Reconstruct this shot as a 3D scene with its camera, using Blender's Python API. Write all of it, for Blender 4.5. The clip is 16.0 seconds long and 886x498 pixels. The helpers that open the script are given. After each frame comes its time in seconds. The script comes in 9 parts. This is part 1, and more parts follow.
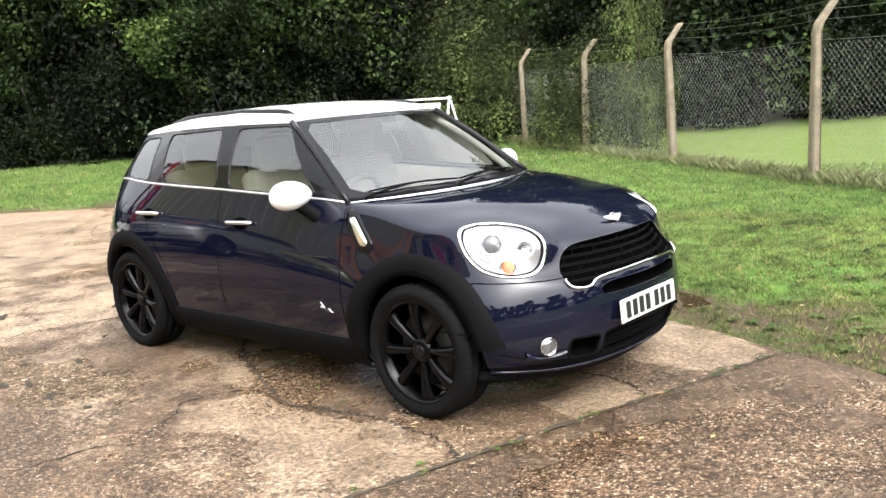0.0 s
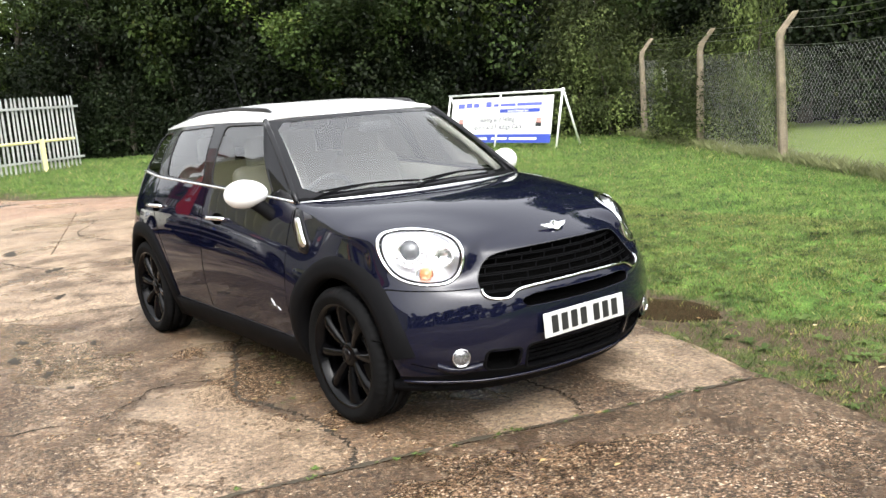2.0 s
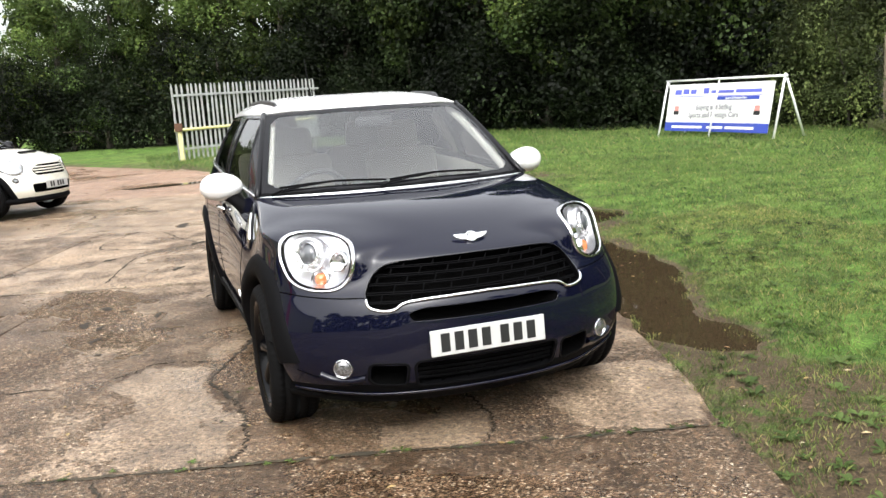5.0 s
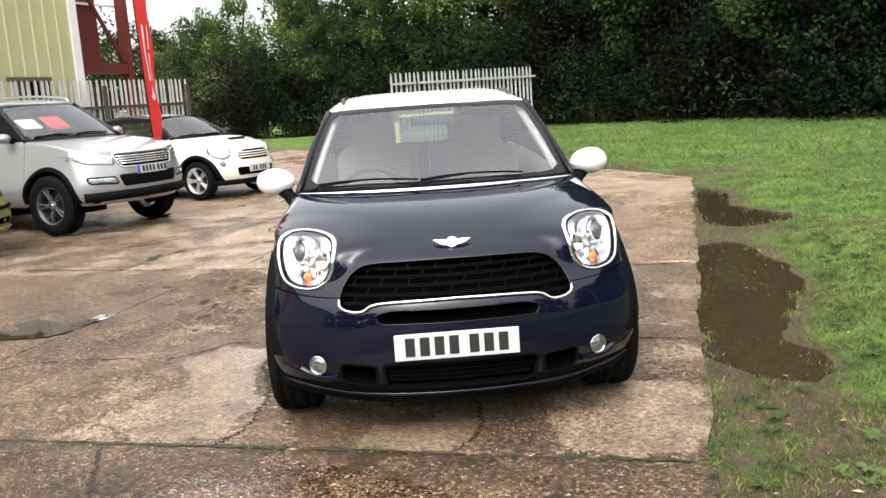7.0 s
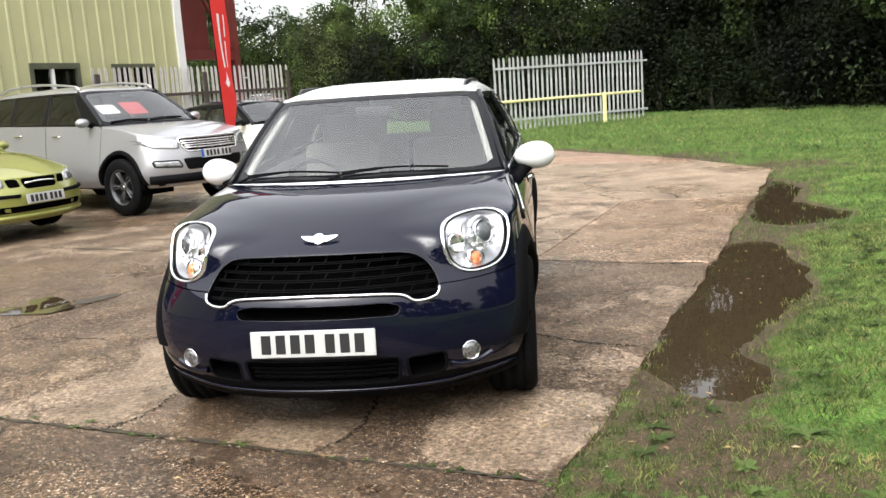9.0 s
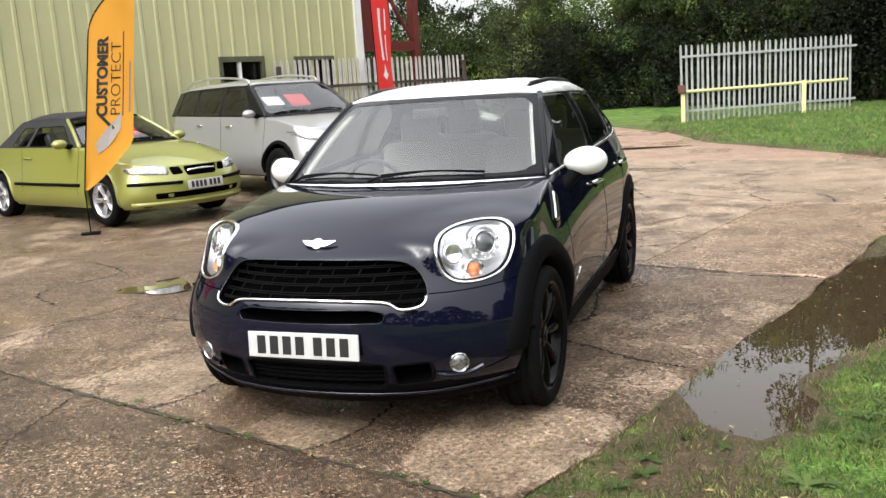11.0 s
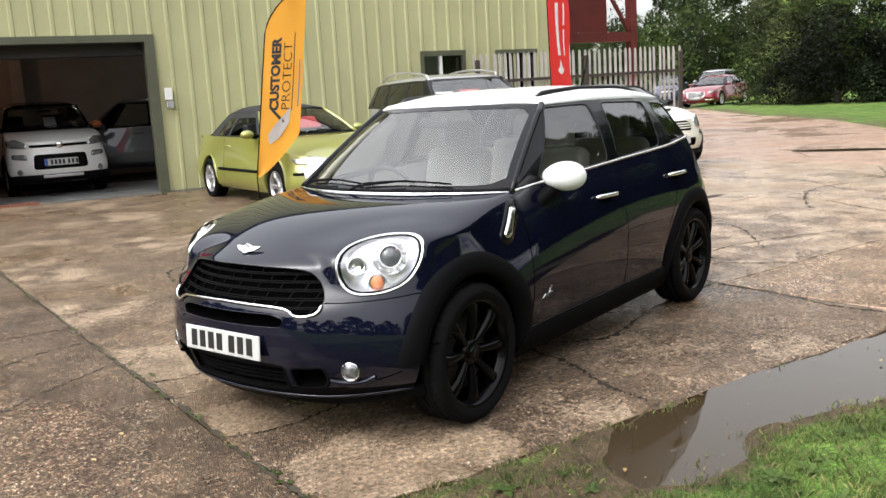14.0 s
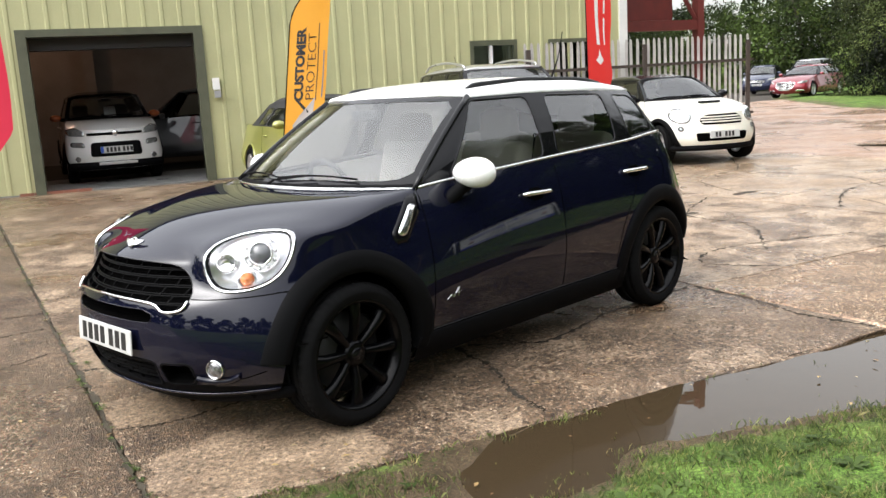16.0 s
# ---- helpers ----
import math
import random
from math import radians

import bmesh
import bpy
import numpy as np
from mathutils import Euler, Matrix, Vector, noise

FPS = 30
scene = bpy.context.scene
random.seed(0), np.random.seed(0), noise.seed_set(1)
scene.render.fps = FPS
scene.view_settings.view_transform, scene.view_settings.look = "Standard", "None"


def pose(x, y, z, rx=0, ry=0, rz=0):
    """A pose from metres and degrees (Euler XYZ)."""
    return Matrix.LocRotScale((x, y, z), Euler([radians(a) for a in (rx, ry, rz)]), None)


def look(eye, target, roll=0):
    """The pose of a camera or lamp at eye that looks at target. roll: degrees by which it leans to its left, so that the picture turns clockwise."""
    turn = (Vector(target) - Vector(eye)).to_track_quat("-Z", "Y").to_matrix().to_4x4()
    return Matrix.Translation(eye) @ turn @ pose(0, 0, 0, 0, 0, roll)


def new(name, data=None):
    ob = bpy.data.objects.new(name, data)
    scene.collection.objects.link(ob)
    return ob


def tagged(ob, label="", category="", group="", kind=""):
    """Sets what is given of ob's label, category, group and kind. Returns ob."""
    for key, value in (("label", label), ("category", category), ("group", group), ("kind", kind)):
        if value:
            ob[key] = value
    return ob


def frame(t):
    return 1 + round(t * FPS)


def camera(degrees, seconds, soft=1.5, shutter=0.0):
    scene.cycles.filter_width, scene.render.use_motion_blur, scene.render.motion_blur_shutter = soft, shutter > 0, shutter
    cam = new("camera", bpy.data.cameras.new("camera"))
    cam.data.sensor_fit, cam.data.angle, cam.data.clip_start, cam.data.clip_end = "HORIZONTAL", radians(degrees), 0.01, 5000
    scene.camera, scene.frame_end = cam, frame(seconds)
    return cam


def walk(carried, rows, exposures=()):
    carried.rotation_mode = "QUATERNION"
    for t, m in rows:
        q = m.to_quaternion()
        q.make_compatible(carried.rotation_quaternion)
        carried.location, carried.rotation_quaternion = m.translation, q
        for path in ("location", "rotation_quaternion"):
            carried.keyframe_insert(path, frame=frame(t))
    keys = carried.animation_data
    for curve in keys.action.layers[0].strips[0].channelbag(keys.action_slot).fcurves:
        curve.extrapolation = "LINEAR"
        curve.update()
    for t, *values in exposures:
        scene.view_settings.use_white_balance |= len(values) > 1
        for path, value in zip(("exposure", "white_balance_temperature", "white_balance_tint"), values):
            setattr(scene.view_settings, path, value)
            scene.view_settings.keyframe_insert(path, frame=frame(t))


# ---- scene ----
cam = camera(54.2, 16.0)
PATH = [
    (0, (4.095, -3.666, 1.503), (2.762, -2.214, 1.161), -4.4),
    (0.5, (4.264, -3.49, 1.491), (2.871, -2.096, 1.148), -4.3),
    (1, (4.392, -3.211, 1.479), (2.952, -1.868, 1.132), -4.4),
    (1.5, (4.589, -3.027, 1.478), (3.088, -1.751, 1.136), -4.2),
    (2, (4.754, -2.832, 1.485), (3.181, -1.645, 1.145), -4.2),
    (2.5, (4.85, -2.555, 1.465), (3.226, -1.44, 1.12), -4.2),
    (3, (4.937, -2.305, 1.444), (3.264, -1.265, 1.099), -4.1),
    (3.2, (4.999, -2.218, 1.443), (3.302, -1.216, 1.1), -4.0),
    (5.3, (5.347, -1.183, 1.46), (3.459, -0.62, 1.119), -3.7),
    (5.5, (5.346, -1.08, 1.452), (3.441, -0.579, 1.11), -3.7),
    (6, (5.335, -0.787, 1.435), (3.399, -0.42, 1.095), -3.6),
    (6.5, (5.454, -0.493, 1.453), (3.493, -0.283, 1.121), -3.6),
    (7, (5.523, -0.216, 1.463), (3.554, -0.121, 1.127), -3.7),
    (7.5, (5.456, 0.095, 1.473), (3.487, 0.126, 1.128), -3.8),
    (8, (5.466, 0.402, 1.465), (3.497, 0.343, 1.12), -3.7),
    (8.5, (5.492, 0.689, 1.477), (3.529, 0.521, 1.134), -3.6),
    (9, (5.375, 0.922, 1.434), (3.419, 0.696, 1.082), -3.6),
    (9.5, (5.265, 1.114, 1.444), (3.323, 0.795, 1.091), -3.5),
    (9.7, (5.256, 1.188, 1.447), (3.326, 0.797, 1.098), -3.5),
    (11.8, (5.022, 2.271, 1.478), (3.219, 1.481, 1.126), -3.5),
    (12, (5.001, 2.41, 1.477), (3.21, 1.59, 1.129), -3.4),
    (12.5, (4.903, 2.631, 1.499), (3.158, 1.72, 1.148), -3.3),
    (13, (4.703, 2.737, 1.488), (3.021, 1.715, 1.132), -3.3),
    (13.5, (4.523, 2.901, 1.485), (2.91, 1.772, 1.131), -3.3),
    (14, (4.427, 3.143, 1.51), (2.877, 1.928, 1.163), -3.3),
    (14.5, (4.34, 3.306, 1.507), (2.841, 2.028, 1.159), -3.2),
    (15, (4.119, 3.412, 1.478), (2.651, 2.102, 1.12), -3.3),
    (15.5, (3.887, 3.541, 1.465), (2.438, 2.211, 1.103), -3.3),
    (16, (3.696, 3.768, 1.472), (2.291, 2.39, 1.114), -3.2),
]
walk(cam, [(t, look(eye, target, roll)) for t, eye, target, roll in PATH], [(0.0, 0.08), (1.0, 0.0), (2.0, -0.17), (3.0, -0.38), (6.0, -0.46), (8.5, -0.5), (12.0, -0.57), (14.5, -0.53), (16.0, -0.42)])

# ---- daylight: an even overcast sky with a faint broad sun ----
world = bpy.data.worlds.new("overcast")
scene.world = world
world.use_nodes = True
wn, wl = world.node_tree.nodes, world.node_tree.links
sky = wn.new("ShaderNodeTexSky")
sky.sky_type, sky.sun_disc = "NISHITA", False
sky.sun_elevation, sky.sun_rotation = radians(48), radians(110)
sky.air_density, sky.dust_density, sky.ozone_density = 1.0, 2.5, 0.6
grey = wn.new("ShaderNodeHueSaturation")
grey.inputs["Saturation"].default_value = 0.12
wl.new(sky.outputs[0], grey.inputs["Color"])
# cloud cover: brighter overhead than at the horizon
way = wn.new("ShaderNodeTexCoord")
split = wn.new("ShaderNodeSeparateXYZ")
lift = wn.new("ShaderNodeMapRange")
lift.inputs["From Min"].default_value, lift.inputs["From Max"].default_value = 0.0, 0.9
lift.inputs["To Min"].default_value, lift.inputs["To Max"].default_value = 1.1, 4.6
cover = wn.new("ShaderNodeVectorMath")
cover.operation = "SCALE"
wl.new(way.outputs["Generated"], split.inputs[0])
wl.new(split.outputs["Z"], lift.inputs["Value"])
wl.new(grey.outputs[0], cover.inputs[0])
wl.new(lift.outputs[0], cover.inputs["Scale"])
wl.new(cover.outputs[0], wn["Background"].inputs["Color"])
wn["Background"].inputs["Strength"].default_value = 0.268
sun_data = bpy.data.lights.new("sun", "SUN")
sun_data.energy, sun_data.angle, sun_data.color = 0.22, radians(75), (1.0, 0.97, 0.93)
sun = new("sun", sun_data)
sun.matrix_world = look((20, -8, 26), (0, 0, 0))


# ---- materials ----
def rgb(c):
    return (*c, 1.0)


def material(name):
    m = bpy.data.materials.new(name)
    m.use_nodes = True
    nt = m.node_tree
    return m, nt.nodes, nt.links, nt.nodes["Principled BSDF"]


def noise_tex(n, l, scale, detail=4.0, rough=0.6, coords=None):
    t = n.new("ShaderNodeTexNoise")
    t.inputs["Scale"].default_value, t.inputs["Detail"].default_value, t.inputs["Roughness"].default_value = scale, detail, rough
    if coords is not None:
        l.new(coords, t.inputs["Vector"])
    return t


def ramp(n, l, source, stops):
    r = n.new("ShaderNodeValToRGB")
    e = r.color_ramp.elements
    while len(e) < len(stops):
        e.new(0.5)
    for el, (at, c) in zip(e, stops):
        el.position, el.color = at, rgb(c) if isinstance(c, tuple) else (c, c, c, 1)
    l.new(source, r.inputs["Fac"])
    return r


def mix(n, l, fac, a, b, kind="MIX"):
    m = n.new("ShaderNodeMix")
    m.data_type, m.blend_type = "RGBA", kind
    for value, slot in ((fac, m.inputs["Factor"]), (a, m.inputs["A"]), (b, m.inputs["B"])):
        if isinstance(value, bpy.types.NodeSocket):
            l.new(value, slot)
        elif isinstance(value, tuple):
            slot.default_value = rgb(value)
        else:
            slot.default_value = value
    return m.outputs["Result"]


def bump(n, l, height, strength, distance, to):
    b = n.new("ShaderNodeBump")
    b.inputs["Strength"].default_value, b.inputs["Distance"].default_value = strength, distance
    l.new(height, b.inputs["Height"])
    l.new(b.outputs[0], to)


def simple(name, colour, rough=0.5, metal=0.0, vary=0.15, scale=6.0, grain=120.0, relief=0.0, coat=0.0, spec=0.5):
    """A plain surface with broad and fine variation of tone and gloss."""
    m, n, l, p = material(name)
    co = n.new("ShaderNodeTexCoord").outputs["Object"]
    broad, fine = noise_tex(n, l, scale, 5, 0.6, co), noise_tex(n, l, grain, 3, 0.6, co)
    both = mix(n, l, 0.4, broad.outputs["Fac"], fine.outputs["Fac"])
    lo = tuple(c * (1 - vary) for c in colour)
    hi = tuple(min(1.0, c * (1 + vary)) for c in colour)
    l.new(ramp(n, l, both, [(0.3, lo), (0.7, hi)]).outputs[0], p.inputs["Base Color"])
    l.new(ramp(n, l, both, [(0.3, max(0.02, rough - 0.06)), (0.7, min(1.0, rough + 0.06))]).outputs[0], p.inputs["Roughness"])
    p.inputs["Metallic"].default_value = metal
    p.inputs["Coat Weight"].default_value = coat
    p.inputs["Coat Roughness"].default_value = 0.03
    p.inputs["Specular IOR Level"].default_value = spec
    if relief:
        bump(n, l, both, 0.6, relief, p.inputs["Normal"])
    return m


def car_paint(name, colour, flake=0.5, metal=0.35, rough=0.35):
    m, n, l, p = material(name)
    co = n.new("ShaderNodeTexCoord").outputs["Object"]
    v = n.new("ShaderNodeTexVoronoi")
    v.inputs["Scale"].default_value = 900
    l.new(co, v.inputs["Vector"])
    broad = noise_tex(n, l, 2.5, 4, 0.6, co)
    hi = tuple(min(1, c * (1 + flake)) for c in colour)
    col = mix(n, l, v.outputs["Color"], colour, hi)
    l.new(col, p.inputs["Base Color"])
    p.inputs["Metallic"].default_value, p.inputs["Roughness"].default_value = metal, rough
    p.inputs["Coat Weight"].default_value, p.inputs["Coat IOR"].default_value = 1.0, 1.5
    l.new(ramp(n, l, broad.outputs["Fac"], [(0.35, 0.015), (0.75, 0.05)]).outputs[0], p.inputs["Coat Roughness"])
    return m


PANES = set()


def glass(name, tint, ior=1.5):
    """A thin pane: it lets light straight through, tinted, and mirrors by its angle."""
    m, n, l, p = material(name)
    n.remove(p)
    clear, shine, fres, both = n.new("ShaderNodeBsdfTransparent"), n.new("ShaderNodeBsdfGlossy"), n.new("ShaderNodeFresnel"), n.new("ShaderNodeMixShader")
    clear.inputs["Color"].default_value = rgb(tint)
    shine.inputs["Roughness"].default_value = 0.01
    fres.inputs["IOR"].default_value = ior
    l.new(fres.outputs[0], both.inputs[0])
    l.new(clear.outputs[0], both.inputs[1])
    l.new(shine.outputs[0], both.inputs[2])
    l.new(both.outputs[0], n["Material Output"].inputs["Surface"])
    PANES.add(name)
    return m


NAVY = car_paint("navy metallic paint", (0.002, 0.0024, 0.0075), 1.0, 0.0, 0.4)
NAVY.node_tree.nodes["Principled BSDF"].inputs["Specular IOR Level"].default_value = 0.0
NAVY.node_tree.nodes["Principled BSDF"].inputs["Coat IOR"].default_value = 1.43
WHITE = simple("white gloss paint", (0.8, 0.8, 0.79), 0.25, 0, 0.03, 3, 80, 0, 0.6)
PLASTIC = simple("black textured plastic", (0.0035, 0.0035, 0.004), 0.7, 0, 0.2, 8, 300, 0.0004, 0, 0.06)
GLOSSBLACK = simple("gloss black trim", (0.004, 0.004, 0.005), 0.15, 0, 0.1, 5, 100, 0, 0, 0.22)
RUBBER = simple("tyre rubber", (0.006, 0.006, 0.0062), 0.75, 0, 0.3, 12, 200, 0.0005, 0, 0.05)
BLACKWHEEL = simple("black painted alloy", (0.0014, 0.0014, 0.0018), 0.2, 0.0, 0.2, 9, 200, 0, 0, 0.14)
GREYALLOY = simple("grey alloy", (0.09, 0.09, 0.092), 0.35, 0.6, 0.1, 9, 200)
ALLOY = simple("silver alloy", (0.55, 0.55, 0.56), 0.3, 0.8, 0.08, 9, 200)
CHROME = simple("chrome", (0.86, 0.86, 0.87), 0.08, 1.0, 0.03, 5, 90)
SATIN = simple("satin chrome", (0.8, 0.8, 0.8), 0.22, 1.0, 0.05, 5, 90)
REFLECTOR = simple("lamp reflector", (0.84, 0.84, 0.86), 0.32, 1.0, 0.05, 30, 200)
GRILLE = simple("matt black grille", (0.0022, 0.0022, 0.0025), 0.5, 0, 0.2, 8, 200, 0, 0, 0.03)
RAIL = simple("satin dark rail", (0.012, 0.012, 0.013), 0.4, 0, 0.2, 8, 200)
AMBER = simple("amber lens", (0.72, 0.23, 0.08), 0.15, 0, 0.1, 20, 200, 0, 0.5)
REDLENS = simple("red lens", (0.45, 0.01, 0.01), 0.15, 0, 0.1, 20, 200, 0, 0.5)
# Near-black without gloss: the shade inside hollows is put into this colour.
DARKVOID = simple("recess shade black", (0.002, 0.002, 0.002), 0.9, 0, 0.2, spec=0.0)
LEATHER = simple("cream leather", (0.26, 0.245, 0.215), 0.5, 0, 0.1, 8, 250, 0.0006)
CABIN = simple("dark cabin plastic", (0.03, 0.03, 0.032), 0.6, 0, 0.15, 8, 200)
PALECABIN = simple("pale cabin trim", (0.66, 0.64, 0.58), 0.65, 0, 0.1, 8, 200)
PLATEWHITE = simple("white plate", (0.46, 0.46, 0.445), 0.35, 0, 0.03, 20, 200)
INK = simple("black print", (0.01, 0.01, 0.01), 0.5, 0, 0.1)
CLEAR = glass("clear lamp cover", (0.97, 0.97, 0.97), 1.35)
SCREEN = glass("windscreen glass", (0.92, 0.96, 0.94), 2.3)
SIDEGLASS = glass("side window glass", (0.84, 0.9, 0.87), 2.05)
PRIVACY = glass("privacy window glass", (0.12, 0.13, 0.13), 1.7)
DARKGLASS = glass("tinted window glass", (0.58, 0.63, 0.61), 2.2)


# ---- mesh helpers ----
def mesh_from(name, verts, faces, mats, smooth=False, index=None):
    me = bpy.data.meshes.new(name)
    me.from_pydata([tuple(v) for v in verts], [], [tuple(f) for f in faces])
    for m in mats if isinstance(mats, (list, tuple)) else [mats]:
        me.materials.append(m)
    if smooth:
        me.polygons.foreach_set("use_smooth", [True] * len(me.polygons))
    if index is not None:
        me.polygons.foreach_set("material_index", index)
    me.update()
    return me


def outward(verts, faces):
    """Turns a pane's faces away from the middle of its car."""
    total, mid = 0.0, Vector((0, 0, 0.9))
    for f in faces:
        a, b, c = (Vector(verts[i]) for i in f[:3])
        total += (b - a).cross(c - a).dot(a - mid)
        if len(f) > 3:
            d = Vector(verts[f[3]])
            total += (c - a).cross(d - a).dot(a - mid)
    return faces if total > 0 else [tuple(reversed(f)) for f in faces]


def obj(name, verts, faces, mats, parent=None, label="", smooth=False, index=None):
    if not isinstance(mats, (list, tuple)) and mats.name in PANES:
        faces = outward(verts, faces)
    ob = new(name, mesh_from(name, verts, faces, mats, smooth, index))
    ob.parent = parent
    if label:
        ob["label"] = label
    return ob


def part(name, bm, mat, parent, label="", smooth=False):
    """Links a bmesh as one mesh object under a thing or a part."""
    me = bpy.data.meshes.new(name)
    bm.to_mesh(me)
    bm.free()
    me.materials.append(mat)
    if smooth:
        me.polygons.foreach_set("use_smooth", [True] * len(me.polygons))
    ob = new(name, me)
    ob.parent = parent
    if label:
        ob["label"] = label
    return ob


def thing(name, label, category, m=None, group="", kind=""):
    ob = tagged(new(name), label, category, group, kind)
    ob.empty_display_size = 0.2
    if m is not None:
        ob.matrix_world = m
    return ob


def box_bm(sx, sy, sz, at=(0, 0, 0), bevel=0.0, segs=2):
    bm = bmesh.new()
    bmesh.ops.create_cube(bm, size=1.0)
    bmesh.ops.scale(bm, vec=(sx, sy, sz), verts=bm.verts)
    if bevel:
        bmesh.ops.bevel(bm, geom=bm.edges[:] + bm.verts[:], offset=bevel, segments=segs, affect="EDGES", profile=0.5)
    bmesh.ops.translate(bm, vec=at, verts=bm.verts)
    return bm


def grid_faces(rows, cols, wrap=False):
    out = []
    for i in range(rows - 1):
        for j in range(cols if wrap else cols - 1):
            k = (j + 1) % cols
            out.append((i * cols + j, i * cols + k, (i + 1) * cols + k, (i + 1) * cols + j))
    return out


def revolve(profile, segs, axis="y"):
    """Turns (radius, offset) pairs round an axis through the origin."""
    v = []
    for r, o in profile:
        for k in range(segs):
            a = 2 * math.pi * k / segs
            c, s = r * math.cos(a), r * math.sin(a)
            v.append((c, o, s) if axis == "y" else ((c, s, o) if axis == "z" else (o, c, s)))
    return v, grid_faces(len(profile), segs, True)


def tube(points, radius, sides=8, closed=False, flat=1.0):
    """A round rod along points; returns verts and faces."""
    pts = [Vector(p) for p in points]
    n = len(pts)
    v = []
    up = Vector((0, 0, 1))
    for i, p in enumerate(pts):
        a = pts[(i - 1) % n] if closed or i else pts[i]
        b = pts[(i + 1) % n] if closed or i < n - 1 else pts[i]
        d = (b - a).normalized()
        u = up if abs(d.dot(up)) < 0.95 else Vector((1, 0, 0))
        s = d.cross(u).normalized()
        w = s.cross(d).normalized()
        r = radius[i] if isinstance(radius, (list, tuple)) else radius
        for k in range(sides):
            t = 2 * math.pi * k / sides
            v.append(p + s * (r * math.cos(t)) + w * (r * flat * math.sin(t)))
    f = grid_faces(n, sides, True)
    if closed:
        f += [((n - 1) * sides + j, (n - 1) * sides + (j + 1) % sides, (j + 1) % sides, j) for j in range(sides)]
    else:
        f += [tuple(range(sides - 1, -1, -1)), tuple(range((n - 1) * sides, n * sides))]
    return v, f


def spline(points, per=6, closed=False):
    """Catmull-Rom through points of any dimension."""
    pts = [np.array(p, float) for p in points]
    n = len(pts)
    out = []
    for i in range(n if closed else n - 1):
        p0 = pts[(i - 1) % n] if closed or i else 2 * pts[0] - pts[1]
        p1, p2 = pts[i], pts[(i + 1) % n]
        p3 = pts[(i + 2) % n] if closed or i + 2 < n else 2 * pts[-1] - pts[-2]
        for k in range(per):
            t = k / per
            out.append(0.5 * (2 * p1 + (p2 - p0) * t + (2 * p0 - 5 * p1 + 4 * p2 - p3) * t * t + (3 * p1 - p0 - 3 * p2 + p3) * t**3))
    if not closed:
        out.append(pts[-1])
    return out


def lerp_table(x, table):
    xs, ys = zip(*sorted(table))
    return float(np.interp(x, xs, ys))


def text_mesh(name, body, size, mat, parent, m, label="", bold=0.0, align="CENTER", stretch=1.0, depth=0.0008):
    cu = bpy.data.curves.new(name, "FONT")
    cu.body, cu.size, cu.align_x, cu.align_y, cu.extrude, cu.offset = body, size, align, "CENTER", depth, bold
    cu.resolution_u = 3
    tmp = new(name + " outline", cu)
    dg = bpy.context.evaluated_depsgraph_get()
    me = bpy.data.meshes.new_from_object(tmp.evaluated_get(dg))
    bpy.data.objects.remove(tmp)
    bpy.data.curves.remove(cu)
    me.materials.clear()
    me.materials.append(mat)
    ob = new(name, me)
    ob.parent = parent
    ob.matrix_basis = m @ Matrix.Diagonal((stretch, 1, 1, 1))
    if label:
        ob["label"] = label
    return ob


# ---- ground: one sheet, concrete slabs, grass verge ----
CORNER, ALONG, ACROSS = np.array([2.37, 0.97]), np.array([-0.947, 0.321]), np.array([-0.277, -0.961])


def rise(x, y):
    """The yard climbs gently away from the parked car."""
    return 0.0145 * np.clip(np.hypot(np.asarray(x) - 1.0, y) - 2.0, 0, 22)


def plan(a, b):
    """A place in the slabs' own grid: a along the verge, b away from it."""
    return CORNER + a * ALONG + b * ACROSS


BACK = np.linalg.inv(np.stack([ALONG, ACROSS], 1))
VERGE = [(-30, 0), (10.2, 0.02), (12.1, 1.6), (14.05, 4.1), (14.6, 5.0), (17.3, 7.0), (21.0, 11.0), (24.1, 15.8), (33, 26), (60, 48)]


def verge_b(a):
    return np.interp(a, [p[0] for p in VERGE], [p[1] for p in VERGE])


def on_grass(x, y):
    """How far, in metres, a place lies inside the grass (negative on the hard yard)."""
    q = np.stack([np.asarray(x) - CORNER[0], np.asarray(y) - CORNER[1]], 0)
    a, b = BACK @ q.reshape(2, -1)
    d = (verge_b(a) - b) * np.where(a > 10.2, 0.7, 1.0)
    return d.reshape(np.shape(x))


def wobble(x, y, s, seed=0.0):
    """Cheap smooth noise, -1 to 1."""
    x, y = np.asarray(x) * s + seed, np.asarray(y) * s - seed
    return (np.sin(1.7 * x + 1.3 * np.sin(1.1 * y)) + np.sin(2.3 * y + 1.7 * np.sin(0.9 * x + 2)) + np.sin(1.1 * (x + y) + 0.8 * np.sin(2.1 * x))) / 3


def inside(px, py, poly):
    """Point-in-polygon for arrays."""
    hit = np.zeros(np.shape(px), bool)
    for (x0, y0), (x1, y1) in zip(poly, poly[1:] + poly[:1]):
        cross = ((y0 > py) != (y1 > py)) & (px < (x1 - x0) * (py - y0) / (y1 - y0 + 1e-12) + x0)
        hit ^= cross
    return hit


PUDDLES = {
    "near": [(1.05, -0.36), (1.12, -0.2), (1.42, -0.03), (2.0, 0.05), (3.3, 0.08), (4.2, 0.08), (4.95, 0.02), (5.1, -0.3), (4.6, -0.5), (3.75, -0.68), (2.85, -0.66), (2.3, -0.52), (1.75, -0.47), (1.4, -0.6), (1.12, -0.58)],
    "far": [(9.3, -0.08), (8.6, -0.4), (7.3, -0.42), (6.5, -0.97), (5.9, -0.76), (5.7, -0.3), (6.3, -0.05), (8.1, -0.02)],
}


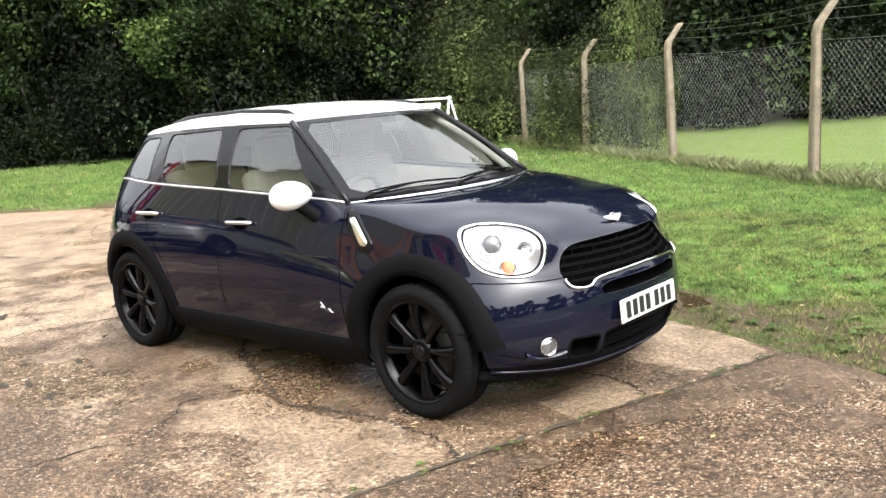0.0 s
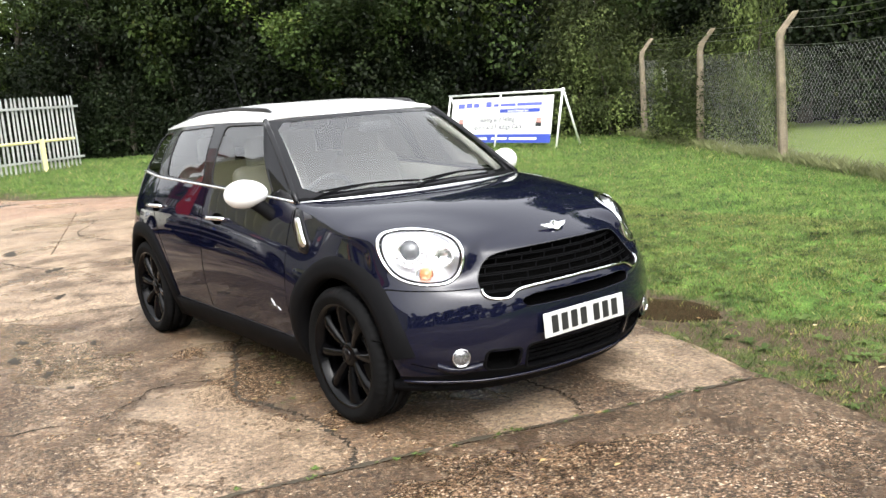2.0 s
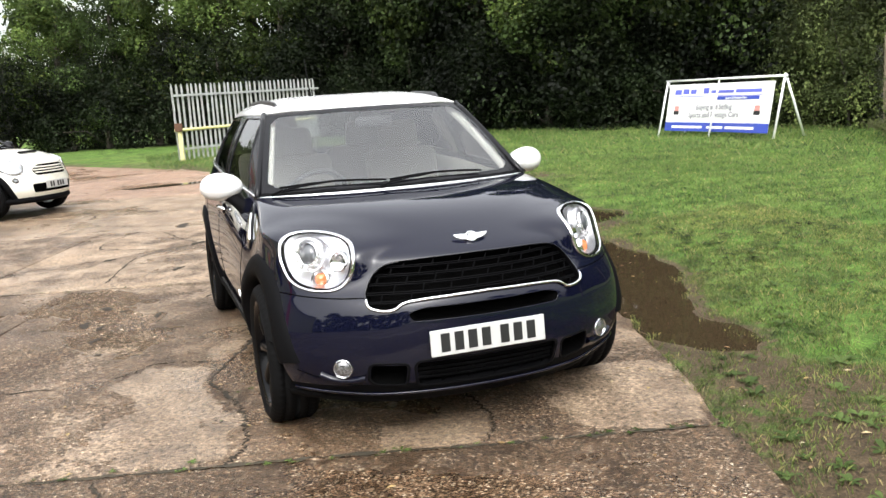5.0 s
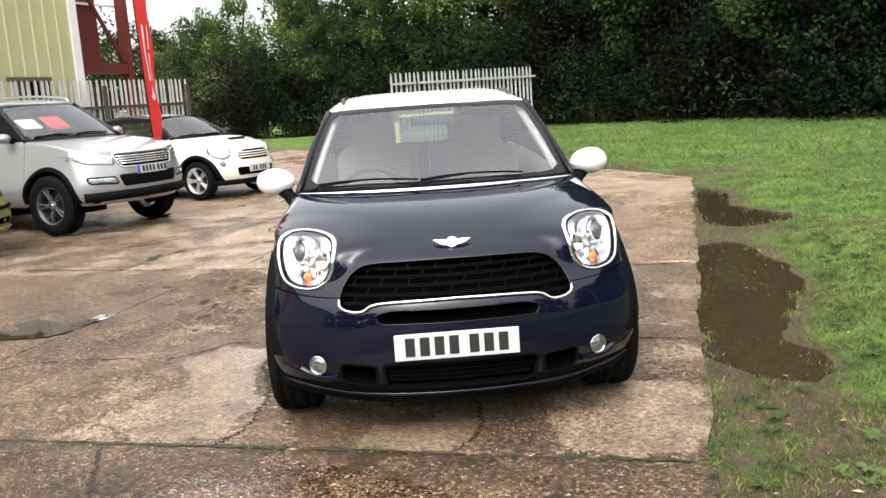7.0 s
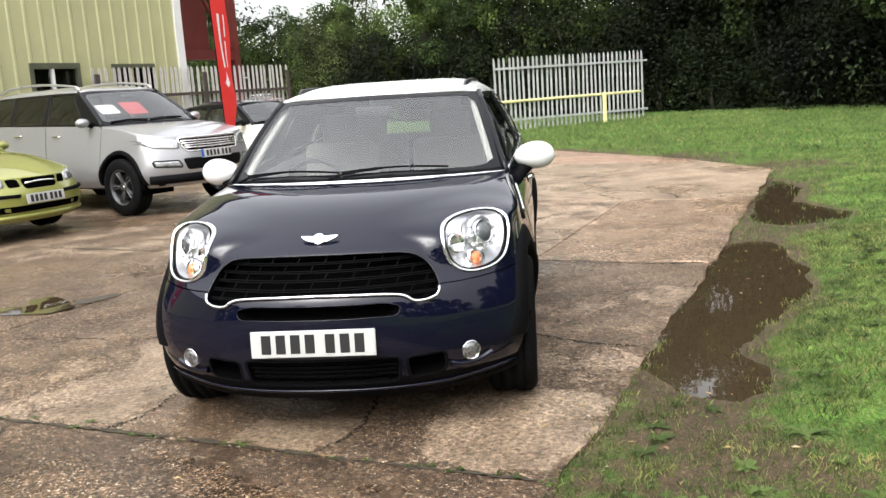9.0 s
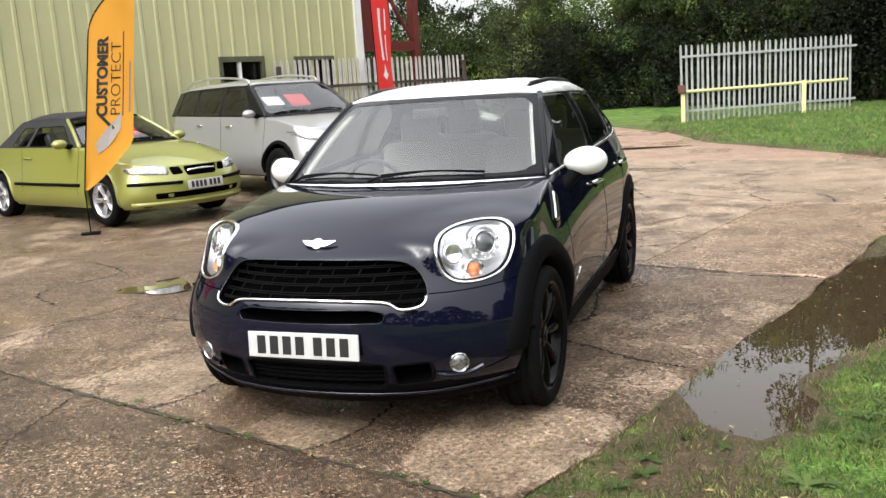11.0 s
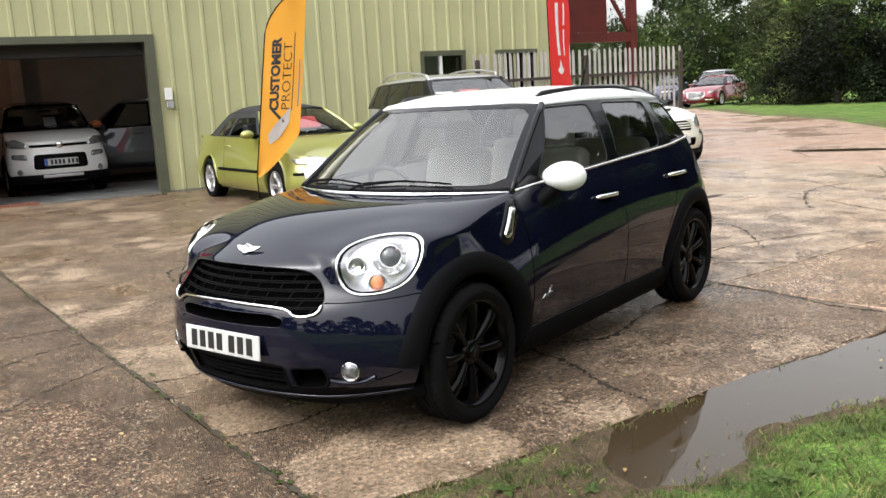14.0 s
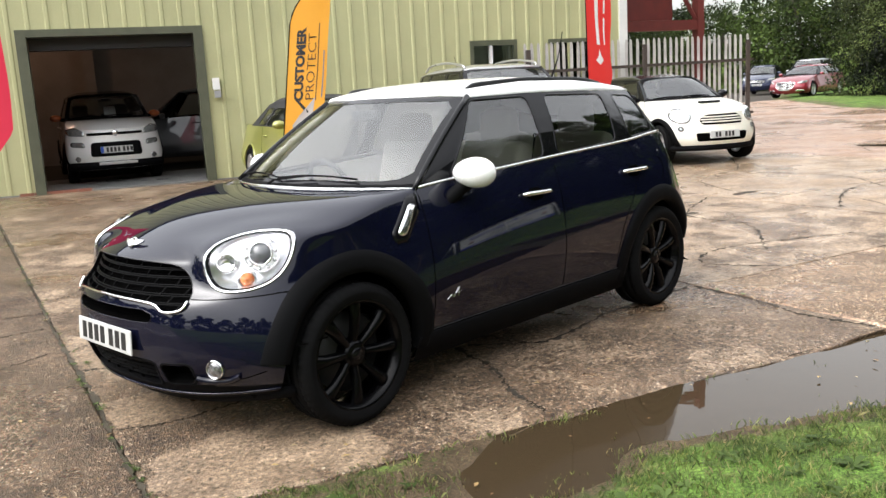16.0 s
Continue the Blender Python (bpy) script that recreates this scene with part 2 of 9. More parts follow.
def pool_depth(a, b, poly):
    """Signed distance to a pool's shore in the slabs' grid, negative in the water."""
    pts = spline(poly, 4, True)
    best = np.full(np.shape(a), 9.0)
    for p, q in zip(pts, pts[1:] + pts[:1]):
        d = q - p
        t = np.clip(((a - p[0]) * d[0] + (b - p[1]) * d[1]) / (d @ d + 1e-9), 0, 1)
        best = np.minimum(best, np.hypot(a - p[0] - t * d[0], b - p[1] - t * d[1]))
    return np.where(inside(a, b, [tuple(p) for p in pts]), -best, best)


POOL_Z = {"near": -0.016, "far": 0.03}


def grass_height(x, y):
    d = on_grass(x, y)
    q = np.stack([np.asarray(x) - CORNER[0], np.asarray(y) - CORNER[1]], 0)
    a, b = (BACK @ q.reshape(2, -1)).reshape(2, *np.shape(x))
    bank = 0.035 * np.clip(d / 1.4, 0, 1) + 0.004 * np.clip(d - 1.5, 0, 8) + 0.02 * wobble(x, y, 1.3) * np.clip(d / 0.8, 0, 1) + 0.008 * wobble(x, y, 6, 3) * np.clip(d / 0.3, 0, 1)
    z = rise(x, y) + bank - 0.012 * np.clip(1 - d / 0.25, 0, 1) - 0.035 * np.clip(-d / 0.3, 0, 1)
    for nm, poly in PUDDLES.items():
        sd = pool_depth(a, b, poly) + 0.05 * wobble(x, y, 5, 1) + 0.025 * wobble(x, y, 13, 4)
        floor = POOL_Z[nm] + np.clip(sd * 0.09, -0.03, 0.2)
        k = np.clip((sd - 0.1) / 0.55, 0, 1)
        z = np.where(sd < 0.65, np.minimum(z, floor * (1 - k) + z * k), z)
    return z


def past_fence(x, y):
    """How far a place lies on the mown field's side of the chain-link."""
    return (np.asarray(x) + 2.62) * 0.545 + (np.asarray(y) - 9.37) * 0.838


def ground_material():
    """Short turf with mud where it is worn along the slabs."""
    m, n, l, p = material("turf and mud")
    co = n.new("ShaderNodeTexCoord").outputs["Object"]
    a, b, c = noise_tex(n, l, 0.6, 5, 0.6, co), noise_tex(n, l, 9, 6, 0.7, co), noise_tex(n, l, 70, 3, 0.7, co)
    green = ramp(n, l, b.outputs["Fac"], [(0.25, (0.032, 0.068, 0.012)), (0.55, (0.082, 0.15, 0.026)), (0.8, (0.145, 0.205, 0.046))])
    patch = noise_tex(n, l, 3.2, 4, 0.6, co)
    soft = mix(n, l, ramp(n, l, a.outputs["Fac"], [(0.42, 0.0), (0.65, 0.4)]).outputs[0], green.outputs[0], (0.17, 0.19, 0.055))
    mud = ramp(n, l, b.outputs["Fac"], [(0.3, (0.045, 0.03, 0.017)), (0.7, (0.125, 0.088, 0.05))])
    wear = n.new("ShaderNodeAttribute")
    wear.attribute_name = "mud"
    k = n.new("ShaderNodeMath")
    k.operation = "ADD"
    l.new(wear.outputs["Fac"], k.inputs[0])
    l.new(ramp(n, l, b.outputs["Fac"], [(0.3, 0.0), (0.7, 0.5)]).outputs[0], k.inputs[1])
    fac = ramp(n, l, k.outputs[0], [(0.5, 0.0), (0.72, 1.0)])
    soft = mix(n, l, 1.0, soft, ramp(n, l, patch.outputs["Fac"], [(0.34, 0.45), (0.5, 0.95), (0.66, 1.4)]).outputs[0], "MULTIPLY")
    soft = mix(n, l, 1.0, soft, ramp(n, l, c.outputs["Fac"], [(0.36, 0.5), (0.5, 1.05), (0.64, 1.75)]).outputs[0], "MULTIPLY")
    grit = ramp(n, l, c.outputs["Fac"], [(0.35, 0.5), (0.58, 1.1), (0.72, 2.3)])
    wet = mix(n, l, 1.0, mud.outputs[0], grit.outputs[0], "MULTIPLY")
    field = n.new("ShaderNodeAttribute")
    field.attribute_name = "mown"
    lawn = ramp(n, l, mix(n, l, 0.5, b.outputs["Fac"], patch.outputs["Fac"]), [(0.3, (0.085, 0.13, 0.032)), (0.7, (0.165, 0.205, 0.055))])
    soft = mix(n, l, field.outputs["Fac"], soft, lawn.outputs[0])
    p.inputs["Specular IOR Level"].default_value = 0.2
    l.new(mix(n, l, fac.outputs[0], soft, wet), p.inputs["Base Color"])
    l.new(ramp(n, l, fac.outputs[0], [(0.0, 0.9), (1.0, 0.62)]).outputs[0], p.inputs["Roughness"])
    bump(n, l, mix(n, l, 0.5, b.outputs["Fac"], c.outputs["Fac"]), 1.0, 0.05, p.inputs["Normal"])
    return m


def build_ground():
    """One sheet to the horizon: fine near the slabs, coarse far off."""
    near = np.arange(-13.5, 6.01, 0.08)
    xs = np.concatenate([[-900, -400, -180, -110], np.arange(-80, -13.6, 1.0), near, np.arange(6.5, 14, 0.8), [18, 26, 40, 80, 200, 900]])
    ys = np.concatenate([[-900, -300, -120, -70, -45, -32], np.arange(-24, 0.4, 1.0), np.arange(0.5, 9.01, 0.08), np.arange(9.5, 30, 0.8), [35, 45, 60, 90, 160, 400, 900]])
    gx, gy = np.meshgrid(xs, ys)
    z = grass_height(gx, gy)
    d = on_grass(gx, gy)
    edge = np.exp(-((d - 0.2) / 0.65) ** 2)
    q = np.stack([gx - CORNER[0], gy - CORNER[1]], 0)
    a, b = (BACK @ q.reshape(2, -1)).reshape(2, *gx.shape)
    rut = np.exp(-((b + 0.45) / 0.22) ** 2) * ((a > -3.5) & (a < 1.0)) + 0.8 * np.exp(-((b + 1.5) / 0.16) ** 2) * ((a > -4) & (a < 0.8))
    shore = np.zeros(gx.shape)
    for poly in PUDDLES.values():
        shore = np.maximum(shore, np.clip(1.0 - pool_depth(a, b, poly) / 0.16, 0, 1))
    mud = np.clip(0.3 * edge + 0.14 * np.exp(-((d / 0.28) ** 2)) + 0.19 * np.exp(-((d - 0.8) / 0.8) ** 2) * (0.6 + wobble(gx, gy, 3.1, 2)) + 0.2 * rut + 0.42 * shore + 0.15 * wobble(gx, gy, 1.6, 5), 0, 1)
    me = mesh_from("ground", np.stack([gx, gy, z], -1).reshape(-1, 3), grid_faces(len(ys), len(xs)), ground_material(), True)
    at = me.attributes.new("mud", "FLOAT", "POINT")
    at.data.foreach_set("value", mud.ravel().astype(np.float32))
    at = me.attributes.new("mown", "FLOAT", "POINT")
    at.data.foreach_set("value", (past_fence(gx, gy) > 0.3).ravel().astype(np.float32))
    return tagged(new("ground", me), "short wet green grass verge with muddy worn edges", "grass", kind="structure")


ground = build_ground()


def concrete(name, smooth_paste, tone=1.0, red=0.0, blotch=1.0):
    """Worn yard concrete: pale smooth paste with patches scoured down to brown gravel, damp in places."""
    m, n, l, p = material(name)
    co = n.new("ShaderNodeTexCoord").outputs["Object"]
    big, mid, fine = noise_tex(n, l, 0.55, 5, 0.62, co), noise_tex(n, l, 2.6, 7, 0.68, co), noise_tex(n, l, 26, 5, 0.7, co)
    stone = n.new("ShaderNodeTexVoronoi")
    stone.inputs["Scale"].default_value = 120
    l.new(co, stone.inputs["Vector"])
    gravel = ramp(n, l, stone.outputs["Color"], [(0.15, (0.08 * tone, 0.054 * tone, 0.036 * tone)), (0.5, (0.21 * tone, 0.128 * tone, 0.074 * tone)), (0.75, (0.29 * tone, 0.2 * tone, 0.128 * tone)), (0.93, (0.78 * tone, 0.66 * tone, 0.5 * tone))])
    tiny = noise_tex(n, l, 130, 3, 0.7, co)
    paste = ramp(n, l, mix(n, l, 0.45, fine.outputs["Fac"], tiny.outputs["Fac"]), [(0.28, ((0.24 + red) * tone, 0.172 * tone, 0.116 * tone)), (0.5, ((0.385 + red) * tone, 0.284 * tone, 0.197 * tone)), (0.75, ((0.53 + red) * tone, 0.415 * tone, 0.3 * tone))])
    worn = n.new("ShaderNodeAttribute")
    worn.attribute_name = "worn"
    s1 = mix(n, l, 0.3, mix(n, l, 0.5, big.outputs["Fac"], mid.outputs["Fac"]), fine.outputs["Fac"])
    k = n.new("ShaderNodeMath")
    k.operation = "ADD"
    l.new(worn.outputs["Fac"], k.inputs[0])
    l.new(s1, k.inputs[1])
    fac = ramp(n, l, k.outputs[0], [(0.495 + smooth_paste, 0.0), (0.535 + smooth_paste, 1.0)])
    chips = n.new("ShaderNodeTexVoronoi")
    chips.inputs["Scale"].default_value = 170
    l.new(co, chips.inputs["Vector"])
    speck = ramp(n, l, chips.outputs["Color"], [(0.12, 0.35), (0.3, 0.92), (0.75, 1.08), (0.93, 1.8)])
    sandy = mix(n, l, 0.95, paste.outputs[0], speck.outputs[0], "MULTIPLY")
    pit = noise_tex(n, l, 42, 3, 0.75, co)
    sandy = mix(n, l, 1.0, sandy, ramp(n, l, pit.outputs["Fac"], [(0.34, 0.4), (0.42, 0.97), (0.6, 1.03), (0.7, 1.2)]).outputs[0], "MULTIPLY")
    col = mix(n, l, fac.outputs[0], sandy, gravel.outputs[0])
    cobble = n.new("ShaderNodeTexVoronoi")
    cobble.inputs["Scale"].default_value = 46
    l.new(co, cobble.inputs["Vector"])
    col = mix(n, l, ramp(n, l, fac.outputs[0], [(0.0, 0.35), (1.0, 0.85)]).outputs[0], col, ramp(n, l, cobble.outputs["Color"], [(0.12, 0.5), (0.4, 0.95), (0.7, 1.1), (0.92, 1.7)]).outputs[0], "MULTIPLY")
    col = mix(n, l, 1.0, col, ramp(n, l, pit.outputs["Color"], [(0.34, 0.3), (0.49, 1.0), (0.65, 1.75)]).outputs[0], "MULTIPLY")
    stain = ramp(n, l, mid.outputs["Fac"], [(0.36, (1.28, 1.26, 1.22)), (0.5, (0.92, 0.89, 0.85)), (0.63, (0.52, 0.48, 0.44))])
    col = mix(n, l, blotch, col, stain.outputs[0], "MULTIPLY")
    l.new(col, p.inputs["Base Color"])
    damp = ramp(n, l, big.outputs["Fac"], [(0.36, 0.66), (0.52, 0.34), (0.64, 0.16)])
    soak = n.new("ShaderNodeAttribute")
    soak.attribute_name = "wet"
    l.new(mix(n, l, soak.outputs["Fac"], damp.outputs[0], (0.1, 0.1, 0.1)), p.inputs["Roughness"])
    p.inputs["Specular IOR Level"].default_value = 0.35
    hh = mix(n, l, fac.outputs[0], fine.outputs["Fac"], stone.outputs["Distance"])
    bump(n, l, hh, 0.8, 0.016, p.inputs["Normal"])
    relief = ramp(n, l, big.outputs["Fac"], [(0.45, 0.85), (0.62, 0.2)])
    l.new(relief.outputs[0], p.inputs["Normal"].links[0].from_node.inputs["Strength"])
    return m


PALE = concrete("worn pale concrete", 0.0, 0.67, 0.0, 0.8)
FRONT = concrete("damp worn concrete", -0.05, 0.57, 0.0, 0.75)
YARDC = concrete("dull wet yard concrete", -0.04, 0.58, 0.0, 0.6)
DARKC = concrete("scoured gravel concrete", -0.22, 0.42)
REDDISH = concrete("reddish dusty concrete", 0.14, 0.63, 0.05, 0.4)
WARMC = concrete("fine warm gravel concrete", 0.0, 0.92, 0.035, 0.8)
MOSS = simple("dirt and moss", (0.036, 0.028, 0.016), 0.95, 0, 0.6, 14, 90, 0.006)
CRACK = simple("dark crack dirt", (0.024, 0.018, 0.01), 0.95, 0, 0.5, 14, 90, 0.004)

# pale scrapes whose outlines show clearly, in the slabs' grid
SCRAPES = [
    [(0.1, 2.22), (0.54, 2.26), (0.94, 2.45), (0.9, 2.72), (0.68, 2.86), (0.29, 2.9), (0.1, 2.6)],
    [(0.98, 2.5), (1.2, 2.58), (1.49, 2.62), (1.57, 2.98), (1.2, 3.08), (1.07, 2.94), (0.78, 2.79)],
    [(2.69, 2.72), (2.65, 2.48), (1.92, 2.53), (1.65, 2.6), (1.85, 2.68), (2.13, 2.6)],
    [(0.1, 0.05), (0.1, 0.62), (0.55, 0.7), (0.95, 0.55), (0.95, 0.05)],
    [(0.05, 1.1), (0.38, 1.05), (0.3, 1.5), (0.05, 1.5)],
]
# hollows where a skin of rain still stands
SOAKED = [
    [(3.53, 4.5), (3.98, 4.35), (3.97, 3.88), (2.33, 3.1), (1.88, 3.1), (1.9, 3.45)],
    [(3.3, 5.3), (3.45, 4.8), (3.0, 4.6), (2.9, 5.0)],
    [(3.5, 3.8), (3.1, 3.5), (2.4, 3.4), (2.2, 3.55), (2.7, 3.85)],
]
GRAVELLY = [
    [(0.05, 0.75), (1.6, 1.0), (3.6, 1.3), (3.6, 2.2), (0.05, 2.1)],
    [(0.8, 3.6), (0.8, 6.5), (3.8, 6.5), (3.8, 3.6)],
]


def slab(a0, a1, b0, b1, mat, parent, step=0.07, cut=True):
    """One slab, its edges chipped and rounded, its face slightly uneven."""
    na, nb = max(4, int((a1 - a0) / step)), max(4, int((b1 - b0) / step))
    aa, bb = (np.concatenate([[lo, lo + 0.008], np.linspace(lo + 0.02, hi - 0.02, k), [hi - 0.008, hi]]) for lo, hi, k in ((a0, a1, na), (b0, b1, nb)))
    na, nb = len(aa), len(bb)
    ga, gb = np.meshgrid(aa, bb)
    chip = 0.004 * wobble(ga, gb, 9, a0 + 3 * b0)
    ea, eb = np.minimum(ga - a0, a1 - ga), np.minimum(gb - b0, b1 - gb)
    if cut:
        far = verge_b(ga) + 0.03 * wobble(ga, gb, 5)
        gb = np.where(gb < far, np.minimum(far, b1), gb)
    rim = np.minimum(ea, eb)
    pa = ga + np.where(ea < 0.001, np.sign(ga - (a0 + a1) / 2) * -(0.009 + chip * 1.6), 0)
    pb = gb + np.where(eb < 0.001, np.sign(gb - (b0 + b1) / 2) * -(0.009 + chip * 1.6), 0)
    x, y = CORNER[0] + pa * ALONG[0] + pb * ACROSS[0], CORNER[1] + pa * ALONG[1] + pb * ACROSS[1]
    z = rise(x, y) - np.where(rim < 0.001, 0.03, np.where(rim < 0.01, 0.002, 0)) + 0.003 * wobble(x, y, 2.2) - 0.002
    lap = np.exp(-((gb + 0.02) / 0.09) ** 2) * np.clip((ga - 1.0) / 0.5, 0, 1) * np.clip((5.3 - ga) / 0.5, 0, 1)
    z = z - lap * (0.02 + 0.009 * wobble(x, y, 7, 2) + 0.005 * wobble(x, y, 19, 5))
    worn = np.zeros(ga.shape)
    w = 0.05 * wobble(ga, gb, 7) + 0.03 * wobble(ga, gb, 17)
    for poly in GRAVELLY:
        worn = np.where(inside(ga + w, gb - w, poly), worn + 0.09, worn)
    worn = np.where(inside(ga + w, gb - w, [(4.05, -0.3), (4.05, 1.44), (7.36, 1.44), (7.36, -0.3)]), 0.16, worn)
    worn = np.where(ga > 7.4, worn - 0.09, worn)
    wet = np.zeros(ga.shape)
    for poly in SOAKED:
        wet = np.where(inside(ga + 2 * w, gb - 2 * w, poly), 1.0, wet)
    for poly in SCRAPES:
        worn = np.where(inside(ga + w, gb - w, poly), -0.4, worn)
    me = mesh_from("concrete_slab", np.stack([x, y, z], -1).reshape(-1, 3), grid_faces(nb, na), mat, True)
    at = me.attributes.new("worn", "FLOAT", "POINT")
    at.data.foreach_set("value", worn.ravel().astype(np.float32))
    at = me.attributes.new("wet", "FLOAT", "POINT")
    at.data.foreach_set("value", wet.ravel().astype(np.float32))
    ob = new("concrete_slab", me)
    ob.parent = parent
    return ob


yard = thing("pavement", "worn cracked concrete yard of large slabs, damp", "pavement", kind="structure")


def build_bed():
    """The dirt under and between the slabs."""
    aa, bb = np.arange(-20, 60.1, 0.8), np.concatenate([np.arange(0, 16, 0.8), np.arange(16, 60, 2.0)])
    ga, gb = np.meshgrid(aa, bb)
    gb = np.maximum(gb, verge_b(ga) + 0.02)
    x, y = CORNER[0] + ga * ALONG[0] + gb * ACROSS[0], CORNER[1] + ga * ALONG[1] + gb * ACROSS[1]
    obj("bed", np.stack([x, y, rise(x, y) - 0.018], -1).reshape(-1, 3), grid_faces(len(bb), len(aa)), CRACK, yard, smooth=True)


def crack(points, width, mat, name="crack", seed=0):
    """A ragged dirt-filled crack laid just proud of the slabs."""
    rnd = random.Random(seed)
    pts = spline(points, 22)
    v = []
    for i, q in enumerate(pts):
        d = pts[min(i + 1, len(pts) - 1)] - pts[max(i - 1, 0)]
        d = d / (np.linalg.norm(d) + 1e-9)
        nn = np.array([-d[1], d[0]])
        c = q + nn * rnd.uniform(-0.014, 0.014) * (0.5 if mat is MOSS else 1)
        w = width * (0.12 + 0.75 * rnd.random() ** 2.2 + 0.25 * (wobble(q[0], q[1], 11, seed) > 0.35)) * (0.3 if i in (0, len(pts) - 1) else 1)
        for s in (-1, 1):
            x, y = plan(*(c + nn * s * w / 2))
            v.append((x, y, float(rise(x, y)) + (0.0005 if mat is MOSS else 0.001) + 0.003 * float(wobble(x, y, 2.2))))
    f = [(2 * i, 2 * i + 1, 2 * i + 3, 2 * i + 2) for i in range(len(pts) - 1)]
    return obj(name, v, f, mat, yard)


def build_yard():
    build_bed()
    for a0, a1 in ((-13.0, -8.5), (-17.5, -13.0)):
        for b0, b1 in ((0.0, 4.2), (4.2, 8.6), (8.6, 13.0)):
            slab(a0, a1, b0, b1, DARKC, yard, 0.3, b0 == 0.0)
    rows_a = [(-8.5, -4.2), (-4.2, 0.0), (0.0, 4.02), (4.02, 7.38), (7.38, 11.65)]
    for a0, a1 in rows_a:
        cols = [(0.0, 3.9), (3.9, 8.2), (8.2, 13.0)]
        if a0 >= 4.0:
            cols = [(0.0, 1.46), (1.46, 5.4), (5.4, 9.6), (9.6, 13.6)] if a0 < 7 else [(0.0, 4.0), (4.0, 8.4), (8.4, 13.6)]
        if a0 == 0.0:
            cols = [(0.0, 4.35), (4.35, 8.6), (8.6, 13.4)]
        for b0, b1 in cols:
            fine = a0 >= 0 and a0 < 5 and b0 < 5
            slab(a0, a1, b0, b1, DARKC if a0 < 0 else WARMC if b1 == 1.46 else (YARDC if b0 > 3.8 and a0 < 7 else (FRONT if a0 < 4 else PALE)), yard, 0.05 if fine else 0.1, b0 == 0.0 or a1 > 10)
    for a0, a1 in ((11.65, 17.0), (17.0, 24.0), (24.0, 34.0)):
        for b0, b1 in ((0.0, 7.2), (7.2, 14.0), (14.0, 24.0)):
            slab(a0, a1, b0, b1, REDDISH, yard, 0.3, True)
    crack([(2.9, 2.2), (2.32, 2.43), (1.91, 2.48), (1.26, 2.53), (1.03, 2.43), (0.77, 2.29), (0.52, 2.2), (0.18, 2.14), (0.0, 2.2)], 0.045, CRACK, seed=1)
    crack([(1.6, 2.55), (1.64, 2.95), (1.47, 3.06), (1.31, 3.25), (1.2, 3.9), (0.9, 4.3)], 0.03, CRACK, seed=2)
    crack([(2.33, 1.05), (1.95, 1.23), (1.9, 0.82), (1.77, 0.41), (1.74, 0.1)], 0.055, CRACK, seed=3)
    crack([(4.02, 1.5), (3.14, 1.33), (2.33, 1.05), (2.2, 1.9), (2.32, 2.43)], 0.06, CRACK, seed=4)
    crack([(-0.06, 3.4), (-0.4, 3.3), (-0.69, 3.16), (-1.3, 3.5), (-2.2, 3.4)], 0.04, CRACK, seed=5)
    crack([(-0.06, 2.71), (-0.5, 2.45), (-0.81, 2.25), (-1.6, 2.3), (-2.4, 1.9)], 0.035, CRACK, seed=6)
    crack([(0.02, 1.08), (0.22, 1.02), (0.41, 1.05), (0.9, 1.2)], 0.03, CRACK, seed=7)
    crack([(7.4, 1.6), (7.8, 2.6), (8.1, 3.4), (7.8, 4.6), (8.2, 5.6)], 0.04, CRACK, seed=8)
    crack([(5.3, 2.0), (6.1, 2.9), (6.2, 3.8), (7.3, 4.6)], 0.04, CRACK, seed=9)
    crack([(3.98, 0.05), (3.9, 0.5), (3.98, 0.9), (4.0, 1.46)], 0.05, CRACK, seed=10)
    crack([(9.2, 2.0), (9.0, 3.4), (9.6, 4.6), (9.3, 6.2)], 0.05, CRACK, seed=11)
    crack([(0.0, 0.1), (-0.01, 0.9), (0.01, 1.7), (0.0, 2.4), (-0.01, 3.3), (0.0, 4.4)], 0.045, MOSS, "moss_seam", 12)
    crack([(0.0, 4.4), (0.0, 6.0), (0.01, 8.0), (0.0, 10.4)], 0.045, MOSS, "moss_seam", 13)
    crack([(4.03, 2.9), (4.05, 3.6), (4.02, 4.4), (4.03, 5.6), (4.02, 6.9)], 0.035, CRACK, seed=14)
    for k, (p, q) in enumerate((((4.3, 4.2), (7.2, 5.0)), ((5.0, 6.0), (5.8, 8.9)), ((7.5, 3.0), (11.4, 4.4)), ((8.6, 5.4), (11.0, 7.8)), ((9.8, 1.9), (10.6, 5.2)), ((12.4, 6.2), (16.0, 8.4)), ((13.0, 9.0), (17.5, 8.6)))):
        p, q = np.array(p), np.array(q)
        mid = [p + (q - p) * t + 0.35 * np.array([math.sin(5 * t + k), math.cos(7 * t + 2 * k)]) for t in (0.25, 0.5, 0.75)]
        crack([p] + mid + [q], 0.045, CRACK, seed=20 + k)
    crack([(7.4, 1.5), (7.9, 1.9), (8.2, 1.7), (7.95, 1.1), (7.45, 0.85)], 0.05, CRACK, seed=16)
    crack([(8.2, 1.7), (9.0, 2.4), (10.2, 2.2)], 0.03, CRACK, seed=17)
    crack([(4.9, 1.5), (4.6, 2.0), (5.2, 2.3), (6.4, 2.0)], 0.04, CRACK, seed=18)
    crack([(1.1, 4.9), (1.3, 5.5), (2.1, 5.6), (2.3, 6.4)], 0.05, CRACK, seed=15)
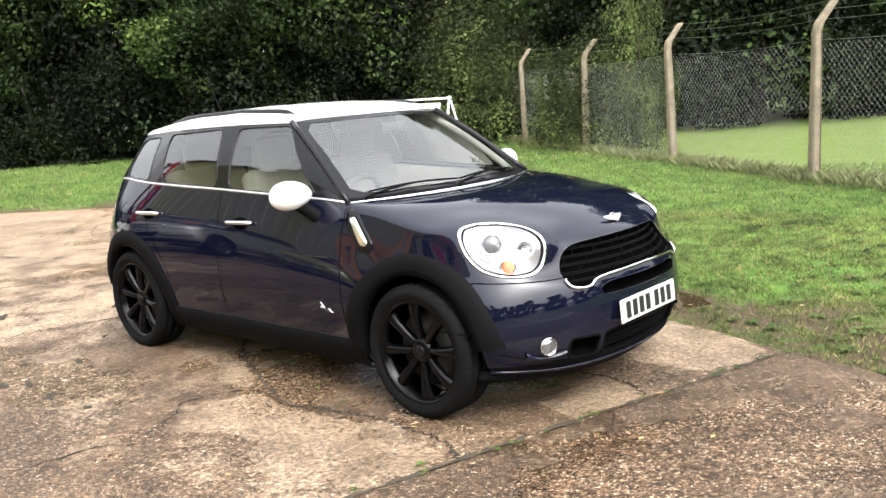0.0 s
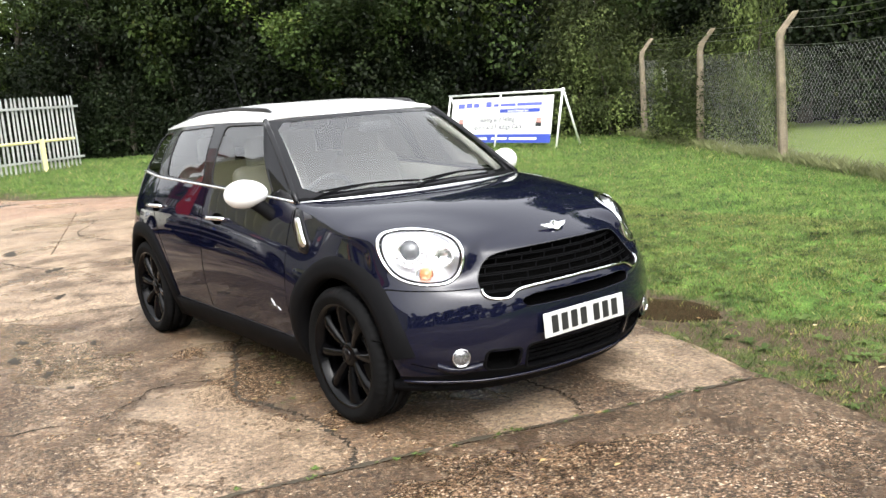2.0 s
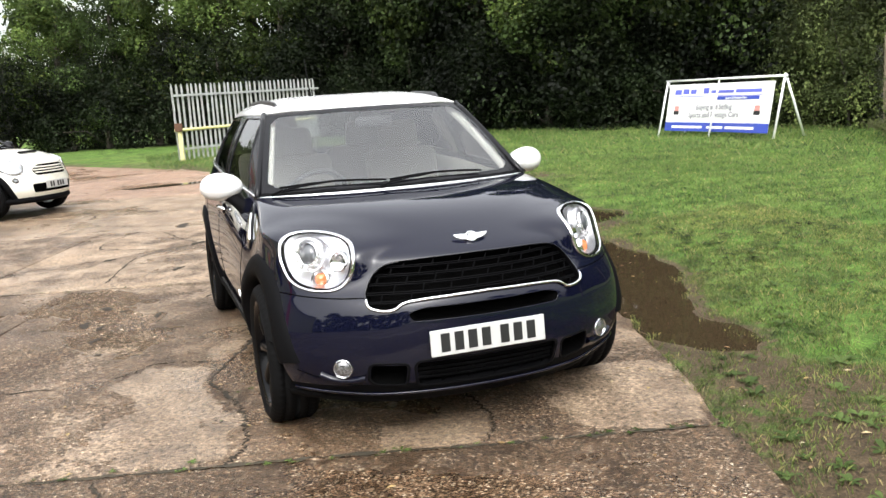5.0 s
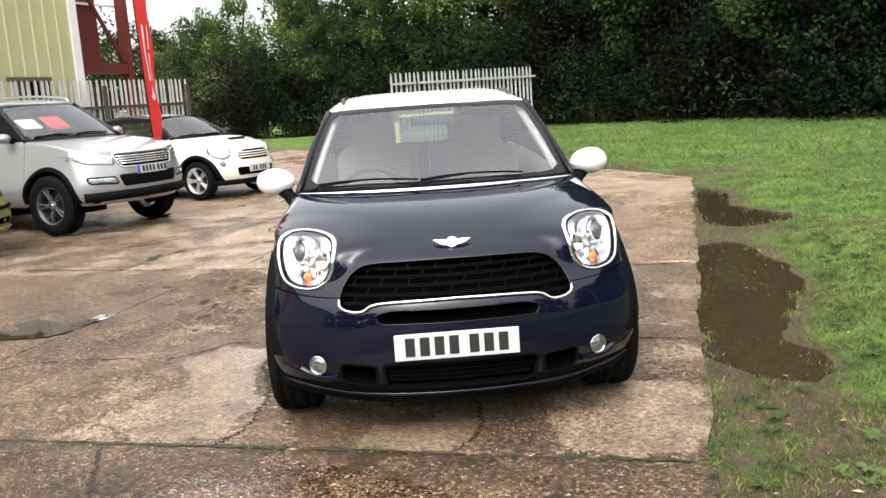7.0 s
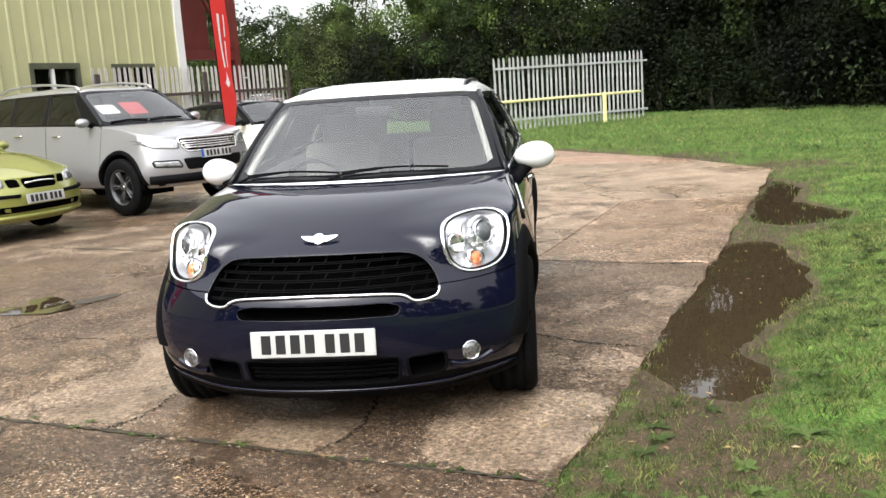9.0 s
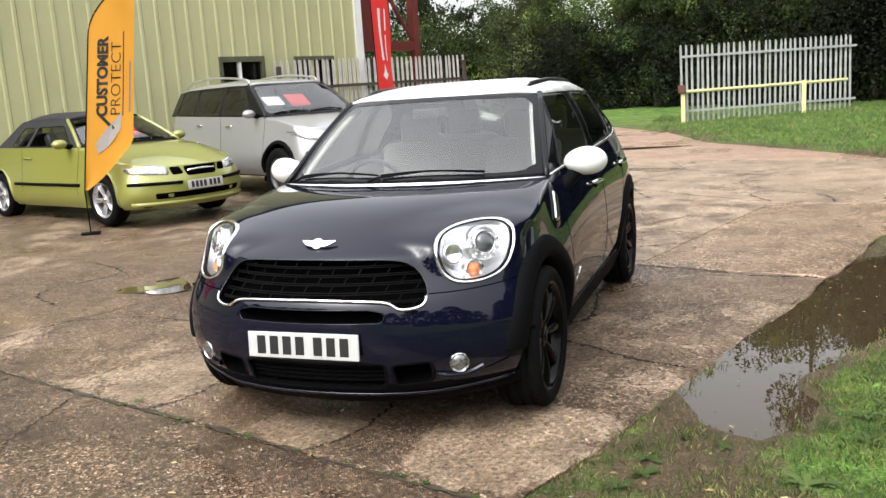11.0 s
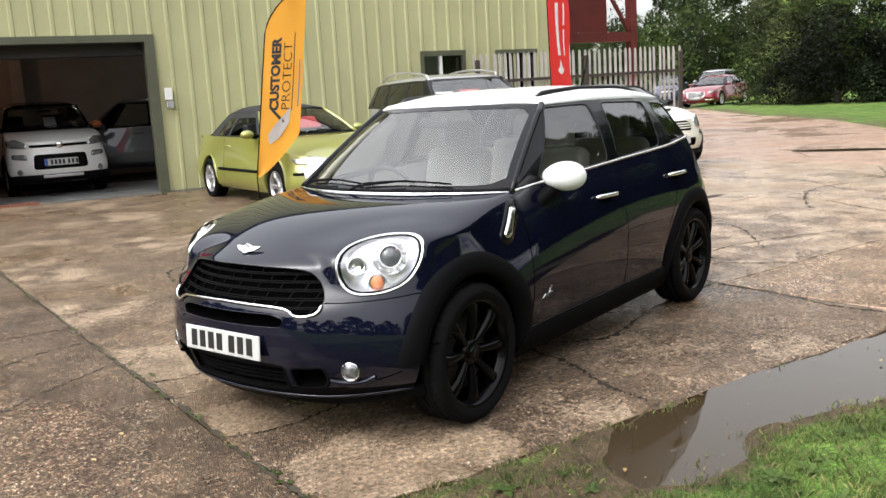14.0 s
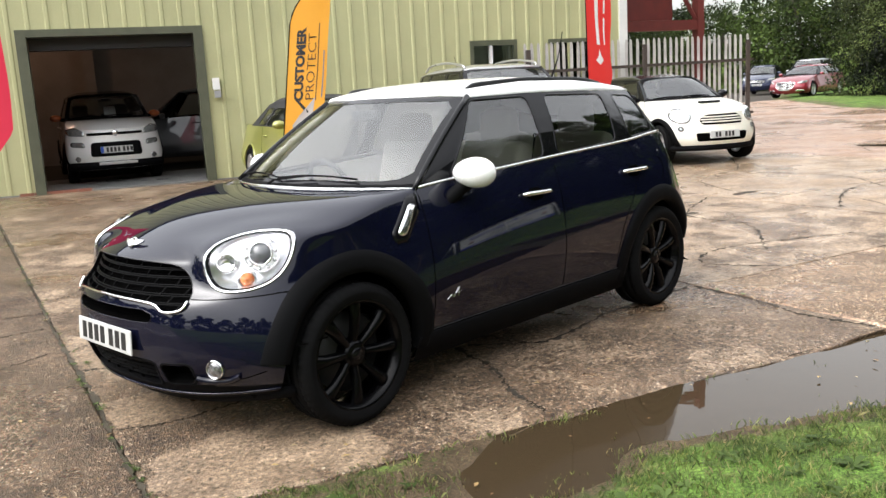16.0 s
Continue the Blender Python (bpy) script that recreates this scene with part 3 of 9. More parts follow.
    # mud lying in small spalled hollows
    for k, (a, b, r) in enumerate(((6.25, 3.88, 0.2), (4.77, 3.7, 0.13), (3.24, 3.82, 0.1), (2.75, 3.81, 0.12), (7.75, 4.47, 0.25), (2.65, 3.66, 0.07), (2.31, 3.57, 0.09), (3.13, 3.66, 0.06), (2.94, 3.34, 0.08), (4.64, 5.47, 0.2), (3.3, 4.02, 0.06), (1.95, 3.42, 0.05), (5.5, 4.6, 0.12), (3.5, 3.1, 0.05))):
        spall(a, b, 0.62 * r, k)


def spall(a, b, r, seed):
    """A ragged patch of mud, longer along the yard than across it."""
    rnd = random.Random(300 + seed)
    n, ph = 40, rnd.uniform(0, 6)
    v = []
    for ring in (0.0, 0.55, 1.0):
        for i in range(n):
            t = 2 * math.pi * i / n
            q = r * ring * (0.7 + 0.25 * math.sin(2 * t + ph) + 0.16 * math.sin(5 * t + 2 * ph) + rnd.uniform(-0.13, 0.13))
            x, y = plan(a + 1.5 * q * math.cos(t), b + 0.75 * q * math.sin(t))
            v.append((x, y, float(rise(x, y)) + 0.004 - 0.003 * ring + 0.003 * float(wobble(x, y, 2.2))))
    f = [(k * n + i, k * n + (i + 1) % n, (k + 1) * n + (i + 1) % n, (k + 1) * n + i) for k in range(2) for i in range(n)]
    obj("mud_patch", v, f, CRACK, yard, smooth=True)


build_yard()


def water_material():
    m, n, l, p = material("still puddle water")
    co = n.new("ShaderNodeTexCoord").outputs["Object"]
    p.inputs["Base Color"].default_value = rgb((0.035, 0.024, 0.013))
    p.inputs["Roughness"].default_value = 0.015
    p.inputs["IOR"].default_value = 1.33
    t = noise_tex(n, l, 5, 2, 0.5, co)
    b = n.new("ShaderNodeBump")
    b.inputs["Strength"].default_value, b.inputs["Distance"].default_value = 0.06, 0.01
    l.new(t.outputs["Fac"], b.inputs["Height"])
    l.new(b.outputs[0], p.inputs["Normal"])
    return m


WATER = water_material()


def puddle(poly, z, label, grow=0.14):
    edge = shrink_loop(spline(poly, 4, True), -grow)
    bm = bmesh.new()
    face = bm.faces.new([bm.verts.new((*plan(*q), z)) for q in edge])
    bmesh.ops.triangulate(bm, faces=[face])
    me = bpy.data.meshes.new("puddle")
    bm.to_mesh(me)
    bm.free()
    me.materials.append(WATER)
    return tagged(new("puddle", me), label, "puddle", "puddles", "structure")


def shrink_loop(loop, d):
    """A closed outline moved inwards by d."""
    p = np.array(loop)
    t = np.roll(p, -1, 0) - np.roll(p, 1, 0)
    t /= np.linalg.norm(t, axis=1, keepdims=True) + 1e-9
    area = 0.5 * np.sum(p[:, 0] * np.roll(p[:, 1], -1) - np.roll(p[:, 0], -1) * p[:, 1])
    return p + np.stack([-t[:, 1], t[:, 0]], 1) * d * (1 if area > 0 else -1)


puddle(PUDDLES["near"], POOL_Z["near"], "long still brown rain puddle along the slab edge")
puddle(PUDDLES["far"], POOL_Z["far"], "brown rain puddle lying in the grass")
for poly in ([(1.6, 4.9), (1.66, 4.62), (1.72, 4.42), (1.9, 4.36), (2.0, 4.45), (2.12, 4.66), (2.2, 4.9), (2.05, 4.98), (1.9, 4.8), (1.78, 4.96)], [(2.02, 4.4), (2.15, 4.34), (2.34, 4.3), (2.36, 4.42), (2.2, 4.5), (2.1, 4.56)], [(13.1, 6.9), (13.3, 6.2), (14.0, 5.2), (14.15, 5.3), (13.9, 6.2), (13.3, 6.95)]):
    cx, cy = plan(*np.mean(poly, 0))
    puddle(poly, float(rise(cx, cy)) + 0.0025, "thin rain puddle on worn concrete", 0.0)


# ---- works building: ribbed pale green cladding on a dark frame ----
WALL0, WALLU = np.array([-4.586, -9.902]), np.array([-0.903, 0.430])
WALLN = np.array([0.430, 0.903])
BASEZ = 0.16


def wall_at(u, out, z):
    p = WALL0 + u * WALLU + out * WALLN
    return (p[0], p[1], z)


CLADDING = simple("pale green painted steel cladding", (0.4, 0.395, 0.215), 0.5, 0, 0.12, 0.8, 60, 0.0004)
OLIVE = simple("dark olive painted steel", (0.075, 0.08, 0.05), 0.5, 0, 0.25, 5, 80, 0.0004)
REDSTEEL = simple("red oxide steel", (0.12, 0.018, 0.014), 0.6, 0, 0.3, 4, 90, 0.0006)
TRIMWHITE = simple("white painted trim", (0.68, 0.68, 0.66), 0.5, 0, 0.1, 4, 60)
BRICK = simple("red brick", (0.2, 0.075, 0.045), 0.85, 0, 0.35, 9, 120, 0.002)
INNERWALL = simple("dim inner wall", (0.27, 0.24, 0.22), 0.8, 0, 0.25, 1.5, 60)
GREYFLOOR = simple("smooth grey shop floor", (0.16, 0.16, 0.155), 0.3, 0, 0.15, 2, 90)
ROOFSHEET = simple("brown roof sheet", (0.17, 0.06, 0.04), 0.7, 0, 0.25, 1, 50)


def ribbed(name, u0, u1, z0, z1, parent, pitch=0.3):
    """A run of trapezoid-ribbed sheet between two places along the wall."""
    v, us = [], []
    k = math.floor(u0 / pitch)
    while k * pitch < u1:
        for du, out in ((0.0, 0.0), (0.215, 0.0), (0.235, 0.019), (0.28, 0.019)):
            u = k * pitch + du
            if u0 <= u <= u1:
                us.append((u, out))
        k += 1
    us = [(u0, 0.0)] + us + [(u1, 0.0)]
    for u, out in us:
        v += [wall_at(u, out, z0), wall_at(u, out, z1)]
    f = [(2 * i, 2 * i + 2, 2 * i + 3, 2 * i + 1) for i in range(len(us) - 1)]
    return obj(name, v, f, CLADDING, parent)


def wall_box(name, u0, u1, o0, o1, z0, z1, mat, parent, label=""):
    v = [wall_at(u, o, z) for z in (z0, z1) for u, o in ((u0, o0), (u1, o0), (u1, o1), (u0, o1))]
    f = [(0, 1, 2, 3), (7, 6, 5, 4), (0, 4, 5, 1), (1, 5, 6, 2), (2, 6, 7, 3), (3, 7, 4, 0)]
    return obj(name, v, f, mat, parent, label)


def build_works():
    b = thing("works_building", "pale green ribbed steel works building with an open vehicle door", "building", kind="structure")
    top, left, right = 6.0, -14.0, 8.35
    ribbed("cladding", left, -2.95, BASEZ, top, b)
    ribbed("cladding", -2.95, 0.0, 2.8, top, b)
    ribbed("cladding", 0.0, 5.0, BASEZ, top, b)
    ribbed("cladding", 5.0, 6.0, 2.37, top, b)
    ribbed("cladding", 5.0, 6.0, BASEZ, 1.35, b)
    ribbed("cladding", 6.0, right, BASEZ, top, b)
    for u in (-2.95, -0.16):
        wall_box("door_post", u, u + 0.16, -0.22, 0.05, BASEZ - 0.1, 2.8, OLIVE, b, "dark olive steel door post")
    wall_box("door_lintel", -2.95, 0.0, -0.22, 0.045, 2.7, 2.82, OLIVE, b)
    wall_box("shutter_housing", -2.79, -0.16, -0.55, -0.27, 2.5, 2.79, simple("dark shutter steel", (0.02, 0.02, 0.02), 0.6), b, "dark rolled shutter housing")
    wall_box("corner_trim", right - 0.02, right + 0.16, -0.15, 0.06, 0.1, top, TRIMWHITE, b, "white corner flashing")
    wall_box("plinth", 0.0, right, -0.2, -0.01, 0.0, BASEZ + 0.05, CRACK, b)
    wall_box("plinth", left, -2.95, -0.2, -0.01, 0.0, BASEZ + 0.05, CRACK, b)
    wall_box("gutter", left, right + 0.1, 0.0, 0.18, top, top + 0.15, OLIVE, b)
    # rear window with its frame
    wall_box("window_frame", 5.0, 6.0, -0.06, 0.035, 2.3, 2.4, OLIVE, b)
    wall_box("window_frame", 5.0, 6.0, -0.06, 0.035, 1.33, 1.4, OLIVE, b)
    wall_box("window_frame", 5.0, 5.07, -0.06, 0.03, 1.4, 2.3, OLIVE, b)
    wall_box("window_frame", 5.93, 6.0, -0.06, 0.03, 1.4, 2.3, OLIVE, b)
    wall_box("window_bar", 5.42, 5.47, -0.06, 0.02, 1.4, 2.3, TRIMWHITE, b)
    wall_box("window_pane", 5.07, 5.93, -0.045, -0.04, 1.4, 2.3, DARKGLASS, b)
    wall_box("blind", 5.45, 5.75, -0.14, -0.12, 1.4, 2.3, TRIMWHITE, b)
    wall_box("window_frame", 6.7, 7.7, 0.0, 0.04, 2.3, 2.38, OLIVE, b)
    wall_box("window_pane", 6.75, 7.65, 0.004, 0.012, 1.4, 2.3, DARKGLASS, b)
    # shell: end walls, back, roof, inner room
    deep = -14.0
    wall_box("end_wall", right - 0.1, right, deep, -0.2, 0, top, CLADDING, b)
    wall_box("end_wall", left, left + 0.1, deep, -0.2, 0, top, CLADDING, b)
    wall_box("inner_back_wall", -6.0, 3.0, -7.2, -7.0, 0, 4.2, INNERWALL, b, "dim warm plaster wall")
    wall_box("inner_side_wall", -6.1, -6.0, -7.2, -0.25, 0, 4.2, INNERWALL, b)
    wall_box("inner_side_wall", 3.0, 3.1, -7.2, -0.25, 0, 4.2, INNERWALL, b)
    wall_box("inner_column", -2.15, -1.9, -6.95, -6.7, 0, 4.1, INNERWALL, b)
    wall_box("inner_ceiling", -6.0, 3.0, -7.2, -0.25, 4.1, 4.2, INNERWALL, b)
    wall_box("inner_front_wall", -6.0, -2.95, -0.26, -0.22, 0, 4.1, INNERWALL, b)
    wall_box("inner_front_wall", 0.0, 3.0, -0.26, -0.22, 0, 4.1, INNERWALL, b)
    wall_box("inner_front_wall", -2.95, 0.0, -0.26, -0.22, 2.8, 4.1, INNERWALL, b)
    wall_box("shop_floor", -6.0, 3.0, -7.0, 0.02, 0.0, BASEZ, GREYFLOOR, b)
    v = [wall_at(left, 0.3, top + 0.1), wall_at(right + 0.2, 0.3, top + 0.1), wall_at(right + 0.2, -7, top + 1.6), wall_at(left, -7, top + 1.6), wall_at(right + 0.2, -14.2, top + 0.1), wall_at(left, -14.2, top + 0.1)]
    obj("roof", v, [(0, 1, 2, 3), (3, 2, 4, 5)], ROOFSHEET, b, "brown sheet roof")
    # bricks under the left door post
    for k in range(5):
        for r in range(2):
            wall_box("brick", -3.3 + 0.225 * k + 0.1 * r, -3.3 + 0.225 * k + 0.1 * r + 0.215, -0.1, 0.03, 0.04 + 0.075 * r, 0.105 + 0.075 * r, BRICK, b)
    # switch box by the door
    s = thing("switch_box", "small grey weatherproof switch box on the cladding", "switch box")
    wall_box("cover", 0.08, 0.2, 0.03, 0.09, 1.72, 1.92, TRIMWHITE, s)
    wall_box("socket", 0.1, 0.2, 0.03, 0.13, 1.58, 1.7, simple("grey plastic", (0.3, 0.3, 0.3), 0.5), s)
    return b


build_works()
# strip lights inside the showroom
for u, o, tint in ((-3.6, -5.4, (1.0, 0.6, 0.38)), (0.8, -4.2, (1.0, 0.9, 0.8))):
    strip = bpy.data.lights.new("showroom strip light", "AREA")
    strip.shape, strip.size, strip.size_y, strip.energy, strip.color = "RECTANGLE", 1.5, 0.15, 18, tint
    s_ob = new("strip_light", strip)
    s_ob.matrix_world = Matrix.Translation(wall_at(u, o, 3.95))


def steel_frame():
    """The open red oxide steelwork standing past the end of the building."""
    t = thing("red_steel_frame", "red oxide steel frame with a hanging sheet panel beside the building", "steel frame", kind="structure")
    for u in (8.7, 11.2):
        for o in (-1.2, -5.0):
            wall_box("column", u, u + 0.17, o - 0.22, o, 0, 6.6, REDSTEEL, t)
    for z in (2.55, 6.2):
        wall_box("beam", 8.7, 11.4, -1.4, -1.22, z, z + 0.22, REDSTEEL, t)
        wall_box("beam", 8.7, 11.4, -5.2, -5.02, z, z + 0.22, REDSTEEL, t)
    wall_box("panel", 8.9, 10.75, -1.6, -1.55, 2.8, 5.2, REDSTEEL, t, "dark red sheet panel")
    wall_box("rail", 8.7, 11.3, -1.52, -1.48, 4.05, 4.1, TRIMWHITE, t)
    v, f = tube([wall_at(10.0, -1.3, 4.6), wall_at(11.2, -1.3, 2.8)], 0.05, 6)
    obj("brace", v, f, REDSTEEL, t)
    return t


steel_frame()

# ---- palisade fences ----
GALV = simple("galvanised steel", (0.42, 0.43, 0.42), 0.5, 0.4, 0.2, 6, 100, 0.0003)
DULLGALV = simple("dull brown-grey steel", (0.5, 0.48, 0.46), 0.6, 0.2, 0.3, 5, 90, 0.0004)
RAILBROWN = simple("rusty brown rail", (0.06, 0.045, 0.038), 0.7, 0.1, 0.3, 6, 90)
YELLOW = simple("faded yellow paint", (0.6, 0.55, 0.27), 0.6, 0, 0.25, 6, 90)
RUST = simple("rusted iron", (0.09, 0.045, 0.025), 0.85, 0, 0.4, 12, 120, 0.001)


def pale_mesh(height, mat):
    """One W-section pale with a split, pointed head."""
    prof = [(-0.034, 0.0), (-0.028, 0.014), (-0.012, 0.014), (0.0, 0.002), (0.012, 0.014), (0.028, 0.014), (0.034, 0.0)]
    v = []
    for z in (0.0, height - 0.12, height - 0.03):
        for x, y in prof:
            v.append((x * (1 if z < height - 0.1 else 0.75), y, z))
    for x, y in prof:
        v.append((x * 0.12, y * 0.3, height + (0.0 if abs(x) < 0.03 else -0.02)))
    return mesh_from("pale", v, grid_faces(4, 7), mat, False)


def palisade(name, label, p0, p1, top, pitch, mat, railmat, bands, lean=0.0, posts=True):
    t = thing(name, label, "fence", kind="structure")
    p0, p1 = np.array(p0, float), np.array(p1, float)
    d = (p1 - p0) / np.linalg.norm(p1 - p0)
    n = int(np.linalg.norm(p1 - p0) / pitch)
    yaw = math.degrees(math.atan2(d[1], d[0]))
    me = pale_mesh(top, mat)
    rnd = random.Random(4)
    for i in range(n + 1):
        q = p0 + d * pitch * i
        ob = new("pale", me)
        ob.parent = t
        ob.matrix_world = pose(q[0], q[1], float(rise(*q)) - 0.02, rnd.uniform(-0.6, 0.6), rnd.uniform(-0.7, 0.7) + lean, yaw)
    side = np.array([-d[1], d[0]]) * -0.03
    for z in bands:
        a, b = p0 + side - d * 0.05, p1 + side + d * 0.05
        za, zb = float(rise(*p0)), float(rise(*p1))
        v = []
        for q, h in ((a, za), (b, zb)):
            for s, w in ((0, 0), (0, 0.06), (1, 0.06), (1, 0)):
                o = side * s
                v.append((q[0] + o[0], q[1] + o[1], h + z + w))
        obj("rail", v, [(0, 1, 2, 3), (7, 6, 5, 4), (0, 4, 5, 1), (1, 5, 6, 2), (2, 6, 7, 3), (3, 7, 4, 0)], railmat, t)
    if posts:
        k = 0.0
        L = np.linalg.norm(p1 - p0)
        while k <= L + 0.1:
            q = p0 + d * min(k, L) + side * 2.2
            bm = box_bm(0.1, 0.05, top - 0.1, (0, 0, (top - 0.1) / 2), 0.006, 1)
            po = part("post", bm, railmat, t)
            po.matrix_world = pose(q[0], q[1], float(rise(*q)) - 0.05, 0, 0, yaw)
            k += 2.75
    return t


palisade("palisade_fence", "galvanised steel palisade fence before the hedge", (-19.05, -0.15), (-21.45, 4.2), 2.08, 0.148, GALV, GALV, (1.72, 0.3), posts=False)
palisade("palisade_fence", "dull steel palisade fence beside the building", (-9.9, -7.0), (-15.1, -4.87), 2.16, 0.145, DULLGALV, RAILBROWN, (1.55, 0.4))


def barrier():
    t = thing("barrier_gate", "faded yellow pole barrier with rusty hinge post", "barrier")
    z = float(rise(-18.7, -0.1))
    for q, h, mat in (((-18.75, -0.1), 0.95, YELLOW), ((-20.2, 2.9), 0.95, YELLOW)):
        part("post", box_bm(0.11, 0.11, h, (0, 0, h / 2), 0.012), mat, t, "yellow painted post").matrix_world = pose(q[0], q[1], z)
    part("hinge", box_bm(0.16, 0.2, 0.22, (0, 0, 0), 0.02), RUST, t, "rusty hinge").matrix_world = pose(-18.7, -0.12, z + 0.92)
    v, f = tube([(-19.0, -0.2, z + 0.84), (-21.4, 4.05, z + 0.9)], 0.04, 8)
    obj("pole", v, f, YELLOW, t, "long pale yellow pole")


barrier()

# ---- chain-link fence on cranked concrete posts ----
POSTCON = simple("weathered concrete post", (0.2, 0.165, 0.115), 0.9, 0, 0.5, 7, 60, 0.006)
WIRE = simple("galvanised wire", (0.2, 0.2, 0.19), 0.5, 0.5, 0.2)
POSTS = [(2.9, 5.75), (0.25, 7.51), (-2.62, 9.37), (-5.45, 11.2), (-8.5, 13.3), (-11.4, 15.2)]


def link_post():
    v = []
    for x, y, z, s in ((0, 0, -0.3, 0.062), (0, 0, 0.4, 0.062), (0, 0, 1.84, 0.05), (0.0, 0.03, 1.94, 0.05), (0.0, 0.24, 2.2, 0.045), (0.0, 0.255, 2.22, 0.035)):
        for a, b in ((-1, -1), (1, -1), (1, 1), (-1, 1)):
            for da, db in ((0.7, 1.0), (1.0, 0.7)) if (a * b > 0) else ((1.0, 0.7), (0.7, 1.0)):
                v.append((x + a * s * da, y + b * s * db, z))
    f = grid_faces(6, 8, True) + [tuple(range(40, 48))]
    return mesh_from("post", v, f, POSTCON)


def chain_link():
    t = thing("chain_link_fence", "sagging chain-link fence on cranked concrete posts with barbed wire", "fence", kind="structure")
    me = link_post()
    for k, (x, y) in enumerate(POSTS):
        ob = new("post", me)
        ob.parent = t
        if k == 2:
            ob["label"] = "weathered concrete post stained with orange lichen"
        ob.matrix_world = pose(x, y, float(grass_height(x, y)), (-1) ** k * 0.8, 1.2 * math.sin(k * 2.3), -33)
    for (x0, y0), (x1, y1) in zip(POSTS, POSTS[1:]):
        L = math.hypot(x1 - x0, y1 - y0)
        z0, z1 = float(grass_height(x0, y0)), float(grass_height(x1, y1))
        out = Vector((-0.545, -0.838, 0))
        verts, faces = [], []

        def rod(a, b, r=0.0014):
            i = len(verts)
            d = (b - a).normalized()
            s = d.cross(Vector((0.54, 0.84, 0.1))).normalized() * r
            w = d.cross(s).normalized() * r
            for p in (a, b):
                verts.extend((p + s, p - 0.5 * s + 0.87 * w, p - 0.5 * s - 0.87 * w))
            faces.extend(((i, i + 1, i + 4, i + 3), (i + 1, i + 2, i + 5, i + 4), (i + 2, i, i + 3, i + 5)))

        def at(u, z):
            k = u / L
            sag = 0.06 * math.sin(math.pi * k)
            return Vector((x0 + (x1 - x0) * k, y0 + (y1 - y0) * k, z0 + (z1 - z0) * k + z * (1 - sag * 0.5))) + out * 0.07 * math.sin(math.pi * k) * (z / 1.8)

        cell, H = 0.09, 1.72
        n = int((L + H) / cell)
        for i in range(n):
            for sgn in (1, -1):
                u0 = i * cell - (H if sgn > 0 else 0)
                pts = []
                for z in (0.02, 0.45, 0.88, 1.3, H):
                    u = u0 + z if sgn > 0 else u0 - z + 0.0
                    pts.append((u, z))
                for (ua, za), (ub, zb) in zip(pts, pts[1:]):
                    if ua < 0 or ub < 0 or ua > L or ub > L:
                        continue
                    rod(at(ua, za), at(ub, zb))
        obj("wire_mesh", verts, faces, WIRE, t)
        verts, faces = [], []
        arm = Vector((0.545, 0.838, 0))
        for z, o in ((1.74, 0.0), (1.98, 0.06), (2.1, 0.15), (2.2, 0.24)):
            for k in range(8):
                a, b = k / 8, (k + 1) / 8
                sa, sb = -0.05 * math.sin(math.pi * a), -0.05 * math.sin(math.pi * b)
                pa = Vector((x0 + (x1 - x0) * a, y0 + (y1 - y0) * a, z0 + (z1 - z0) * a + z + sa)) - arm * -o
                pb = Vector((x0 + (x1 - x0) * b, y0 + (y1 - y0) * b, z0 + (z1 - z0) * b + z + sb)) - arm * -o
                rod(pa, pb, 0.004)
        obj("barbed_wire", verts, faces, WIRE, t)
    # small notice wired to the mesh
    s = thing("notice_board", "small white notice hung on the chain-link mesh", "sign")
    part("plate", box_bm(0.3, 0.012, 0.5, (0, 0, 0), 0.003, 1), PLATEWHITE, s).matrix_world = pose(-7.16, 12.36, 1.55, 0, 0, -33)


chain_link()


# ---- trees and hedges ----
def leaf_material(name, dark, light, yellow):
    m, n, l, p = material(name)
    geo = n.new("ShaderNodeNewGeometry")
    info = n.new("ShaderNodeObjectInfo")
    co = n.new("ShaderNodeTexCoord").outputs["Object"]
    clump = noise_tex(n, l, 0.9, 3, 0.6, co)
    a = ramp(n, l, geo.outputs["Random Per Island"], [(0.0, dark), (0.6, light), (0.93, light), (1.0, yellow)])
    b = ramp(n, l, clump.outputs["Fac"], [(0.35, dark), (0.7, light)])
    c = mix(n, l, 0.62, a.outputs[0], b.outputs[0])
    hue = n.new("ShaderNodeHueSaturation")
    k = n.new("ShaderNodeMapRange")
    k.inputs["To Min"].default_value, k.inputs["To Max"].default_value = 0.6, 1.45
    l.new(info.outputs["Random"], k.inputs["Value"])
    l.new(k.outputs[0], hue.inputs["Value"])
    # Shaded gaps and lit clumps of the crown, put into colour by noise.
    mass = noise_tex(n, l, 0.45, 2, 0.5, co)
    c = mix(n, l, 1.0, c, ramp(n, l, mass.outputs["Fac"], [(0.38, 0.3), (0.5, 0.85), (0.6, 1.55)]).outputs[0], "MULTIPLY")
    l.new(c, hue.inputs["Color"])
    l.new(hue.outputs[0], p.inputs["Base Color"])
    p.inputs["Roughness"].default_value = 0.55
    p.inputs["Specular IOR Level"].default_value = 0.12
    thin = n.new("ShaderNodeBsdfTranslucent")
    l.new(hue.outputs[0], thin.inputs["Color"])
    both = n.new("ShaderNodeMixShader")
    both.inputs[0].default_value = 0.25
    l.new(p.outputs[0], both.inputs[1])
    l.new(thin.outputs[0], both.inputs[2])
    l.new(both.outputs[0], n["Material Output"].inputs["Surface"])
    return m


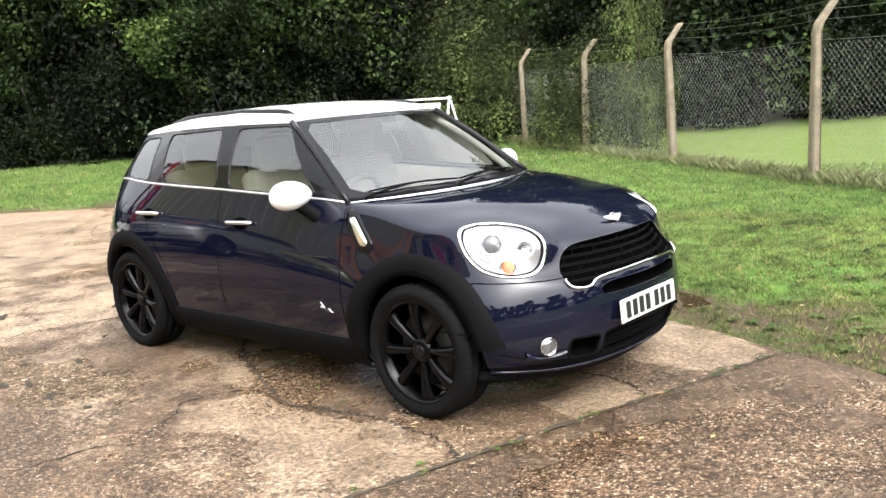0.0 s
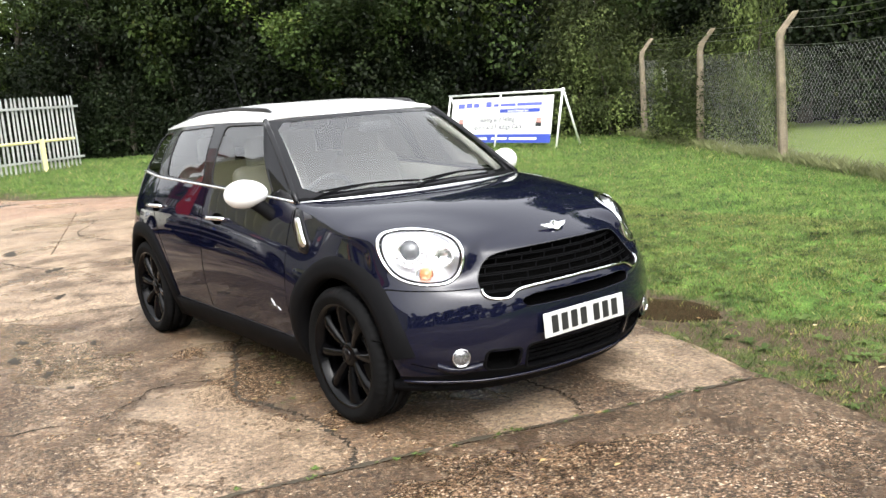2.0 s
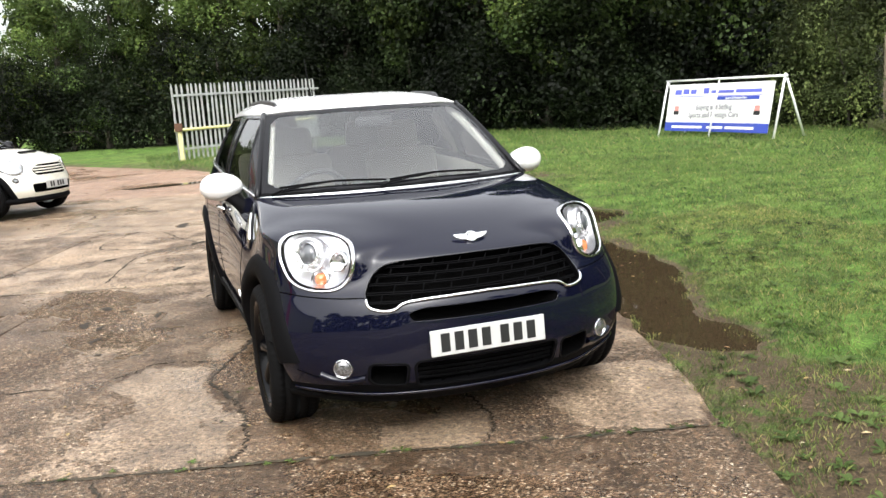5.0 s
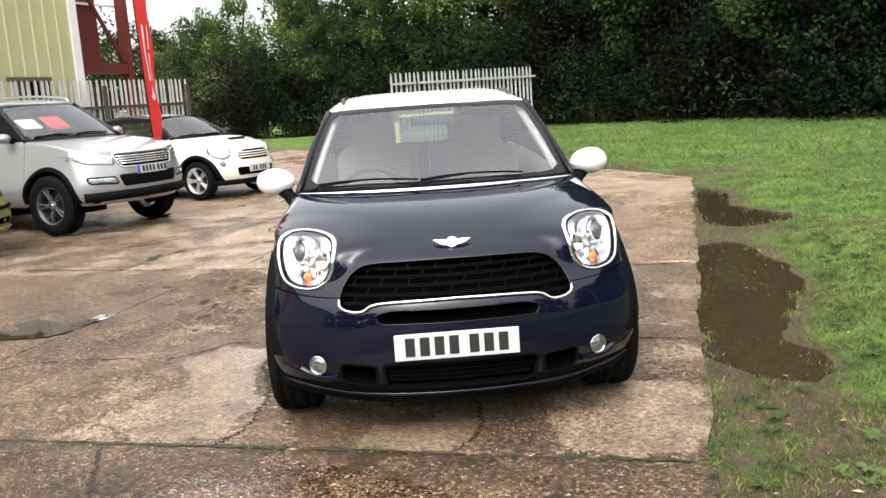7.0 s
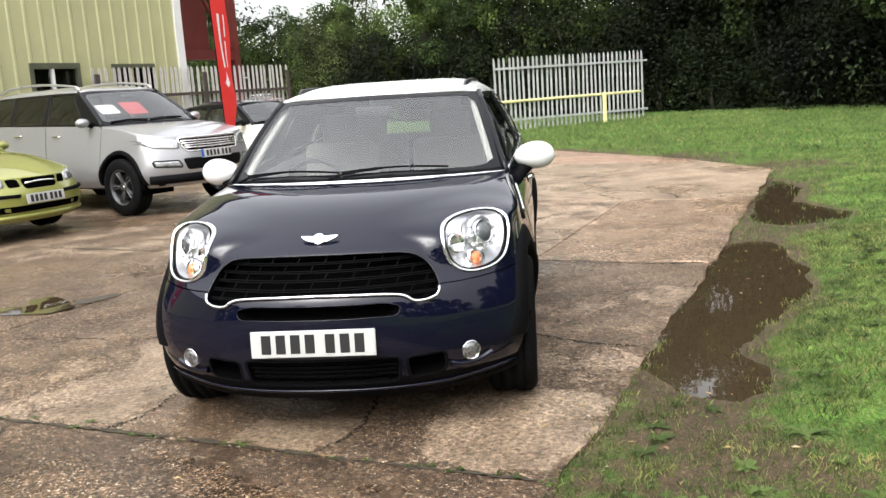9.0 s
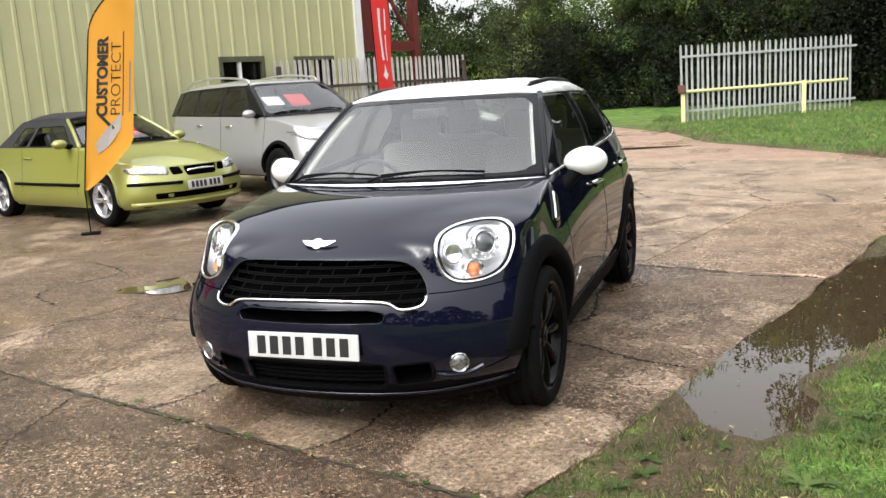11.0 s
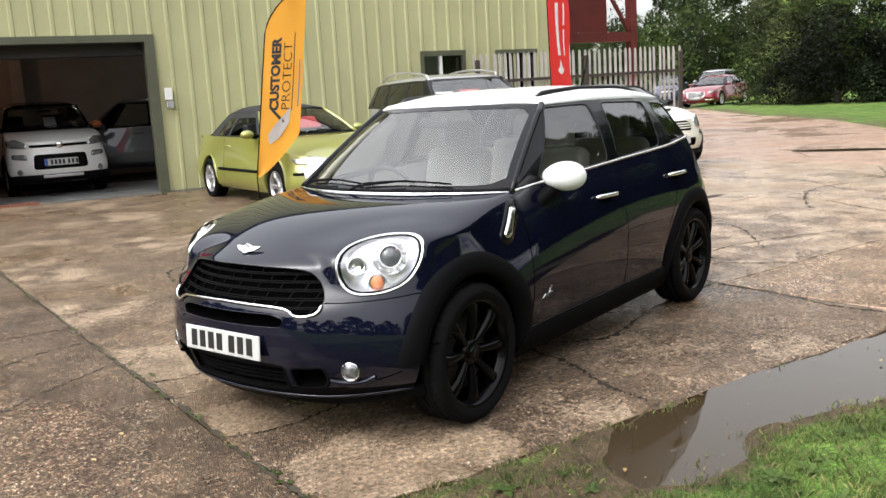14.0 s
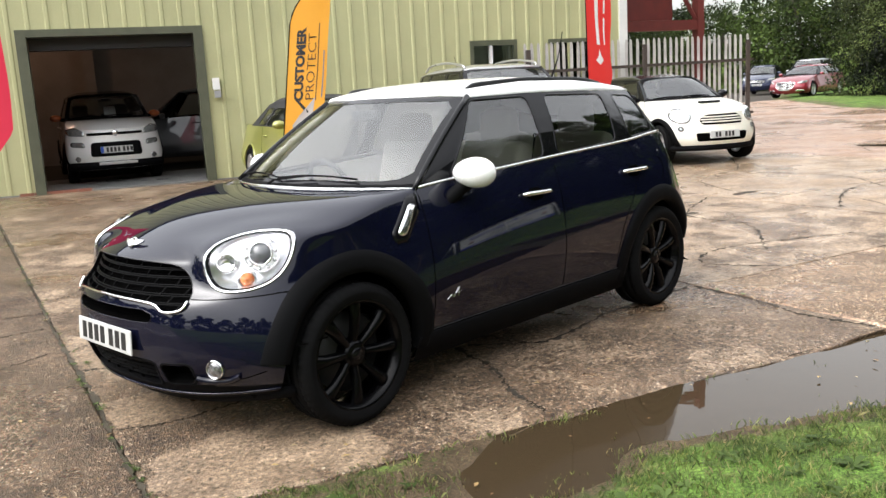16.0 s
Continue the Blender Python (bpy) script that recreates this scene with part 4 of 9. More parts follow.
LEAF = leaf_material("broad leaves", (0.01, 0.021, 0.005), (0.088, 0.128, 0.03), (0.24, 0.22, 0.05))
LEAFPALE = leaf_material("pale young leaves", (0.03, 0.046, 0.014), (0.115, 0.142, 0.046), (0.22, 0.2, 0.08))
# Shaded copy of the broad leaves, with the wood's shade in its colour.
LEAFDARK = leaf_material("shade-darkened broad leaves", (0.0065, 0.012, 0.003), (0.044, 0.069, 0.019), (0.09, 0.09, 0.03))
# Ivy colour taken near black: it carries the shade under the trees.
IVY = leaf_material("shade-darkened ivy leaves", (0.004, 0.007, 0.0025), (0.012, 0.019, 0.0065), (0.04, 0.04, 0.015))
BARK = simple("grey brown bark", (0.045, 0.037, 0.028), 0.9, 0, 0.4, 6, 60, 0.01)


def leaves(name, centres, radii, count, size, mat, rng, squash=0.8, drop=0.0):
    """A cloud of folded leaf blades round clump centres; one mesh."""
    centres, radii = np.asarray(centres, float), np.asarray(radii, float)
    w = radii**2
    pick = rng.choice(len(centres), count, p=w / w.sum())
    d = rng.normal(size=(count, 3))
    d /= np.linalg.norm(d, axis=1, keepdims=True)
    rad = radii[pick] * (0.55 + 0.5 * rng.random(count) ** 0.6)
    pos = centres[pick] + d * rad[:, None] * np.array([1, 1, squash])
    pos[:, 2] = np.maximum(pos[:, 2], 0.05)
    nrm = d * 0.7 + rng.normal(size=(count, 3)) * 0.55 + np.array([0, 0, 0.45])
    nrm /= np.linalg.norm(nrm, axis=1, keepdims=True)
    axis = np.cross(nrm, rng.normal(size=(count, 3)))
    axis[:, 2] -= drop
    axis /= np.linalg.norm(axis, axis=1, keepdims=True)
    side = np.cross(nrm, axis)
    s = size * (0.55 + 0.8 * rng.random(count))[:, None]
    base, tip = pos - axis * s * 0.55, pos + axis * s * 0.6
    fold = nrm * s * 0.1
    left, right = pos + side * s * 0.34 + fold, pos - side * s * 0.34 + fold
    v = np.stack([base, left, tip, right], 1).reshape(-1, 3)
    me = bpy.data.meshes.new(name)
    me.vertices.add(len(v))
    me.vertices.foreach_set("co", v.ravel())
    tri = np.arange(count)[:, None] * 4 + np.array([[0, 2, 1, 0, 3, 2]])
    me.loops.add(count * 6)
    me.loops.foreach_set("vertex_index", tri.ravel().astype(np.int32))
    me.polygons.add(count * 2)
    me.polygons.foreach_set("loop_start", np.arange(0, count * 6, 3, dtype=np.int32))
    me.polygons.foreach_set("loop_total", np.full(count * 2, 3, dtype=np.int32))
    me.materials.append(mat)
    me.update(calc_edges=True)
    return me


def trunk_mesh(name, height, r0, rng, limbs=9, spread=2.7):
    verts, faces = [], []

    def add(points, rad):
        v, f = tube(points, rad, 7)
        k = len(verts)
        verts.extend(v)
        faces.extend(tuple(i + k for i in q) for q in f)

    lean = rng.normal(size=2) * 0.12
    stem = [(lean[0] * t * t * 4, lean[1] * t * t * 4, -0.3 + (height + 0.3) * t) for t in np.linspace(0, 1, 8)]
    add(stem, [r0 * (1.15 - 0.95 * t) for t in np.linspace(0, 1, 8)])
    tips = []
    for k in range(limbs):
        t = rng.uniform(0.2, 0.92)
        p = np.array(stem[int(t * 7)])
        a = rng.uniform(0, 2 * math.pi)
        reach = (1.2 + 1.6 * rng.random()) * (1.15 - 0.6 * t) * spread / 3.2
        end = p + np.array([math.cos(a) * reach, math.sin(a) * reach, rng.uniform(0.2, 1.2)])
        midp = (p + end) / 2 + np.array([0, 0, 0.25])
        add([p, midp, end], [r0 * 0.38 * (1.1 - t), r0 * 0.22 * (1.1 - t), 0.012])
        tips.append(end)
    return mesh_from(name, verts, faces, BARK, True), tips


def tree_kind(seed, height, spread, low, count, size, mat, clumps=46, drop=0.1):
    rng = np.random.default_rng(seed)
    tm, tips = trunk_mesh("trunk", height * 0.9, (0.14 + 0.012 * height) * min(1.0, spread / 2.2), rng, spread=spread)
    c, r = [], []
    for t in tips:
        c.append(t)
        r.append(rng.uniform(0.5, 0.9))
    while len(c) < clumps:
        z = rng.uniform(low, height)
        k = (z - low) / (height - low)
        reach = spread * math.sqrt(max(0.05, 1 - (2 * k - 0.75) ** 2 * 0.75)) * rng.uniform(0.45, 1.08)
        a = rng.uniform(0, 2 * math.pi)
        c.append((math.cos(a) * reach, math.sin(a) * reach, z))
        r.append(rng.uniform(0.35, 0.95))
    return tm, leaves("crown", c, r, count, size, mat, rng, drop=drop)


def plant(kind, x, y, yaw, scale, name="tree", label="", group="", z=None, category="tree"):
    t = tagged(new(name), label, category, group)
    t.matrix_world = pose(x, y, float(grass_height(x, y)) - 0.02 if z is None else z, 0, 0, yaw) @ Matrix.Diagonal((*scale, 1))
    for nm, me in (("trunk", kind[0]), ("crown", kind[1])):
        o = new(nm, me)
        o.parent = t
    return t


OAK = [tree_kind(s, 8.5, 2.7, 1.7, 16500, 0.128, LEAF, 48, 0.2) for s in (11, 12, 13)]
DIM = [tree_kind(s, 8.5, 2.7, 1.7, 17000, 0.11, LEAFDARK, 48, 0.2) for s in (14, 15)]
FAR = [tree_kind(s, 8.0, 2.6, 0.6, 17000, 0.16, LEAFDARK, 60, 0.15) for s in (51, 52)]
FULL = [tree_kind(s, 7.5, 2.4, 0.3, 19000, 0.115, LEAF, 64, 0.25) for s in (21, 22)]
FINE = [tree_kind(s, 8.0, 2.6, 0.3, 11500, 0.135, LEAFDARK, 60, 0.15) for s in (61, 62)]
LOW = [tree_kind(s, 8.0, 2.7, 0.3, 3200, 0.42, LEAF, 50, 0.15) for s in (71,)]
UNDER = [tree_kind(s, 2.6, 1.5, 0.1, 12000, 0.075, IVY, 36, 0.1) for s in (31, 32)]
SAPLING = [tree_kind(s, 3.4, 0.75, 0.15, 5500, 0.085, LEAFPALE, 44, 0.0) for s in (41, 42)]
BUSH = [tree_kind(s, 2.7, 1.5, 0.1, 9000, 0.085, LEAF, 40, 0.15) for s in (81, 82)]
GOLD = [tree_kind(91, 4.6, 1.7, 0.15, 15000, 0.085, LEAFPALE, 56, 0.2)]
rnd = random.Random(7)
HEDGE_LABEL = "tall leafy broadleaf tree in the boundary hedge"


def hedge_line(points, spacing, kinds, size, jitter, label, name="tree", group="boundary trees", category="tree"):
    pts = [np.array(p, float) for p in points]
    for p, q in zip(pts, pts[1:]):
        L = np.linalg.norm(q - p)
        n = max(1, int(L / spacing))
        for i in range(n):
            c = p + (q - p) * (i + 0.5) / n + np.array([rnd.uniform(-jitter, jitter), rnd.uniform(-jitter, jitter)])
            s = size * rnd.uniform(0.85, 1.2)
            plant(rnd.choice(kinds), c[0], c[1], rnd.uniform(0, 360), (s, s, s * rnd.uniform(0.9, 1.15)), name, label, group, None, category)


# the wood behind the grass, its branches overhanging a shaded ivy bank
FOOT = [(-11.2, 16.2), (-16.2, 13.0), (-20.4, 10.4), (-24.2, 7.6), (-26.6, 4.4)]


def behind(points, back):
    """A line of places pushed away from the yard."""
    return [(x - back * 0.8, y + back * 0.6) for x, y in points]


hedge_line(behind(FOOT, 0.0), 1.7, UNDER, 1.1, 0.25, "shade-darkened ivy bank at the foot of the wood", "bush", "hedge undergrowth", "bush")
hedge_line(behind(FOOT, 1.7), 1.9, UNDER, 1.75, 0.3, "tall shade-darkened ivy bank under the wood", "bush", "hedge undergrowth", "bush")
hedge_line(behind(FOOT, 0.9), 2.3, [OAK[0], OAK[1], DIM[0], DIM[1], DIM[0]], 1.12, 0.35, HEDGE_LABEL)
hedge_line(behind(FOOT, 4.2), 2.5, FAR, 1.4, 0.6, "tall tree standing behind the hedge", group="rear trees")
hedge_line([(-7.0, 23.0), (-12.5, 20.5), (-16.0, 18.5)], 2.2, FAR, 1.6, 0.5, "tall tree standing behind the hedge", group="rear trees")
# along the lane past the gate
LANE = [(-26.6, 4.4), (-29.6, 0.6), (-32.0, -2.8), (-33.2, -6.4), (-35.4, -8.6)]
hedge_line(LANE, 1.6, UNDER, 1.1, 0.25, "shade-darkened ivy-clad undergrowth at the foot of the hedge", "bush", "hedge undergrowth", "bush")
hedge_line([(x - 0.6, y + 0.7) for x, y in LANE], 2.0, [FULL[0], FULL[1], DIM[0]], 0.85, 0.3, "full bushy tree beside the lane", group="lane trees")
hedge_line([(x - 3.0, y + 2.4) for x, y in LANE[:4]], 2.4, [OAK[2], DIM[1]], 1.15, 0.4, "tall tree standing behind the lane hedge", group="rear trees")
hedge_line([(-33.4, -6.8), (-36.2, -9.2)], 1.3, GOLD, 1.1, 0.2, "dense yellowish bush at the edge of the lane", "bush", "lane bushes", "bush")
hedge_line([(-45, -42), (-54, -34), (-60, -24), (-63, -12), (-60, -2)], 3.0, FAR, 1.0, 1.0, "distant tree past the parked cars", group="distant trees")
hedge_line([(-42, -34), (-50, -28), (-55, -20), (-57, -12)], 2.4, BUSH, 1.9, 0.8, "dense distant scrub at the lane end", "bush", "lane end bushes", "bush")
hedge_line([(-24, -31), (-34, -36), (-44, -40)], 4.0, FAR, 0.9, 1.5, "distant tree behind the yard", group="distant trees")
# wood across the mown field
hedge_line([(14, 34.5), (7, 28.8), (1.6, 24.4), (-2.6, 20.9), (-6.2, 18.2), (-9.6, 17.2)], 2.2, FINE, 1.2, 0.5, "shade-darkened tree at the far side of the mown field", group="field edge trees")
hedge_line([(12, 36.5), (5, 30.8), (-0.4, 26.4), (-5.2, 22.6), (-9.0, 20.8)], 2.6, FINE, 1.5, 0.8, "tall shade-darkened tree behind the field edge", group="field edge trees")
hedge_line([(15, 34), (8, 28.2), (2.4, 23.6), (-1.8, 20.0), (-5.4, 17.3), (-9.2, 15.9)], 1.7, UNDER, 1.35, 0.4, "shade-darkened bush at the edge of the mown field", "bush", "field edge bushes", "bush")
# unseen trees added behind the camera; they close the view and darken reflections
hedge_line([(19, 31), (28, 19), (32, 3), (31, -13), (23, -26), (10, -35)], 3.4, LOW, 1.15, 1.2, "unseen tree added behind the camera", group="yard trees")
# bushes grown through the chain-link
for x, y, s in ((-9.4, 14.3, 0.85), (-10.2, 14.6, 1.0), (-11.2, 14.7, 1.1), (-12.2, 14.9, 1.1), (-13.0, 14.6, 0.9), (-10.9, 13.9, 0.75), (-7.0, 13.3, 0.5), (-8.1, 13.9, 0.6), (-11.8, 13.8, 0.7)):
    plant(rnd.choice(SAPLING), x, y, rnd.uniform(0, 360), (s, s, s), "shrub", "pale straggling shrub grown through the fence", "fence shrubs", None, "shrub")
for x, y, w, h in ((-4.5, 11.55, 0.5, 1.08), (-5.3, 11.9, 0.6, 0.75), (-3.9, 11.2, 0.4, 0.5), (-6.3, 12.5, 0.5, 0.6)):
    plant(SAPLING[1], x, y, 40 + 90 * w, (w, w, h), "shrub", "thin tall sapling against the chain-link fence", "fence shrubs", None, "shrub")


for x, y, w, h in ((-5.2, 11.62, 0.62, 0.5), (-6.1, 12.05, 0.7, 0.62), (-6.9, 12.45, 0.6, 0.55), (-5.6, 11.5, 0.4, 0.36), (-9.7, 13.5, 0.7, 0.8), (-10.7, 13.5, 0.8, 0.95)):
    plant(SAPLING[0], x, y, 70 * x, (w, w, h), "shrub", "bushy shrub tangled in the chain-link fence", "fence shrubs", None, "shrub")


# ---- grass blades ----
def blade_material(name, stops):
    m, n, l, p = material(name)
    geo = n.new("ShaderNodeNewGeometry")
    co = n.new("ShaderNodeTexCoord").outputs["Object"]
    r = ramp(n, l, geo.outputs["Random Per Island"], stops)
    big, small = noise_tex(n, l, 0.8, 4, 0.6, co), noise_tex(n, l, 5.0, 4, 0.65, co)
    both = mix(n, l, 0.6, big.outputs["Fac"], small.outputs["Fac"])
    tone = ramp(n, l, both, [(0.36, (0.38, 0.46, 0.46)), (0.5, (0.95, 0.95, 0.92)), (0.62, (1.5, 1.4, 1.3))])
    col = mix(n, l, 1.0, r.outputs[0], tone.outputs[0], "MULTIPLY")
    l.new(col, p.inputs["Base Color"])
    p.inputs["Roughness"].default_value = 0.5
    thin = n.new("ShaderNodeBsdfTranslucent")
    l.new(col, thin.inputs["Color"])
    both = n.new("ShaderNodeMixShader")
    both.inputs[0].default_value = 0.3
    l.new(p.outputs[0], both.inputs[1])
    l.new(thin.outputs[0], both.inputs[2])
    l.new(both.outputs[0], n["Material Output"].inputs["Surface"])
    return m


def blades(name, x, y, tall, rng, mat, label):
    """Bent two-triangle blades at the given places; one mesh of stuff."""
    n = len(x)
    z = grass_height(x, y)
    a = rng.uniform(0, 2 * math.pi, n)
    h = tall * rng.uniform(0.5, 1.3, n)
    w = np.minimum(0.0015 + 0.075 * h * rng.uniform(0.4, 1.0, n), 0.0045)
    lean = rng.normal(size=(n, 2)) * 0.45 * h[:, None]
    side = np.stack([np.cos(a), np.sin(a)], 1) * w[:, None] / 2
    base = np.stack([x, y], 1)
    v = np.zeros((n, 4, 3))
    v[:, 0, :2], v[:, 1, :2] = base - side, base + side
    v[:, 2, :2] = base + lean * 0.4 + side * 0.7
    v[:, 3, :2] = base + lean
    v[:, 0, 2] = v[:, 1, 2] = z - 0.01
    v[:, 2, 2], v[:, 3, 2] = z + h * 0.6, z + h
    me = bpy.data.meshes.new(name)
    me.vertices.add(n * 4)
    me.vertices.foreach_set("co", v.ravel())
    tri = np.arange(n)[:, None] * 4 + np.array([[0, 1, 2, 0, 2, 3]])
    me.loops.add(n * 6)
    me.loops.foreach_set("vertex_index", tri.ravel().astype(np.int32))
    me.polygons.add(n * 2)
    me.polygons.foreach_set("loop_start", np.arange(0, n * 6, 3, dtype=np.int32))
    me.polygons.foreach_set("loop_total", np.full(n * 2, 3, dtype=np.int32))
    me.materials.append(mat)
    me.update(calc_edges=True)
    return tagged(new(name, me), label, "grass", kind="stuff")


BLADE = blade_material("grass blades", [(0.0, (0.032, 0.068, 0.014)), (0.45, (0.1, 0.175, 0.038)), (0.78, (0.165, 0.235, 0.06)), (1.0, (0.29, 0.24, 0.12))])
TRODDEN = blade_material("trodden yellowish grass blades", [(0.0, (0.036, 0.058, 0.014)), (0.45, (0.125, 0.172, 0.044)), (0.78, (0.21, 0.24, 0.08)), (1.0, (0.31, 0.25, 0.13))])


def scatter(rng, x0, x1, y0, y1, per, keep):
    n = int((x1 - x0) * (y1 - y0) * per)
    x, y = rng.uniform(x0, x1, n), rng.uniform(y0, y1, n)
    k = keep(x, y)
    return x[k], y[k]


def dry(x, y):
    """Away from standing water."""
    a, b = BACK @ np.stack([x - CORNER[0], y - CORNER[1]], 0)
    ok = np.ones(len(x), bool)
    for poly in PUDDLES.values():
        ok &= pool_depth(a, b, poly) > 0.16
    return ok


def turf(x, y):
    """Where grass grows: thinner near the slabs, none in water or on the ruts."""
    d = on_grass(x, y)
    q = np.stack([x - CORNER[0], y - CORNER[1]], 0)
    a, b = BACK @ q
    bare = 0.4 * np.exp(-((b + 0.45) / 0.2) ** 2) * ((a > -3.5) & (a < 0.9)) + 0.8 * np.exp(-((b + 1.5) / 0.15) ** 2) * ((a > -4) & (a < 0.8))
    for poly in PUDDLES.values():
        bare = bare + np.clip(1.3 - (pool_depth(a, b, poly) + 0.06 * wobble(x, y, 5, 1)) / 0.09, 0, 2)
    grow = np.clip(0.36 + d * 0.36, 0, np.where((x > -1.5) & (y < 4.6), 0.62, 0.95)) + 0.3 * wobble(x, y, 2.4, 2) + 0.5 * wobble(x, y, 8, 6) + 0.4 * wobble(x, y, 21, 1) - 0.4 * bare
    grow = np.where(bare < 1.2, np.maximum(grow, 0.1), grow)
    return (d > -0.02) & (grow > np.random.default_rng(3).random(len(x)) * 0.9)


grng = np.random.default_rng(5)
gx, gy = scatter(grng, -2.5, 4.5, 0.6, 5.0, 6200, turf)
blades("near_grass", gx, gy, 0.026, grng, TRODDEN, "short wet trodden grass tufts by the slabs")
gx, gy = scatter(grng, -9.0, -2.5, 1.5, 9.0, 1300, turf)
gx2, gy2 = scatter(grng, -2.5, 5.0, 5.0, 9.0, 1100, turf)
blades("mid_grass", np.concatenate([gx, gx2]), np.concatenate([gy, gy2]), 0.042, grng, BLADE, "green meadow grass on the verge")
gx, gy = scatter(grng, -22.0, -9.0, -1.0, 14.0, 220, lambda x, y: on_grass(x, y) > 0.05)
gx2, gy2 = scatter(grng, -9.0, 3.0, 9.0, 12.5, 300, lambda x, y: (on_grass(x, y) > 0.05) & (past_fence(x, y) < 0.1))
blades("far_grass", np.concatenate([gx, gx2]), np.concatenate([gy, gy2]), 0.085, grng, BLADE, "green meadow grass before the hedge")
# rank growth at the foot of the chain-link
u = grng.random(6000)
k = np.minimum((u * 5).astype(int), 4)
px, py = np.array(POSTS)[:, 0], np.array(POSTS)[:, 1]
fr = u * 5 - k
fx = px[k] + (px[k + 1] - px[k]) * fr + grng.normal(0, 0.11, 6000)
fy = py[k] + (py[k + 1] - py[k]) * fr + grng.normal(0, 0.11, 6000)
RANK = simple("dry rank grass", (0.13, 0.14, 0.055), 0.7, 0, 0.5, 3, 60)
blades("rank_grass", fx, fy, 0.16, grng, RANK, "tall dry rank grass along the fence foot")


# broad-leaved weeds in the thin turf by the slabs, and tufts in the joints
def rosettes(name, x, y, z, size, rng, mat, label):
    v, f = [], []
    for px, py, pz, s in zip(x, y, z, size):
        m = rng.integers(5, 10)
        a0 = rng.uniform(0, 6.28)
        for k in range(m):
            a = a0 + 6.283 * k / m + rng.normal(0, 0.25)
            d, q = np.array([math.cos(a), math.sin(a)]), np.array([-math.sin(a), math.cos(a)])
            L, up = s * rng.uniform(0.6, 1.2), rng.uniform(0.15, 0.7)
            i = len(v)
            for t, w, h in ((0.05, 0.06, 0.0), (0.45, 0.2, 0.45), (0.8, 0.15, 0.55), (1.0, 0.0, 0.4)):
                for e in (-1, 1):
                    c = np.array([px, py]) + d * L * t + q * e * w * L
                    v.append((c[0], c[1], pz + 0.004 + h * up * L))
            f += [(i, i + 1, i + 3, i + 2), (i + 2, i + 3, i + 5, i + 4), (i + 4, i + 5, i + 7, i + 6)]
    return tagged(obj(name, v, f, mat, smooth=True), label, "weeds", kind="stuff")


WEED = leaf_material("weed leaves", (0.05, 0.085, 0.02), (0.11, 0.16, 0.045), (0.22, 0.24, 0.09))
wx, wy = scatter(grng, -2.0, 4.0, 0.8, 4.6, 34, lambda x, y: (on_grass(x, y) > 0.03) & (turf(x, y) | (wobble(x, y, 6, 4) > 0.1)) & dry(x, y))
rosettes("verge_weeds", wx, wy, grass_height(wx, wy), grng.uniform(0.025, 0.07, len(wx)), grng, WEED, "small broad-leaved weeds among the thin grass")
ja = np.concatenate([grng.normal(0.0, 0.018, 90), grng.uniform(0.0, 2.4, 10), grng.normal(4.03, 0.02, 24)])
jb = np.concatenate([9.0 * grng.uniform(0.0, 1.0, 90) ** 1.5, np.full(10, 2.3) + grng.normal(0, 0.06, 10), grng.uniform(0.0, 7.0, 24)])
jx, jy = CORNER[0] + ja * ALONG[0] + jb * ACROSS[0], CORNER[1] + ja * ALONG[1] + jb * ACROSS[1]
rosettes("joint_weeds", jx, jy, rise(jx, jy) - 0.004, grng.uniform(0.008, 0.026, len(jx)), grng, WEED, "small green weeds rooted in the slab joints")


# ---- cars: lofted from a cage, smoothed, cut and fitted out ----
from mathutils.bvhtree import BVHTree

FR = [0, 0.18, 0.36, 0.54, 0.70, 0.83, 0.93, 0.985]
DROP_LOW = [0, 0.006, 0.03, 0.08, 0.165, 0.245, 0.335, 0.46]
DROP_TOP = [0, 0.012, 0.05, 0.12, 0.19, 0.27, 0.38, 0.53]
RR, DROP_REAR = [0.95, 0.82, 0.6, 0.35, 0.0], [0.30, 0.15, 0.06, 0.02, 0.0]
ROWS_T = [0.0, 0.08, 0.16, 0.3, 0.44, 0.58, 0.72, 0.78, 0.86, 0.95, 1.0]


def section(t, p1, bend=0.0):
    """Half-width of the body side from sill to shoulder, of its widest."""
    wide = 0.3 + 0.1 * bend
    if t <= wide:
        plain = np.interp(t, [0, 0.08, 0.16, 0.3], [0.905, 0.955, 0.982, 1.0])
        tucked = np.interp(t, [0, 0.08, 0.16, 0.3, 0.45], [0.893, 0.93, 0.954, 0.983, 1.0])
        return float(plain + (tucked - plain) * min(1.0, bend / 1.5))
    return 1 - (1 - p1) * ((t - wide) / (1 - wide)) ** (1 + 0.8 * bend)


